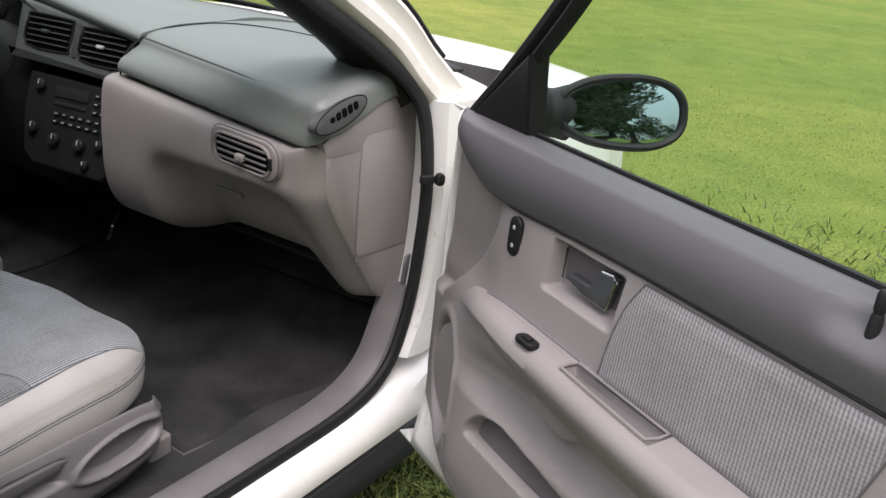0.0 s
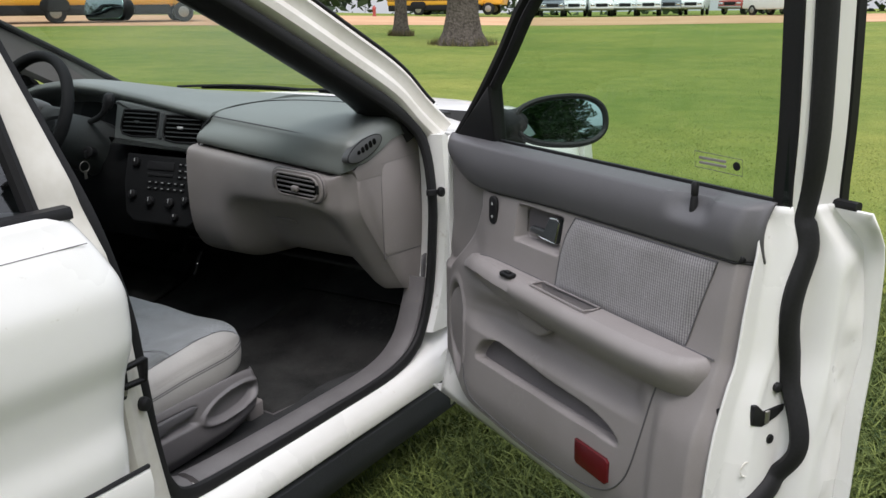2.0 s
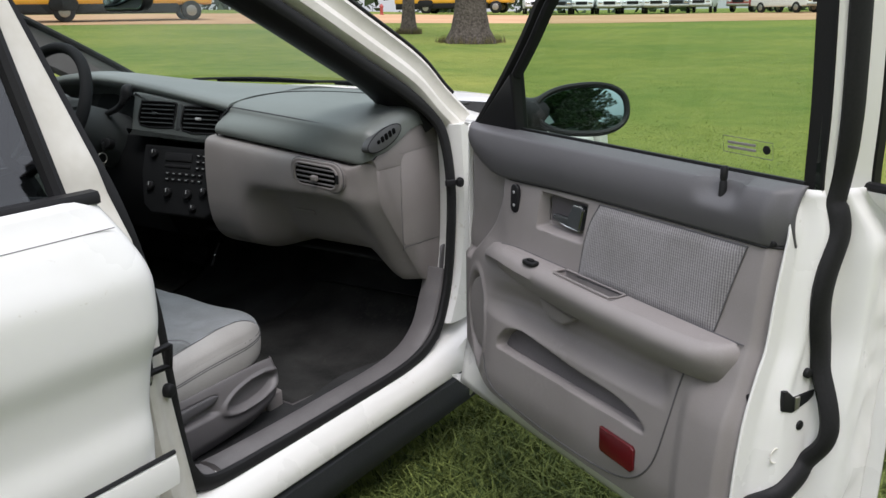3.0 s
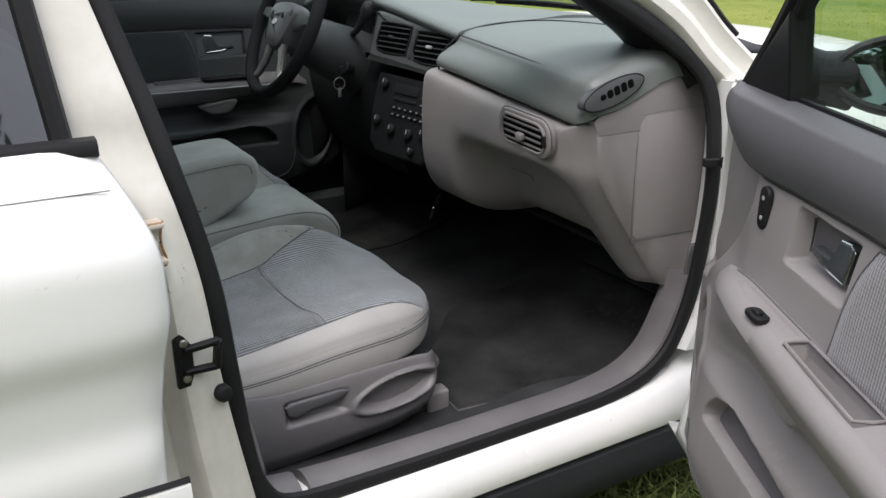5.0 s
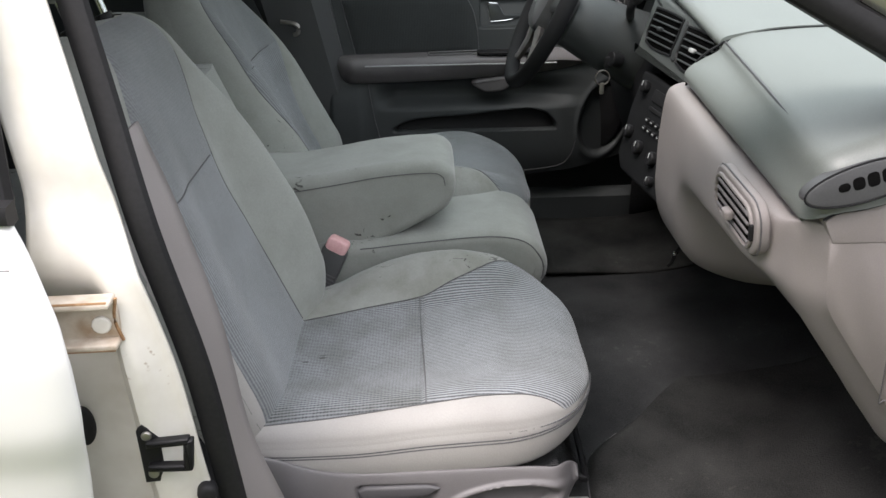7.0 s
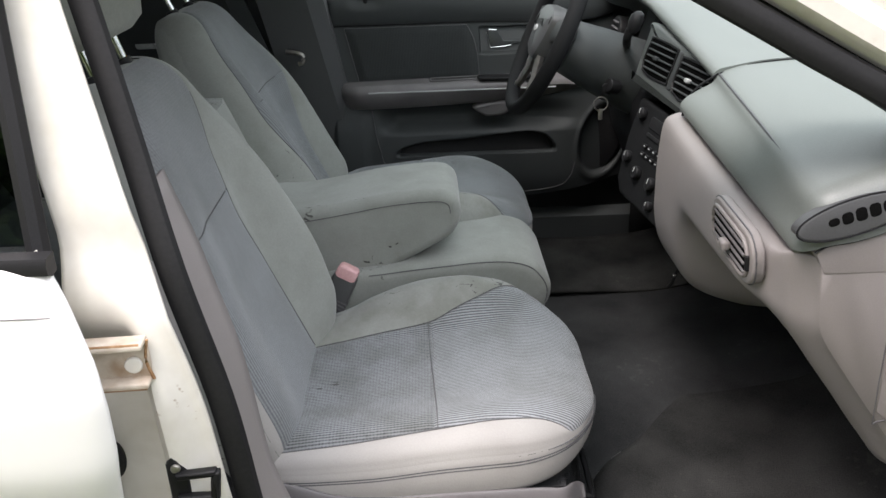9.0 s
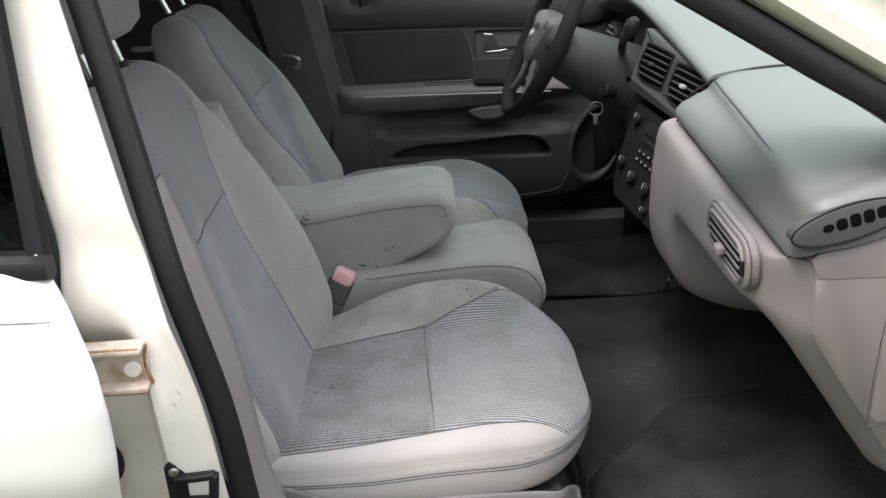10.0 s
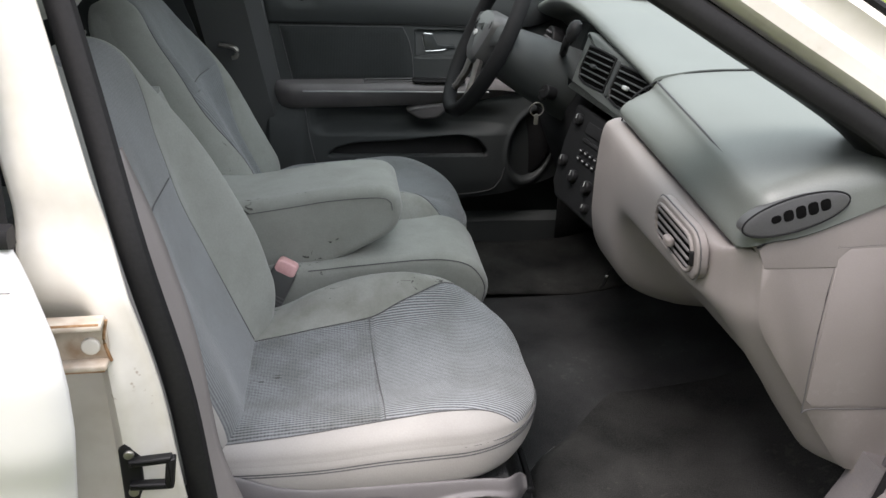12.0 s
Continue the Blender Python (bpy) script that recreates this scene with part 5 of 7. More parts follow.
    put("backrest_inner_bolster", *L(panel(back_at, spread(0.01, 0.998 * BL, 70), qi, lambda h: 1.45, 44, 0.003)), velour, s, "grey velour backrest bolster")
    put("backrest_outer_bolster", *L(panel(back_at, spread(0.62 * BL if turned > 0 else 0.01, 0.998 * BL, 50), lambda h: -1.45, qo, 36, 0.003)), velour, s, "grey velour backrest side")
    if turned > 0:
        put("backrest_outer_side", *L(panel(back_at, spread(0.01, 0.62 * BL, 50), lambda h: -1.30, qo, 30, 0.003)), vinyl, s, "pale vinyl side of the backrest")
    put("backrest_seam", *L(tube([back_at(cut, qo(cut) + (qi(cut) - qo(cut)) * t, 0.0003) for t in np.linspace(0.09, 0.95, 24)], 0.0012, 6)), thread, s)
    put("backrest_piping", *L(tube([back_at(h, qi(h), -0.0003) for h in np.linspace(0.03, 0.86 * BL, 40)], 0.0010, 6)), thread, s)
    P_ = lambda h, y, n: B0 + BD * h + BN * n + A([0, y, 0])
    # head restraint on two chrome posts
    hr = put("head_restraint", *L(loft([[P_(BL + 0.038 + h, y * k, 0.008 + n * k) for y, n in oval(0.135, 0.058, n=28, p=2.6)]
                                        for h, k in ((0.0, 0.55), (0.012, 0.85), (0.035, 0.98), (0.09, 1.0), (0.14, 0.96), (0.165, 0.82), (0.178, 0.5))])), velour, s, "grey cloth head restraint")
    for y in (-0.065, 0.065):
        put("chrome_post", *L(tube([P_(BL - 0.04, y, -0.012), P_(BL + 0.11, y, 0.0)], 0.006, 10)), chrome, hr)
        put("post_collar", *L(slab(oval(0.016, 0.013), -0.004, 0.008, frame_at(P_(BL - 0.002, y, -0.012), (0, 1, 0), BN), 0.002)), black, hr)

    # plastic side shield with recliner lever and oval recess
    top_z = line([0.02, 0.08, 0.14, 0.20, 0.45, 0.50, 0.53], [0.470, 0.456, 0.434, 0.427, 0.432, 0.426, 0.396])
    low_z = line([0.02, 0.10, 0.40, 0.50, 0.53], [0.285, 0.272, 0.285, 0.320, 0.375])

    def shield_pt(x, t):
        z = low_z(x) + (top_z(x) - low_z(x)) * t
        d = -0.018 * ramp01(0.19, 0.205, x) * (1 - ramp01(0.285, 0.325, x)) * ramp01(0.362, 0.372, z) * (1 - ramp01(0.403, 0.413, z))
        e = math.hypot((x - 0.415) / 0.080, (z - (0.378 + 0.12 * (x - 0.415))) / 0.028)
        d -= 0.016 * (1 - ramp01(0.80, 1.02, e))
        d += 0.006 * math.exp(-((e - 1.12) / 0.10) ** 2)
        bulge = 0.016 * math.sin(math.pi * t) ** 0.6 - 0.045 * ramp01(0.47, 0.53, x) ** 2 - 0.010 * (1 - ramp01(0.0, 0.25, t))
        return (x, -0.258 - bulge - d, z)
    put("side_shield", *L(sheet(shield_pt, np.linspace(0.02, 0.53, 160), np.linspace(0, 1, 80))), shieldgrey, s, "grey plastic seat side shield", sharp=70, solid=0.003)
    put("recliner_lever", *L(slab([(0.196, 0.402), (0.205, 0.409), (0.300, 0.411), (0.318, 0.405), (0.300, 0.391), (0.240, 0.385), (0.215, 0.377), (0.200, 0.385)], 0.248, 0.272, lambda a, b, c: (a, -c, b), 0.005)), greydark, s, "grey recliner lever")
    put("recess_cap", *L(slab(oval(0.030, 0.011, 0.43, 0.380), 0.250, 0.256, lambda a, b, c: (a, -c, b), 0.003)), shieldgrey, s)
    put("seat_base", *L(loft([[(x, y, z) for y, z in ((-0.225, 0.29), (-0.225, 0.405), (0.225, 0.405), (0.225, 0.29))] for x in np.linspace(0.03, 0.50, 4)])), carpet, s)
    for y in (-0.19, 0.19):
        put("seat_rail", *L(loft([[(x, y + a, z) for a, z in ((-0.02, 0.262), (-0.02, 0.292), (0.02, 0.292), (0.02, 0.262))] for x in (0.02, 0.30, 0.545)])), steel, s)
    put("rail_cover", *L(box(0.05, 0.036, 0, 0.05, frame_at((0.535, -0.205, 0.262), (1, 0, 0), (0, 1, 0)), 0.006)), grey, s)
    put("adjuster_bar", *L(tube(curve([(0.50, -0.15, 0.315), (0.545, -0.15, 0.318), (0.560, -0.13, 0.318), (0.560, 0.13, 0.318), (0.545, 0.15, 0.318), (0.50, 0.15, 0.315)], 5), 0.006, 8)), black, s)
    return s


seat("front_seat", "grey and blue cloth front passenger seat, stained", (0.28, SY, 0.26),
             seams=(line([0, 0.2, 0.37, 0.58, 0.68, 0.78, 0.88, 1.0], [0.095, 0.092, 0.082, 0.058, 0.060, 0.082, 0.096, 0.085]), line([0, 0.5, 1.0], [-0.222, -0.214, -0.095])))
# the driver's backrest leans further back
seat("front_seat", "grey and blue cloth driver seat, leaning back", (0.262, 1.222, 0.292), -1, (-0.225, 0, 1.012), 0.066, 0.034,
             seams=(line([0, 0.3, 0.5, 0.75, 1.0], [0.165, 0.190, 0.198, 0.160, 0.080]), line([0, 0.3, 0.5, 0.62, 0.8, 1.0], [-0.115, -0.120, -0.137, -0.152, -0.140, -0.085])))

# centre seat and folded-down armrest
cs = thing("middle_bench", "narrow grey velour middle seat with folded-down armrest", "car seat", (0.3, 0.9, 0.26))
C0 = A([0.3, 0.9, 0.26])
upright = lambda a, b, c: A((a, c, b)) - C0
mid_side = curve([(0.05, 0.545), (0.20, 0.568), (0.323, 0.580), (0.404, 0.586), (0.465, 0.583), (0.508, 0.568), (0.536, 0.536), (0.545, 0.505), (0.536, 0.470), (0.500, 0.446), (0.30, 0.436), (0.05, 0.430)], 5, True)
put("cushion", *slab(mid_side, 0.772, 1.030, upright, 0.026, 7), velour, cs, sharp=70)
put("base", *loft([[A((x, y, z)) - C0 for y, z in ((0.80, 0.27), (0.80, 0.44), (1.0, 0.44), (1.0, 0.27))] for x in (0.08, 0.3, 0.50)]), carpet, cs)
for y in (0.7765, 1.0255):
    put("stitching", *tube([upright(a, b, y) for a, b in inset(mid_side, 0.0105)[4:40]], 0.0012, 5), thread, cs)
arm_side = curve([(-0.12, 0.500), (0.06, 0.510), (0.158, 0.534), (0.230, 0.563), (0.305, 0.602), (0.342, 0.626), (0.360, 0.658), (0.361, 0.688), (0.350, 0.711), (0.315, 0.724), (0.215, 0.718), (0.123, 0.703), (0.032, 0.690), (-0.12, 0.674)], 5, True)
armbody = put("folding_armrest", *slab(arm_side, 0.800, 1.003, upright, 0.020, 7), velour, cs, "grey velour folding armrest with stains", sharp=70)
arm_rim = inset(arm_side, 0.0215)
for y in (0.7995, 1.0035):
    put("armrest_seam", *tube([upright(a, b, y) for a, b in arm_rim[33:68]], 0.0009, 6), thread, armbody)
# centre backrest between the two seats
put("centre_backrest", *loft([[A((x + dx, y, z)) - C0 for dx, y in ((0.02, 0.80), (0.03, 0.85), (0.03, 0.95), (0.02, 1.0), (-0.08, 1.0), (-0.08, 0.80))] for x, z in ((0.03, 0.45), (-0.05, 0.62), (-0.11, 0.78), (-0.15, 0.88))]), velour, cs)

bk = thing("seat_belt_buckle", "black seat belt buckle with a faded red button", "buckle", (0.096, 0.765, 0.462))
bf = frame_at((-0.016, -0.004, 0.010), (0.86, -0.16, -0.42), (0.44, 0.02, 0.89))
for k in range(4):
    put("stalk_rib", *box(0.051, 0.0034, -0.0162, 0.0162, lambda a, b, c, k=k: bf(a, b + 0.050 - 0.0075 * k, c), 0.0012, 0.0015), greydark, bk)
put("buckle_body", *box(0.050, 0.086, -0.015, 0.015, lambda a, b, c: bf(a, b + 0.062, c), 0.005, 0.008), ventgrey, bk)
put("release_button", *box(0.043, 0.028, -0.012, 0.0155, lambda a, b, c: bf(a, b + 0.112, c), 0.004, 0.009), pink, bk, "faded red release button")
for k in range(6):
    put("strap_fold", *box(0.046, 0.006, -0.009, 0.009, lambda a, b, c, k=k: bf(a, b + 0.024 - 0.009 * k, c), 0.002, 0.002), black, bk)
bt = thing("seat_belt", "dark seat belt hanging on the pillar with a hook", "seat belt", (-0.04, 1.55, 0.6))
put("webbing", *sweep([A((-0.035 - 0.30 * (z - 0.5), 1.552 - side_in(z), z)) - A((-0.04, 1.55, 0.6)) for z in np.linspace(0.45, 1.30, 10)], [(-0.002, -0.023), (0.002, -0.023), (0.002, 0.023), (-0.002, 0.023)], False, (1, 0, 0)), ddoor, bt)
put("tongue", *tube([A(p) - A((-0.04, 1.55, 0.6)) for p in curve([(-0.075, 1.535, 0.872), (-0.045, 1.53, 0.868), (-0.030, 1.53, 0.860), (-0.032, 1.53, 0.842), (-0.044, 1.53, 0.838)], 4)], 0.006, 8), steel, bt, "grey metal belt tongue")

# rear bench behind
rb = thing("rear_bench", "grey cloth rear bench seat", "car seat", (-0.8, 0.87, 0.26))
put("bench_cushion", *loft([[A((x, 0.87 + 0.66 * math.copysign(abs(math.cos(a)) ** 0.3, math.cos(a)), 0.40 + 0.12 * math.copysign(abs(math.sin(a)) ** 0.4, math.sin(a)) * k)) - A((-0.8, 0.87, 0.26)) for a in np.linspace(0, 2 * math.pi, 41)[:-1]] for x, k in ((-1.0, 1), (-0.7, 1), (-0.56, 0.9), (-0.53, 0.6))]), velour, rb)
put("bench_back", *loft([[A((-0.88 - 0.30 * t + n, 0.87 + 0.64 * c * k, 0.45 + 0.55 * t)) - A((-0.8, 0.87, 0.26)) for n, c in ((0.06, -0.9), (0.08, -0.6), (0.08, 0.6), (0.06, 0.9), (0.0, 1), (-0.08, 1), (-0.08, -1), (0, -1))] for t, k in ((0, 1), (0.5, 1), (0.9, 0.98), (1.0, 0.93))]), velour, rb)

# ---- dashboard ----
dash = thing("dashboard", "grey green dashboard over light grey lower panels", "dashboard", (0.9, 0.87, 0.5))
D0 = A([0.9, 0.87, 0.5])
LD = lambda lot: ([A(v) - D0 for v in lot[0]], lot[1])


def crease(y):
    return (0.748, 0.858 + 0.092 * (y - 0.20))


sweep_up = [(0.758, 0.872), (0.775, 0.8805), (0.805, 0.885), (0.840, 0.896), (0.878, 0.912), (0.912, 0.927), (0.955, 0.934), (1.010, 0.930), (1.060, 0.925)]
pad_hem = line([0.735, 0.744] + [x for x, z in sweep_up] + [1.10], [0.855, 0.862] + [z for x, z in sweep_up] + [0.924])
END_Y, ROUND_Y = 0.137, 0.172


def pad_ring(y):
    """Passenger pad from its lower crease over the crest to the windshield; rounded where it ends by the door."""
    yy = max(y, ROUND_Y)
    x0, z0 = crease(yy)
    xe = cowl_x(max(yy, 0.15)) - 0.015
    k = min(max((yy - 0.2) / 0.465, 0), 1)
    cx, cz = 0.763 + 0.043 * k, 0.940 + 0.026 * k
    top = curve([(x0 + 0.020, z0 - 0.004), (x0, z0 + 0.002), (x0 - 0.003, z0 + 0.016), (x0 - 0.002 + 0.25 * (cx - x0), z0 + 0.5 * (cz - z0)), (cx - 0.010, cz - 0.014), (cx, cz), (cx + 0.024, cz + 0.011),
                 (0.880, 0.979 + 0.006 * k), (x0 + 0.26, 0.992), (0.5 * (x0 + 0.26 + xe), 0.990), (xe, 0.976)], 4)
    t = min(max((ROUND_Y - y) / (ROUND_Y - END_Y), 0), 1)
    d = 0.034 * (1 - math.sqrt(max(0.0, 1 - t * t)))
    ring = []
    pull = lambda x: x + d * (1 - ramp01(0.745, 0.86, x))
    for i, (x, z) in enumerate(top):
        x = pull(x - 0.020 * min(1, 3 * t) * max(0, 1 - i / 4))
        ring.append((x, y, max(z - d * ramp01(0.89, 0.975, z), pad_hem(x)) if t > 0 else z))
    return ring + [(pull(x), y, pad_hem(pull(x))) for x, z in sweep_up[::-1]]


put("airbag_pad", *LD(loft([pad_ring(y) for y in np.r_[END_Y + (ROUND_Y - END_Y) * (1 - np.sin(np.linspace(math.pi / 2, 0, 12))), 0.18, 0.20, 0.24, 0.30, 0.40, 0.50, 0.58, 0.64, 0.668]])), pad, dash, "grey green padded passenger dash top", sharp=50)
# Dark line along the crest stands for the soft shading of the crease.
put("pad_crest_shade", *LD(tube(curve([(0.763 + 0.043 * (y - 0.2) / 0.465 + 0.002, y, 0.940 + 0.026 * (y - 0.2) / 0.465 + 0.0004 - 0.0034 * (1 - ramp01(0.22, 0.44, y))) for y in np.linspace(0.24, 0.665, 10)], 4), 0.0028, 6)), ventgrey, dash)
put("airbag_top_seam", *LD(tube(curve([(0.808, 0.666, 0.968), (0.87, 0.666, 0.9835), (0.94, 0.662, 0.9895), (1.0, 0.645, 0.9925), (1.045, 0.59, 0.9930), (1.07, 0.50, 0.9925), (1.06, 0.38, 0.9925), (1.01, 0.28, 0.9925)], 6), 0.0020, 6)), padlow, dash)
put("airbag_side_seam", *LD(tube(curve([(0.806, 0.667, 0.968), (0.772, 0.668, 0.945), (0.752, 0.668, 0.915), (0.750, 0.667, 0.896)], 5), 0.0020, 6)), padlow, dash)
for k in range(5):
    put("airbag_print", *LD(box(0.008, 0.011, -0.0005, 0.0012, frame_at((0.7475, 0.345 - 0.0125 * k, 0.884), (0, -1, 0), (0.12, 0, 1)), 0.0004, 0.001)), grey, dash)


# light grey lower part: glovebox and end
def low_profile(y):
    """From the end panel over the recessed glovebox door to the fuller inner corner."""
    k, q = ramp01(0.185, 0.262, y), ramp01(0.485, 0.575, y)
    x0, z0 = crease(y)
    z0 += 0.016 * (1 - ramp01(0.160, 0.205, y)) - 0.006
    end = [(x0 + 0.02, z0), (x0 - 0.004, z0 - 0.003), (x0 - 0.010, z0 - 0.012), (0.744, 0.800), (0.752, 0.757), (0.785, 0.705), (0.835, 0.635), (0.885, 0.565), (0.930, 0.514), (1.00, 0.512), (1.06, 0.52)]
    mid = [(x0 + 0.02, z0), (x0 - 0.008, z0 - 0.004), (x0 - 0.026, z0 - 0.022), (0.713, 0.800), (0.722, 0.774), (0.768, 0.760), (0.808, 0.712), (0.842, 0.645), (0.885, 0.606), (0.95, 0.585), (1.06, 0.57)]
    core = [(x0 + 0.02, z0), (x0 - 0.008, z0 - 0.004), (x0 - 0.024, z0 - 0.022), (0.718, 0.805), (0.718, 0.755), (0.720, 0.705), (0.734, 0.650), (0.770, 0.605), (0.850, 0.572), (0.95, 0.565), (1.06, 0.56)]
    r = 0.034 * (1 - ramp01(0.138, 0.215, y)) ** 2.2
    out = []
    for (xa, za), (xb, zb), (xc, zc) in zip(end, mid, core):
        xb, zb = xb + (xc - xb) * q, zb + (zc - zb) * q
        out.append((xa + (xb - xa) * k + r, y, za + (zb - za) * k))
    return out


def low_ring(y):
    p = curve(low_profile(y), 4).tolist()
    return p + [(1.08, y, 0.60), (1.06, y, 0.84)]


ys2 = np.r_[0.142, 0.145, 0.149, 0.154, 0.160, 0.167, 0.175, 0.183, np.linspace(0.19, 0.672, 34), 0.684, 0.690]
put("glovebox_panel", *LD(loft([low_ring(y) for y in ys2])), grey, dash, "light grey glovebox and dash end panel", sharp=75)
put("glovebox_latch", *LD(box(0.075, 0.018, -0.002, 0.003, frame_at((0.8125, 0.42, 0.700), (0, -1, 0), (-0.47, 0, 0.88)), 0.003, 0.008)), grey, dash)

# access panel in the end of the dash
ep = frame_at((0.945, 0.1425, 0.745), (1, 0, 0), (0, 0, 1))
put("end_access_panel", *LD(slab([(-0.072, 0.108), (-0.058, 0.122), (0.10, 0.126), (0.10, -0.128), (-0.058, -0.120), (-0.070, -0.108)], -0.004, 0.0015, ep, 0.0012)), grey, dash)
put("end_panel_gap", *LD(tube([ep(x, y, 0.0006) for x, y in curve([(0.10, -0.130), (-0.052, -0.123), (-0.072, -0.110), (-0.074, 0.105), (-0.060, 0.124), (0.10, 0.129)], 4)], 0.0009, 5)), greydark, dash)

# grey panel below the padded end, swept up towards the pillar
flat_end = lambda a, b, c: (a, c, b)
put("dash_end_filler", *LD(slab([(0.775, 0.840), (0.762, 0.868)] + [(x, z - 0.001) for x, z in sweep_up[1:]] + [(1.06, 0.84)], 0.1412, 0.19, flat_end, 0.002)), grey, dash, sharp=60)
put("dash_end_joint", *LD(tube([(x, 0.1395, z - 0.0008) for x, z in curve(sweep_up, 5)], 0.0013, 6)), padlow, dash)

# oval demister vent in the padded end
sv = frame_at((0.797, 0.1352, 0.9185), (0.955, 0.0, 0.296), (-0.29, 0.10, 0.94))
ov = put("side_vent", *LD(slab(oval(0.069, 0.0215, n=44), -0.020, 0.003, sv, 0.002)), ventgrey, dash, "dark grey oval side vent")
for k in range(5):
    hgt = 0.0085 * math.sqrt(max(0.25, 1 - ((k - 2.6) / 3.2) ** 2))
    put("vent_slot", *LD(slab(rrect(0.0135, 2.0 * hgt, 0.0048, -0.026 + 0.0160 * k, 0.0015), 0.000, 0.0036, sv, 0.0008)), void, ov)
put("vent_rim", *LD(tube([sv(x, y, 0.002) for x, y in oval(0.070, 0.0222, n=44)], 0.0012, 6, True)), padlow, ov)

# round-ended passenger vent
pv = frame_at((0.716, 0.286, 0.828), (0, -1, -0.055), (-0.10, 0, 1))
pvo = put("passenger_vent", *LD(slab(rrect(0.166, 0.076, 0.030), -0.014, 0.004, pv, 0.004)), grey, dash, "grey framed louvred air vent")
put("vent_frame", *LD(tube([pv(x, y, 0.0055) for x, y in rrect(0.140, 0.056, 0.023)], 0.0030, 8, True)), grey, pvo)
put("vent_gap", *LD(tube([pv(x, y, -0.001) for x, y in rrect(0.168, 0.078, 0.031)], 0.0012, 6, True)), greydark, pvo)
put("vent_mouth", *LD(slab(rrect(0.128, 0.052, 0.020), 0.001, 0.0058, pv, 0.001)), void, pvo)
for k in range(4):
    put("louvre", *LD(box(0.122, 0.0045, 0.004, 0.0085, lambda a, b, c, k=k: pv(a, b + 0.0185 - 0.0123 * k, c), 0.002, 0.002)), shieldgrey, pvo)
put("louvre_tab", *LD(box(0.020, 0.014, 0.008, 0.020, lambda a, b, c: pv(a + 0.004, b - 0.004, c), 0.004, 0.004)), grey, pvo)
put("vent_wheel", *LD(box(0.008, 0.024, 0.003, 0.009, lambda a, b, c: pv(a + 0.070, b, c), 0.003, 0.003)), black, pvo)

# centre stack
cf = frame_at((0.783, 0.85, 0.862), (0.127, -0.992, 0), (0.30, 0.0, 0.95))
st_ = thing("centre_stack", "black centre stack with radio and twin vents", "centre console", (0.783, 0.85, 0.70))
S0 = A([0.783, 0.85, 0.70])
LS = lambda lot: ([A(v) - S0 for v in lot[0]], lot[1])
# Bezel is pad plastic, coloured darker to hold the brow's shade.
hood = put("vent_bezel", *LS(slab(curve([(-0.195, 0.028), (-0.188, 0.016), (0.120, -0.004), (0.156, -0.010), (0.164, 0.010), (0.160, 0.055), (0.156, 0.092), (0.138, 0.106), (-0.05, 0.122), (-0.190, 0.138), (-0.198, 0.118)][::-1], 3, True), -0.10, 0.012, cf, 0.010)), padshade, st_, "grey vent bezel", sharp=60)
for sx, c0, c1 in ((-1, -0.162, -0.026), (1, 0.002, 0.138)):
    drop = -0.010 if sx > 0 else 0.0
    vo = curve([(c0 + 0.004, 0.040 + drop), (c1 - 0.012, 0.036 + drop), (c1 - 0.004, 0.046 + drop), (c1, 0.098 + drop), (c1 - 0.012, 0.108 + drop), (c0 + 0.012, 0.110 + drop), (c0, 0.100 + drop)][::-1], 3, True)
    vb = put("air_vent", *LS(slab(vo, 0.008, 0.0128, cf, 0.001)), void, hood, "black louvred air vent")
    put("vent_frame", *LS(tube([cf(x, y, 0.013) for x, y in vo], 0.0026, 6, True)), black, vb)
    cm, wide = (c0 + c1) / 2, c1 - c0
    for k in range(5):
        put("louvre", *LS(box(wide - 0.014, 0.0032, 0.010, 0.0185, lambda a, b, c, k=k: cf(a + cm, b + 0.048 + drop + 0.0128 * k, c), 0.0012, 0.0014)), ddoor, vb)
    for k in range(4):
        put("vane", *LS(box(0.0024, 0.062, 0.0085, 0.0125, lambda a, b, c, k=k: cf(a + c0 + 0.028 + 0.027 * k, b + 0.074 + drop, c), 0.0008, 0.001)), black, vb)
    put("louvre_tab", *LS(box(0.018, 0.008, 0.015, 0.024, lambda a, b, c: cf(a + cm - 0.006, b + 0.074 + drop, c), 0.002, 0.003)), dim if sx > 0 else ddoor, vb)
put("vent_divider", *LS(box(0.016, 0.078, 0.006, 0.016, lambda a, b, c: cf(a - 0.012, b + 0.068, c), 0.004, 0.006)), ddoor, hood)
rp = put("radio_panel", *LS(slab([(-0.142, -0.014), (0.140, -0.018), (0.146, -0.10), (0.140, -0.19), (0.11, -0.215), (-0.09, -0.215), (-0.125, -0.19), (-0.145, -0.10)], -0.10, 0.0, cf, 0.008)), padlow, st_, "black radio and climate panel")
put("display", *LS(box(0.100, 0.024, -0.001, 0.003, lambda a, b, c: cf(a - 0.008, b - 0.046, c), 0.001, 0.004)), rubber, rp)
put("cassette_slot", *LS(box(0.095, 0.008, -0.001, 0.003, lambda a, b, c: cf(a - 0.008, b - 0.072, c), 0.001, 0.003)), rubber, rp)
spots = [(0.068 + 0.021 * k, -0.038 - 0.018 * r) for r in range(3) for k in range(3)] + [(-0.040 + 0.024 * k, -0.094 - 0.017 * r) for r in range(2) for k in range(6)]
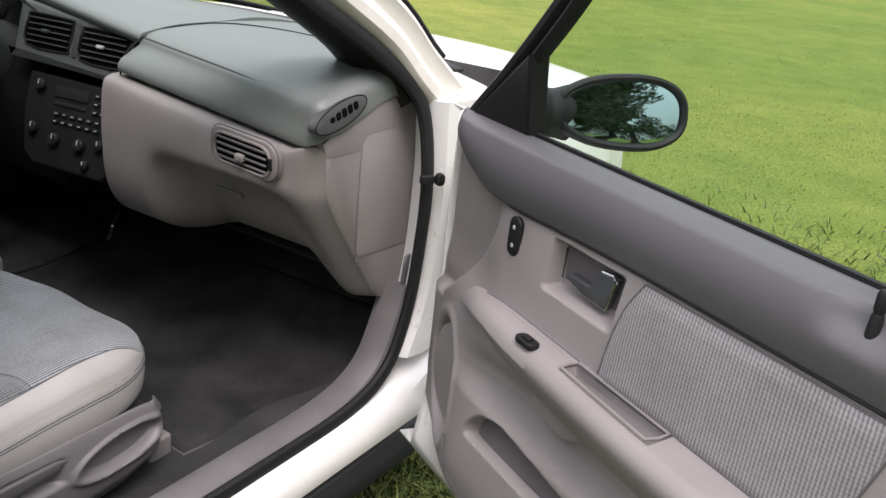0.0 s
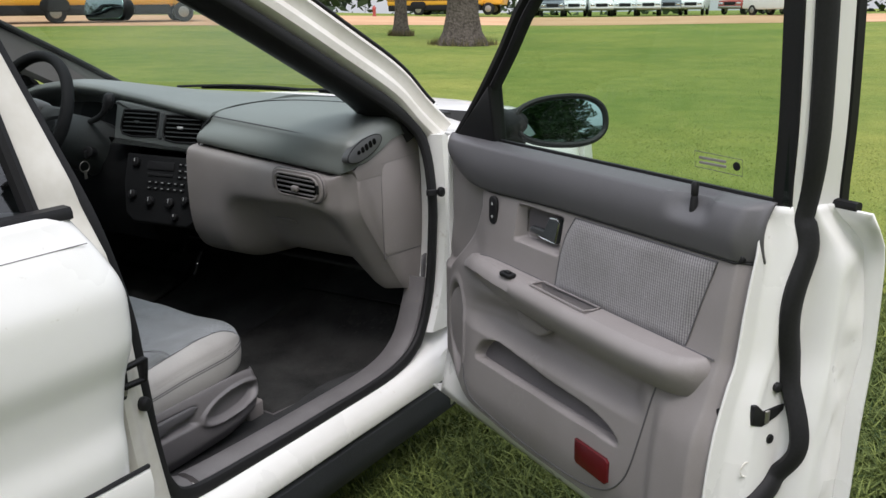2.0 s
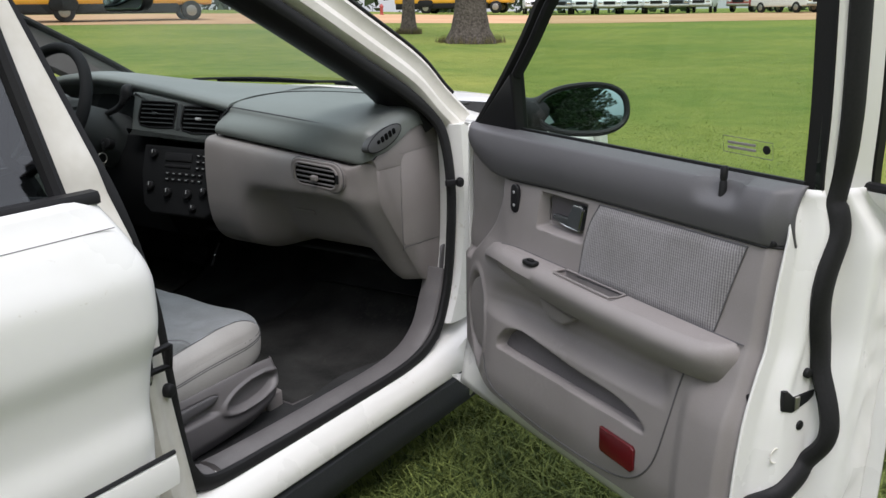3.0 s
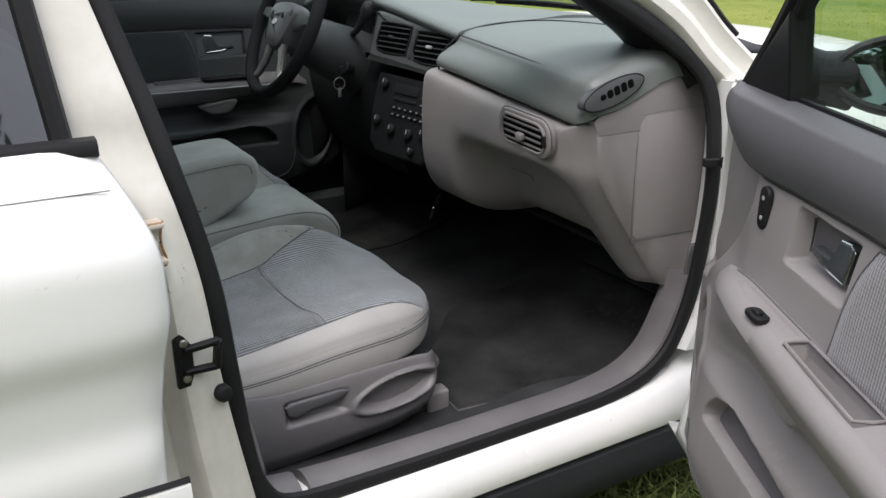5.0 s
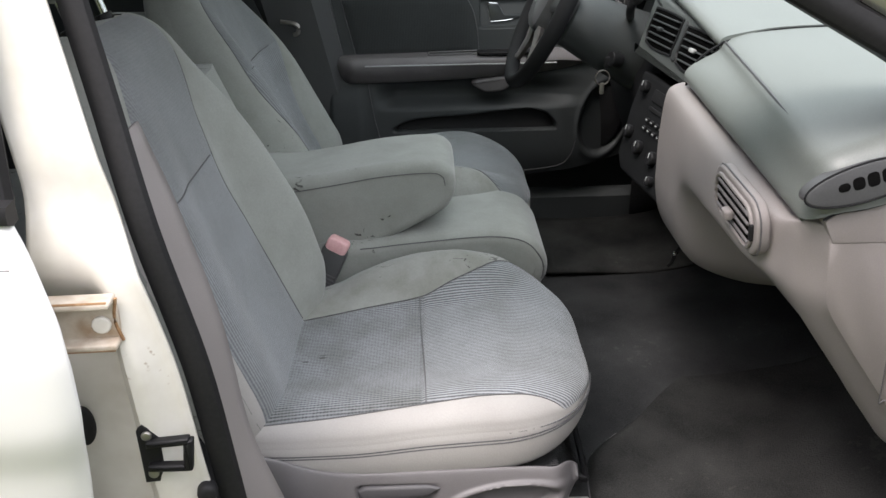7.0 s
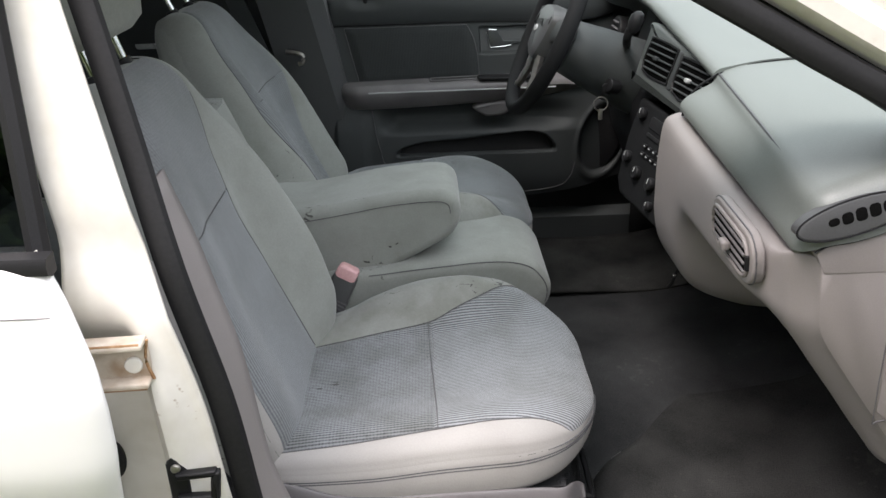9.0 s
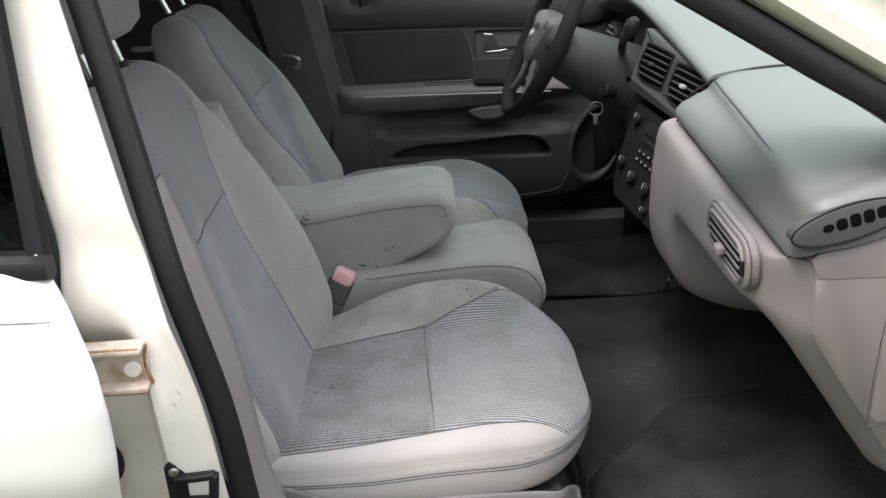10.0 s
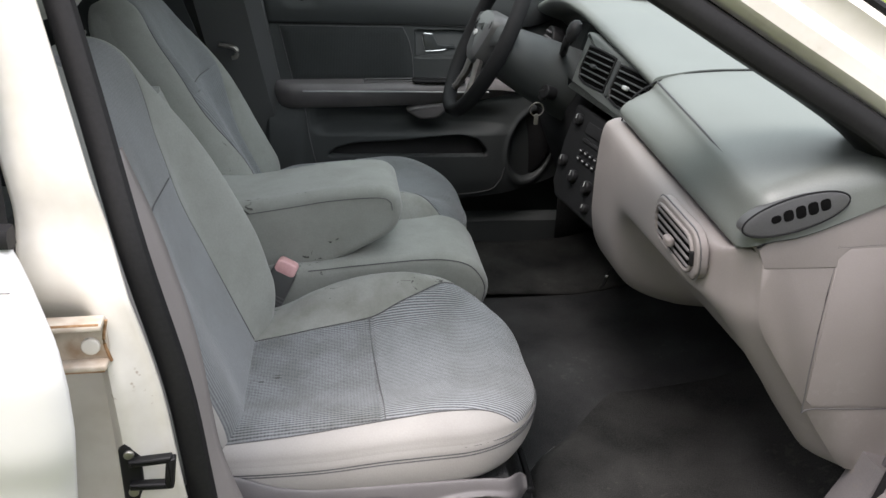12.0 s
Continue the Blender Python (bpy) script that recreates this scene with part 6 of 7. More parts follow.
for bx, by in spots:
    rb_ = put("radio_button", *LS(box(0.015, 0.008, -0.001, 0.005, lambda a, b, c: cf(a + bx, b + by, c), 0.0015, 0.002)), black, rp)
    put("button_mark", *LS(box(0.008, 0.0020, 0.004, 0.0056, lambda a, b, c: cf(a + bx, b + by, c), 0.0003, 0.0008)), dim, rb_)
for bx, by, r in ((-0.098, -0.040, 0.013), (-0.098, -0.135, 0.013), (-0.03, -0.150, 0.014), (0.045, -0.150, 0.014), (0.10, -0.140, 0.012), (0.07, -0.188, 0.010)):
    kb = put("control_knob", *LS(slab(oval(r, r, bx, by, 20), -0.001, 0.014, cf, 0.004)), black, rp)
    put("knob_mark", *LS(box(0.0025, r * 0.8, 0.0135, 0.0150, lambda a, b, c: cf(a + bx, b + by + r * 0.4, c), 0.0003, 0.0008)), dim, kb)

# driver's half: top, hooded cluster and lower panel
brow = line([0.60, 0.70, 0.88, 1.0, 1.17, 1.30, 1.45, 1.55, 1.60], [0.962, 0.976, 0.998, 1.012, 1.030, 1.034, 1.022, 0.998, 0.985])


def dtop(y):
    """The dash top overhangs the gauges and vents in a brow that climbs towards the driver."""
    xe, z = cowl_x(min(y, 1.59)) - 0.015, brow(y)
    return curve([(0.870, y, z - 0.045), (0.815, y, z - 0.026), (0.799, y, z - 0.011), (0.803, y, z + 0.001), (0.825, y, z + 0.008), (0.90, y, max(z + 0.008, 0.990)), (1.02, y, 0.45 * z + 0.556), (1.14, y, 0.998), (xe, y, 0.978)], 4).tolist() + [(xe + 0.02, y, 0.90), (0.95, y, 0.88)]
put("driver_dash_top", *LD(loft([dtop(y) for y in np.linspace(0.669, 1.60, 32)])), pad, dash, "grey green dash top with instrument hood", sharp=50)
put("instrument_cluster", *LD(slab(rrect(0.40, 0.15, 0.05, 0, 0), -0.03, 0.004, frame_at((0.875, 1.24, 0.935), (0, -1, 0), (0.35, 0, 0.94)), 0.004)), rubber, dash, "black instrument cluster")
for k in (-1, 1):
    put("gauge", *LD(slab(oval(0.052, 0.052, 0.062 * k, 0, 28), 0.003, 0.006, frame_at((0.875, 1.24, 0.935), (0, -1, 0), (0.35, 0, 0.94)), 0.001)), padlow, dash)
# Lower dash here is near black: footwell shade put into its colour.
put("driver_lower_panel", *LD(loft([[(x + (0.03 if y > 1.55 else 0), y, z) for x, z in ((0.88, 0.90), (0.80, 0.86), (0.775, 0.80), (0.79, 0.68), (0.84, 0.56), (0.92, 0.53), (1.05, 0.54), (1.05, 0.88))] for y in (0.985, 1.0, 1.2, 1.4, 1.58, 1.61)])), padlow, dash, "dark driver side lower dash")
ve = frame_at((0.815, 1.50, 0.90), (0, -1, 0), (0.2, 0, 0.98))
dv = put("driver_vent", *LD(slab(oval(0.048, 0.040, n=28), -0.03, 0.006, ve, 0.004)), black, dash)
for k in range(4):
    put("louvre", *LD(box(0.075 - 0.02 * abs(k - 1.5), 0.005, 0.004, 0.012, lambda a, b, c, k=k: ve(a, b - 0.023 + 0.0155 * k, c), 0.002, 0.002)), greydark, dv)
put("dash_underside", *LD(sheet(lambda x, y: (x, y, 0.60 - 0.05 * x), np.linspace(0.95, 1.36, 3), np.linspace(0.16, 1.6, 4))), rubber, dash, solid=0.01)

# steering wheel, column, stalk and keys
swl = thing("steering_wheel", "dark grey four-spoke steering wheel", "steering wheel", (0.577, 1.205, 0.961))
W0 = A([0.577, 1.205, 0.961])
wn_ = A([-0.905, 0.0, 0.425])
wf_ = frame_at((0, 0, 0), (0, -1, 0), (0.425, 0, 0.905))
put("rim", *tube([wf_(0.188 * math.cos(a), 0.188 * math.sin(a), -0.012) for a in np.linspace(0, 2 * math.pi, 65)[:-1]], 0.0155, 12, True, tuple(wn_), 1.15), padlow, swl, "dark grey leather rim")
hubo = curve([(-0.080, 0.045), (0.0, 0.062), (0.080, 0.045), (0.070, -0.02), (0.045, -0.062), (0.0, -0.070), (-0.045, -0.062), (-0.070, -0.02)], 5, True)
put("hub_pad", *loft([[wf_(x, y, h) for x, y in inset(hubo, i)] for i, h in ((0.012, -0.06), (0.0, -0.035), (0.0, -0.01), (0.006, 0.006), (0.022, 0.014), (0.045, 0.017))]), ventgrey, swl, "grey airbag hub")
put("hub_emblem", *slab(oval(0.016, 0.008), 0.0165, 0.0195, lambda a, b, c: wf_(a, b - 0.002, c), 0.001), dim, swl)
for sx in (-1, 1):
    put("spoke", *loft([[wf_(sx * x, y + h * 0.5 * dy, d + dz) for dy, dz in ((-1, 0.0), (-0.6, 0.007), (0.6, 0.007), (1, 0.0), (0.6, -0.010), (-0.6, -0.010))] for x, y, h, d in ((0.060, 0.015, 0.060, -0.008), (0.10, 0.020, 0.046, -0.014), (0.15, 0.024, 0.034, -0.014), (0.186, 0.026, 0.030, -0.012))]), ddoor, swl)
    put("lower_spoke", *loft([[wf_(sx * (x + h * 0.5 * dy), y, d + dz) for dy, dz in ((-1, 0.0), (-0.6, 0.006), (0.6, 0.006), (1, 0.0), (0.6, -0.010), (-0.6, -0.010))] for x, y, h, d in ((0.040, -0.05, 0.050, -0.008), (0.058, -0.10, 0.030, -0.016), (0.078, -0.14, 0.024, -0.016), (0.095, -0.160, 0.026, -0.013))]), steel, swl, "grey lower spoke")
    put("horn_button", *slab(rrect(0.030, 0.020, 0.006, sx * 0.058, 0.030), 0.004, 0.010, wf_, 0.002), padlow, swl)
col = thing("steering_column", "dark steering column shroud with gear lever", "steering column", (0.72, 1.205, 0.87))
L0 = A([0.72, 1.205, 0.87])
put("shroud", *loft([[A(W0) + wf_(r * math.cos(a) * 1.1, r * math.sin(a) * q - 0.012, -h) - L0 for a in np.linspace(0, 2 * math.pi, 25)[:-1]] for h, r, q in ((0.055, 0.050, 1), (0.065, 0.062, 1), (0.14, 0.070, 1.05), (0.24, 0.078, 1.1), (0.30, 0.08, 1.1))]), ddoor, col, "grey column shroud")
put("gear_lever", *tube([A(p) - L0 for p in curve([(0.76, 1.15, 0.93), (0.745, 1.09, 0.945), (0.735, 1.045, 0.965), (0.738, 1.036, 0.985)], 5)], 0.009, 10), black, col)
put("lever_knob", *loft([[A((0.742 + 0.25 * h + r * math.cos(a), 1.034 + 1.2 * r * math.sin(a), 0.975 + h)) - L0 for a in np.linspace(0, 2 * math.pi, 17)[:-1]] for h, r in ((0, 0.008), (0.008, 0.013), (0.026, 0.016), (0.040, 0.013), (0.046, 0.006))]), black, col)
put("indicator_stalk", *tube([A(p) - L0 for p in ((0.72, 1.28, 0.93), (0.69, 1.38, 0.945), (0.685, 1.42, 0.95))], 0.007, 8), black, col)
put("ignition_lock", *slab(oval(0.016, 0.016), -0.02, 0.010, lambda a, b, c: A(frame_at((0.722, 1.118, 0.845), (0.2, -0.4, 0.1), (0.3, 0.1, 1))(a, b, c)) - L0, 0.003), black, col)
ky = thing("car_keys", "key with a steel ring in the ignition", "keys", (0.70, 1.12, 0.80))
put("key_ring", *tube([A((0.700 + 0.016 * math.cos(a), 1.118, -0.018 + 0.822 + 0.016 * math.sin(a))) - A((0.70, 1.12, 0.80)) for a in np.linspace(0, 2 * math.pi, 21)[:-1]], 0.0016, 6, True, (0, 1, 0)), steel, ky)
put("key_head", *box(0.020, 0.026, -0.003, 0.003, lambda a, b, c: A((0.712 + a, 1.118 + c, 0.838 + b)) - A((0.70, 1.12, 0.80)), 0.002, 0.007), black, ky)
put("key_tag", *box(0.010, 0.026, -0.001, 0.001, lambda a, b, c: A((0.700 + a, 1.117 + c, 0.780 + b)) - A((0.70, 1.12, 0.80)), 0.0005, 0.003), steel, ky)
# hook below the dash, pedals and mirror
hk = thing("release_hook", "small black hook with metal tip below the dash", "hook", (0.80, 0.78, 0.53))
put("hook_arm", *tube(curve([(0.02, 0, 0.03), (0.0, 0, 0.0), (-0.006, 0, -0.02), (-0.012, 0.004, -0.032)], 4), 0.004, 8), black, hk)
put("hook_tip", *slab(oval(0.005, 0.005, n=10), 0, 0.006, frame_at((-0.004, -0.004, 0.0), (1, 0, 0), (0, 0, 1)), 0.002), chrome, hk)
pdl = thing("brake_pedal", "black rubber brake pedal", "pedal", (1.08, 1.2, 0.40))
put("pedal_pad", *box(0.11, 0.06, -0.008, 0.008, frame_at((0, 0, 0), (0, -1, 0), (0.4, 0, 0.9)), 0.003), rubber, pdl)
put("pedal_arm", *tube([(0.01, 0, 0), (0.08, 0, 0.15), (0.09, 0, 0.28)], 0.008, 8), black, pdl)
rv = thing("rear_view_mirror", "black interior rear view mirror on the windshield", "mirror", (0.655, 0.87, 1.255))
rf_ = frame_at((0, 0, 0), (-0.20, -1, 0), (0.15, 0, 1))
put("housing", *loft([[rf_(x, y, h) for x, y in inset(rrect(0.235, 0.064, 0.028), i)] for i, h in ((0.018, -0.030), (0.004, -0.018), (0.0, 0.0), (0.003, 0.006))]), black, rv)
put("mirror_glass", *slab(inset(rrect(0.235, 0.064, 0.028), 0.004), 0.004, 0.0075, rf_, 0.001), mirrorglass, rv)
put("stem", *tube([rf_(0, 0.01, -0.02), A([0.06, 0, 0.045]), A([0.10, 0, 0.050])], 0.008, 8), black, rv)
# floor mat on the passenger's side
fm = thing("floor_mat", "dark worn passenger floor mat on the carpet", "floor mat", (0.78, 0.5, 0.28))
def mat_pt(u, v):
    y = 0.272 - 0.06 * u + (0.463 + 0.03 * u) * v
    x0 = line([0.2, 0.45, 0.50, 0.57, 0.67, 0.735], [0.560, 0.578, 0.606, 0.676, 0.753, 0.826])(y)
    x = x0 + (1.16 - x0) * u
    return A((x, y, floor_z(x) + 0.016 + 0.004 * math.sin(11 * x + 6 * y) - 0.008 * (1 - min(ramp01(0, .06, u), ramp01(0, .06, 1 - u), ramp01(0, .06, v), ramp01(0, .06, 1 - v))))) - A((0.78, 0.5, 0.28))
put("mat_face", *sheet(mat_pt, np.linspace(0, 1, 30), np.linspace(0, 1, 30)), matting, fm, solid=0.006)
put("mat_binding", *tube([mat_pt(u, 1) for u in np.linspace(0, 1, 12)] + [mat_pt(1, v) for v in np.linspace(1, 0, 12)[1:]] + [mat_pt(u, 0) for u in np.linspace(1, 0, 12)[1:]] + [mat_pt(0, v) for v in np.linspace(0, 1, 12)[1:-1]], 0.0032, 6, True), recessgrey, fm)

dm = thing("driver_floor_mat", "dark driver floor mat on the carpet", "floor mat", (0.78, 1.35, 0.28))
def dmat_pt(u, v):
    x, y = 0.60 + 0.50 * u, 1.19 + 0.36 * v
    return A((x, y, floor_z(x) + 0.020 + 0.003 * math.sin(13 * x + 5 * y))) - A((0.78, 1.35, 0.28))
put("mat_face", *sheet(dmat_pt, np.linspace(0, 1, 14), np.linspace(0, 1, 12)), matting, dm, solid=0.008)

# ---- lawn, trees and vehicles beyond ----
def foliage(name, dark, light):
    m, n, l, b = material(name, 0.75, spec=0.25)
    g = n.new("ShaderNodeNewGeometry")
    r = n.new("ShaderNodeValToRGB")
    r.color_ramp.elements[0].color, r.color_ramp.elements[1].color = (*dark, 1), (*light, 1)
    l.new(g.outputs["Random Per Island"], r.inputs[0])
    l.new(r.outputs[0], b.inputs["Base Color"])
    b.inputs["Subsurface Weight"].default_value = 0.0
    return m


blade = foliage("grass_blade", (0.130, 0.190, 0.038), (0.290, 0.318, 0.086))
# Darker blades for beside the car: shade of car and door is in them.
deep = foliage("shaded_grass_blade", (0.018, 0.038, 0.008), (0.185, 0.225, 0.058))
leaf = foliage("leaf", (0.020, 0.045, 0.014), (0.075, 0.120, 0.035))
needle = foliage("far_leaf", (0.018, 0.032, 0.016), (0.060, 0.085, 0.035))
bark = coat("bark", (0.040, 0.034, 0.028), (0.135, 0.118, 0.100), 0.95, spec=0.1, big=2.0, fine=14, bump=1.0, deep=0.05, mottle=0.3)
dirt = coat("red_dirt", (0.40, 0.235, 0.130), (0.56, 0.36, 0.22), 0.95, spec=0.1, big=0.25, fine=8, bump=0.6, deep=0.03, mottle=0.6)
straw = foliage("pine_straw", (0.050, 0.060, 0.018), (0.170, 0.130, 0.060))
rng = np.random.default_rng(7)


def blades(name, label, xs, ys, count, tall, wide, mat, keep=lambda x, y: True, lean=0.5, gather=False):
    """Grass as one mesh of bent pointed blades."""
    v, f = [], []
    px, py = (rng.normal(*xs, count), rng.normal(*ys, count)) if gather else (rng.uniform(*xs, count), rng.uniform(*ys, count))
    for x, y in zip(px, py):
        if not keep(x, y):
            continue
        a, h = rng.uniform(0, 2 * math.pi), tall * rng.uniform(0.5, 1.25)
        w, b = wide * rng.uniform(0.6, 1.3), rng.uniform(0, 2 * math.pi)
        dx, dy, k = math.cos(a) * w, math.sin(a) * w, h * lean * rng.uniform(0.3, 1.6)
        z, i = lawn_height(x, y) - 0.003, len(v)
        bx, by = math.cos(b) * k, math.sin(b) * k
        v += [(x - dx, y - dy, z), (x + dx, y + dy, z), (x + dx * 0.6 + bx * 0.4, y + dy * 0.6 + by * 0.4, z + h * 0.6), (x - dx * 0.6 + bx * 0.4, y - dy * 0.6 + by * 0.4, z + h * 0.6), (x + bx, y + by, z + h * 0.9)]
        f += [(i, i + 1, i + 2, i + 3), (i + 3, i + 2, i + 4)]
    me = bpy.data.meshes.new(name)
    me.from_pydata(v, [], f)
    me.materials.append(mat)
    return tagged(new(name, me), label, "grass", kind="stuff")


patch = lambda x, y: noise.noise(Vector((x * 1.3, y * 1.3, 0))) + 0.5 * noise.noise(Vector((x * 5, y * 5, 3))) > -0.35
# Gathered round the open door, in the shade-darkened blades.
blades("near_grass", "short mown grass beside the car, coloured for its shade", (0.85, 1.0), (-0.75, 0.9), 190000, 0.060, 0.0042, deep, lambda x, y: noise.noise(Vector((x * 3, y * 3, 1))) > -0.75 and not (-2.6 < x < 2.2 and 0.15 < y < 1.6), 1.0, True)
blades("mid_grass", "short mown grass ahead of the open door", (1.6, 8.0), (-3.5, 3.0), 55000, 0.014, 0.0036, blade, lambda x, y: patch(x, y) and not (x < 2.4 and 0 < y < 1.8), 2.4)
blades("far_grass", "uneven mown grass of the lawn", (6.0, 20.0), (-5.0, 9.0), 50000, 0.012, 0.006, blade, patch, 2.6)


def around(az, d):
    return (-0.8 + d * math.cos(radians(az)), -1.09 + d * math.sin(radians(az)))


def leaf_cloud(centres, n, size, mat_spread):
    """Small leaves scattered through round clumps."""
    v, f = [], []
    for (cx, cy, cz, r) in centres:
        for _ in range(n):
            d = rng.normal(size=3)
            d = d / np.linalg.norm(d) * r * rng.uniform(0.35, 1.0) ** 0.6
            p = A([cx, cy, cz]) + d * A([1, 1, mat_spread])
            a, b = rng.normal(size=3), rng.normal(size=3)
            a, b = a / np.linalg.norm(a) * size * rng.uniform(0.5, 1.2), b / np.linalg.norm(b) * size * rng.uniform(0.3, 0.7)
            i = len(v)
            v += [tuple(p - a), tuple(p + b), tuple(p + a), tuple(p - b)]
            f.append((i, i + 1, i + 2, i + 3))
    return v, f


def tree(az, d, radius, height, crown_n=26, low=0.45, leaf_size=0.22):
    x, y = around(az, d)
    z0 = lawn_height(x, y)
    t = thing("tree", "tall tree with a flared rough trunk on the lawn", "tree", (x, y, z0), "lawn trees")
    rings = []
    for h in (-0.1, 0.0, 0.15, 0.4, 0.9, 2.0, 4.0, 7.0, height * 0.75):
        r = radius * (1 + 0.75 * math.exp(-max(h, 0) / 0.35)) * (1 - 0.07 * h)
        rings.append([(max(r, 0.05) * (1 + 0.10 * math.sin(5 * a + h) * math.exp(-max(h, 0) / 0.8) + 0.04 * math.sin(11 * a + 2 * h)) * math.cos(a) + 0.03 * h * math.sin(h), max(r, 0.05) * math.sin(a) * (1 + 0.06 * math.sin(7 * a)), h) for a in np.linspace(0, 2 * math.pi, 33)[:-1]])
    put("trunk", *loft(rings), bark, t, "rough grey brown trunk")
    cents = []
    for k in range(crown_n):
        a, h = rng.uniform(0, 2 * math.pi), height * rng.uniform(low, 1.0)
        r = height * 0.30 * (1.15 - h / height) * rng.uniform(0.3, 1.0) + 0.4
        cents.append((r * math.cos(a), r * math.sin(a), h, rng.uniform(0.7, 1.5)))
        if k % 3 == 0:
            put("limb", *tube([(0, 0, h * 0.75), (0.5 * r * math.cos(a), 0.5 * r * math.sin(a), h * 0.9), (r * math.cos(a), r * math.sin(a), h)], 0.07, 6), bark, t)
    v, f = leaf_cloud(cents, 60, leaf_size, 0.7)
    me = bpy.data.meshes.new("crown")
    me.from_pydata(v, [], f)
    me.materials.append(leaf)
    new("crown", me).parent = t
    # straw and weeds at the foot
    v, f = [], []
    for _ in range(900):
        a, r = rng.uniform(0, 2 * math.pi), radius * rng.uniform(1.1, 2.2)
        px, py, h = r * math.cos(a), r * math.sin(a), rng.uniform(0.05, 0.34) * (1.2 - 0.4 * r / radius / 2)
        b, i = rng.uniform(0, 6.28), len(v)
        v += [(px - 0.012, py, 0), (px + 0.012, py, 0), (px + 0.15 * h * math.cos(b), py + 0.3 * h * math.sin(b), h)]
        f.append((i, i + 1, i + 2))
    me = bpy.data.meshes.new("root_weeds")
    me.from_pydata(v, [], f)
    me.materials.append(straw)
    w = new("root_weeds", me)
    w.parent = t
    return t


tree(31.25, 25.5, 0.48, 15)
tree(35.35, 31, 0.22, 14)
# beyond the rear, seen in the door mirror
for az, d, r, h in ((196, 26, 0.4, 15), (204, 30, 0.5, 17), (213, 24, 0.35, 13), (222, 34, 0.5, 18), (185, 36, 0.5, 16), (172, 30, 0.4, 15), (150, 32, 0.4, 15)):
    tree(az, d, r, h, 30)
for az, d, r, h in ((232, 20, 0.4, 14), (238, 17, 0.35, 13), (244, 21, 0.45, 15), (250, 17, 0.4, 14), (256, 20, 0.4, 15), (263, 17, 0.35, 13), (226, 18, 0.4, 13)):
    tree(az, d, r, h, 96, 0.18, 0.32)

# dirt road, laid a little above the lawn
def road_pt(u, v):
    x, y = around(-20 + 95 * u, 47 - 9 * ramp01(0.5, 0.75, u) + 2.2 * math.sin(9 * u) + (19 + 1.5 * math.sin(5 * u)) * v)
    return (x, y, lawn_height(x, y) + 0.012 + 0.02 * math.sin(math.pi * v))


tagged(put("road", *sheet(road_pt, np.linspace(0, 1, 60), np.linspace(0, 1, 7)), dirt), "orange red dirt road across the lawn", "road", kind="structure")

# far woods all round
v, f = [], []
for k in range(420):
    az = rng.uniform(0, 360)
    d = rng.uniform(84, 122)
    x, y = around(az, d)
    h = rng.uniform(8, 17)
    lot = leaf_cloud([(x + rng.normal() * 1.5, y + rng.normal() * 1.5, lawn_height(x, y) + h * q, 2.6 * (1.2 - 0.6 * q)) for q in (0.08, 0.3, 0.5, 0.7, 0.9)], 22, 0.85, 1.0)
    i = len(v)
    v += lot[0]
    f += [tuple(q + i for q in p) for p in lot[1]]
me = bpy.data.meshes.new("far_woods")
me.from_pydata(v, [], f)
me.materials.append(needle)
tagged(new("far_woods", me), "dark green far woods behind the road", "woods", kind="stuff")

carwhite = coat("fleet_white", (0.72, 0.73, 0.74), (0.80, 0.81, 0.82), 0.35, big=2, fine=20, bump=0)
carblue = coat("fleet_grey", (0.10, 0.12, 0.15), (0.16, 0.18, 0.21), 0.35, big=2, fine=20, bump=0)
carred = coat("fleet_red", (0.30, 0.05, 0.04), (0.40, 0.07, 0.06), 0.4, big=2, fine=20, bump=0)
yellow = coat("bus_yellow", (0.72, 0.36, 0.03), (0.80, 0.42, 0.05), 0.4, big=1, fine=20, bump=0)
darkglass = coat("vehicle_glass", (0.015, 0.018, 0.022), (0.03, 0.035, 0.04), 0.08, big=1, fine=10, bump=0)


def wheels_on(t, xs, half, r, width=0.22):
    for x in xs:
        for s in (-1, 1):
            to = frame_at((x, s * half, r), (1, 0, 0), (0, 0, 1))
            w = put("wheel", *slab(oval(r, r, n=24), -width / 2, width / 2, to, 0.04), rubber, t)
            put("rim", *slab(oval(r * 0.55, r * 0.55, n=16), -width / 2 - 0.01, width / 2 + 0.01, to, 0.02), steel, w)


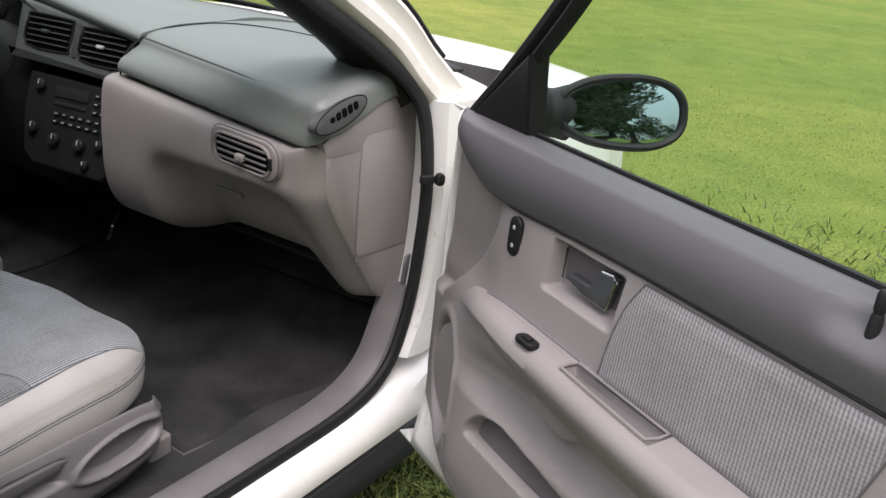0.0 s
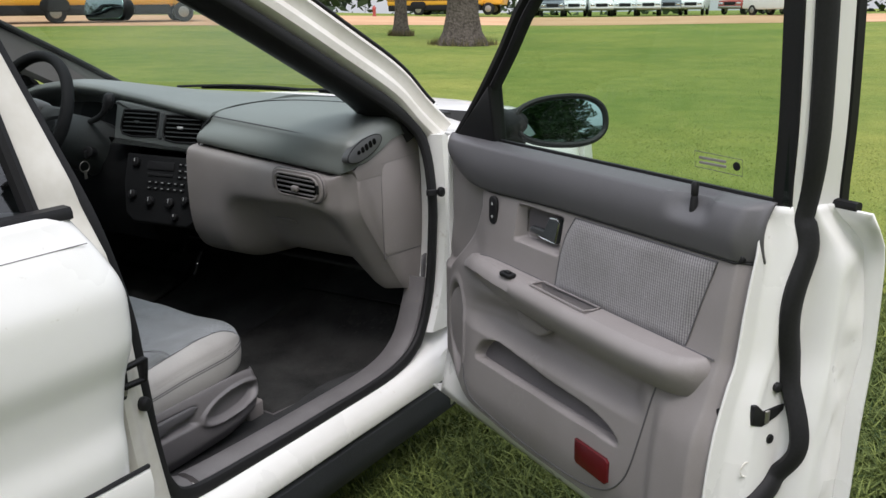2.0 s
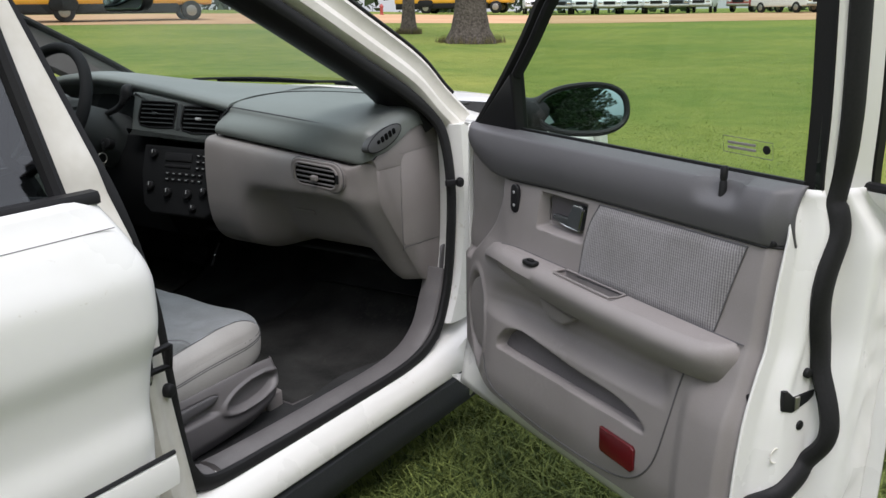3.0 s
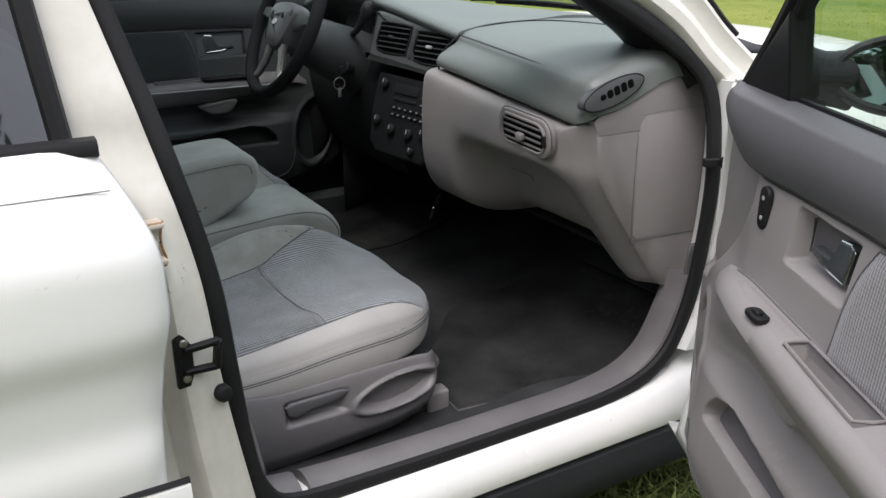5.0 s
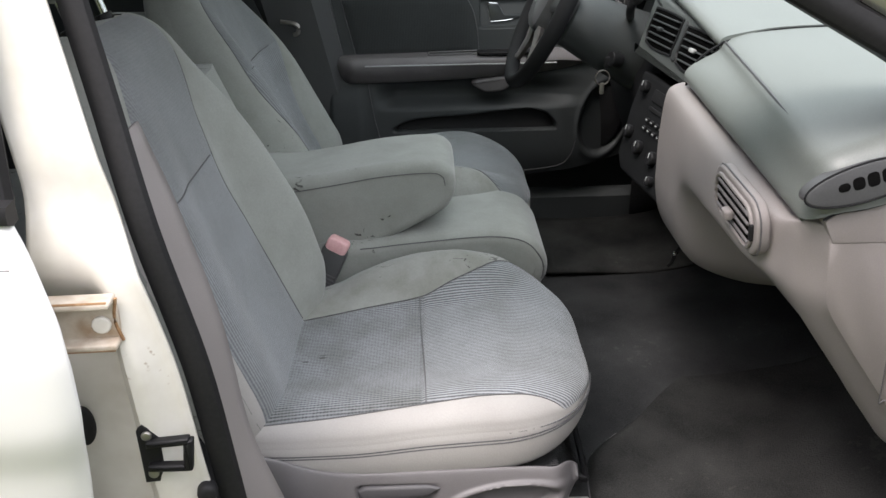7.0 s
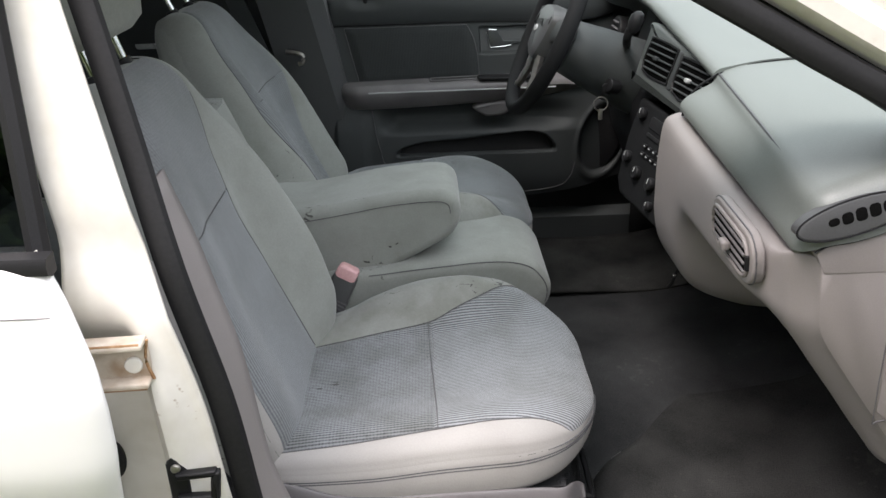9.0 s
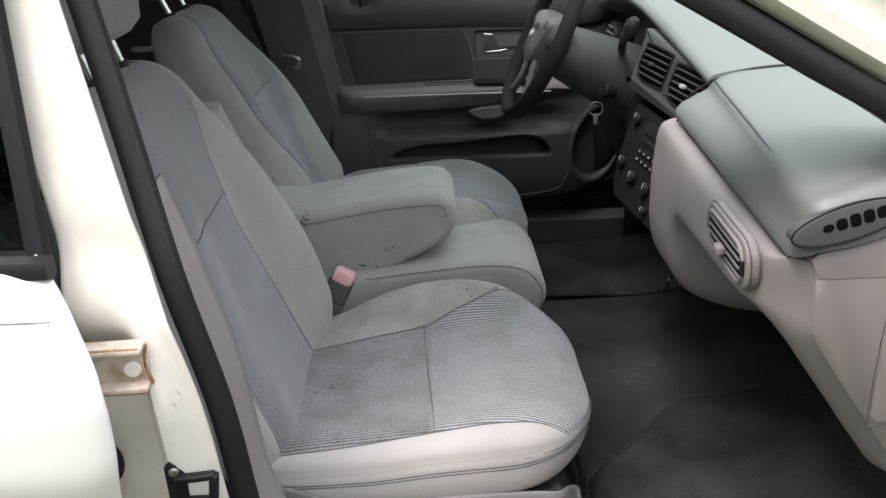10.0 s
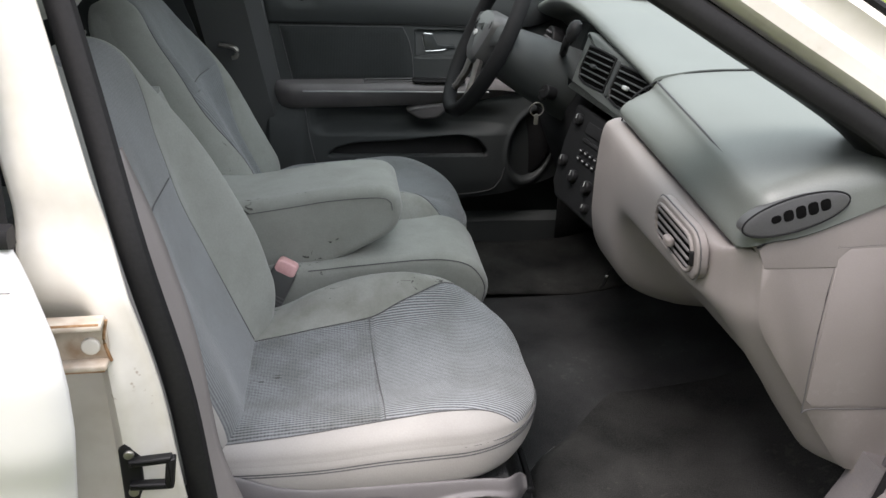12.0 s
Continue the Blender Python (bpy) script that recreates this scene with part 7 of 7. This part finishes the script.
def pickup(az, d, turn, paint, name="pickup_truck", label="white pickup truck parked by the dirt road", high=1.0):
    x, y = around(az, d)
    t = thing(name, label, "truck", (x, y, lawn_height(x, y)), "parked vehicles")
    side = [(2.7, 0.45), (2.75, 0.75), (2.65, 1.02), (1.25, 1.14), (0.65, 1.72 * high), (-0.55, 1.76 * high), (-0.85, 1.20), (-2.65, 1.18), (-2.7, 0.5), (-1.5, 0.42), (1.5, 0.42)]
    put("body", *slab(side, -0.92, 0.92, lambda a, b, c: (a, c, b), 0.10), paint, t)
    put("windscreen", *slab([(-0.72, -0.26), (0.72, -0.26), (0.62, 0.26), (-0.62, 0.26)], -0.01, 0.02, frame_at((0.98, 0, 1.43 * high), (0, 1, 0), (-0.62, 0, 0.62)), 0.01), darkglass, t)
    for s in (-1, 1):
        put("side_window", *slab([(0.75, 1.2), (0.45, 1.62 * high), (-0.45, 1.65 * high), (-0.62, 1.22)], s * 0.92 - 0.012, s * 0.92 + 0.012, lambda a, b, c: (a, c, b), 0.004), darkglass, t)
        put("headlight", *box(0.34, 0.18, -0.02, 0.05, frame_at((2.70, s * 0.68, 0.82), (0, 1, 0), (0, 0, 1)), 0.02), chrome, t)
    put("grille", *box(0.90, 0.24, -0.02, 0.05, frame_at((2.71, 0, 0.82), (0, 1, 0), (0, 0, 1)), 0.02), black, t)
    put("bumper", *box(1.80, 0.18, -0.05, 0.10, frame_at((2.72, 0, 0.55), (0, 1, 0), (0, 0, 1)), 0.04), steel, t)
    wheels_on(t, (1.75, -1.65), 0.82, 0.38)
    t.rotation_euler = (0, 0, radians(turn))
    return t


for az, d, turn, paint in ((25.4, 70, 206, carblue), (23.9, 71, 202, carwhite), (22.3, 70, 205, carwhite), (20.7, 72, 200, carwhite), (19.2, 70, 198, carwhite), (17.9, 71, 196, carblue), (11.4, 66, 235, carwhite), (10.0, 70, 215, carwhite), (27.0, 72, 210, carwhite)):
    pickup(az, d, turn, paint, label="white pickup truck parked by the dirt road" if paint is carwhite else "grey pickup truck parked by the dirt road")
pickup(16.4, 71, 190, carwhite, "box_van", "tall white van parked by the dirt road", 1.25)
pickup(13.4, 72, 170, carred, "red_truck", "dull red truck parked among white vehicles", 1.15)


def bus(az, d, turn):
    x, y = around(az, d)
    t = thing("school_bus", "yellow school bus with dark windows parked on dirt", "bus", (x, y, lawn_height(x, y)), "parked vehicles")
    put("body", *slab(rrect(2.4, 2.1, 0.25, 0, 1.75), -4.2, 3.6, lambda a, b, c: (c, a, b), 0.15), yellow, t)
    put("engine_hood", *slab([(3.5, 0.75), (5.0, 0.75), (5.1, 1.25), (4.8, 1.62), (3.5, 1.70)], -0.95, 0.95, lambda a, b, c: (a, c, b), 0.12), yellow, t)
    for s in (-1, 1):
        for k in range(9):
            put("bus_window", *box(0.62, 0.55, -0.02, 0.02, frame_at((-3.75 + 0.78 * k, s * 1.205, 2.15), (1, 0, 0), (0, 0, 1)), 0.01), darkglass, t)
        for z in (1.15, 1.55):
            put("black_stripe", *box(7.6, 0.07, -0.015, 0.015, frame_at((-0.3, s * 1.205, z), (1, 0, 0), (0, 0, 1)), 0.005), black, t)
        put("arch", *box(1.25, 0.55, -0.02, 0.03, frame_at((-1.6, s * 1.19, 0.78), (1, 0, 0), (0, 0, 1)), 0.02, 0.25), black, t)
    put("bus_windscreen", *box(2.0, 0.75, -0.02, 0.02, frame_at((3.62, 0, 2.2), (0, 1, 0), (0, 0, 1)), 0.01), darkglass, t)
    put("skirt", *slab(rrect(2.3, 0.5, 0.1, 0, 0.6), -4.1, 3.4, lambda a, b, c: (c, a, b), 0.05), black, t)
    wheels_on(t, (4.0, -1.6), 1.02, 0.46, 0.3)
    t.rotation_euler = (0, 0, radians(turn))


bus(54.6, 44, -32)
bus(68.0, 46, -24)
bus(32.6, 68, -75)
hy = thing("fire_hydrant", "small red fire hydrant by the dirt road", "hydrant", (*around(37.1, 60), lawn_height(*around(37.1, 60))))
put("barrel", *loft([[(r * math.cos(a), r * math.sin(a), h) for a in np.linspace(0, 2 * math.pi, 17)[:-1]] for r, h in ((0.16, 0), (0.16, 0.06), (0.11, 0.08), (0.11, 0.5), (0.15, 0.52), (0.14, 0.6), (0.06, 0.68), (0.03, 0.74))]), carred, hy)
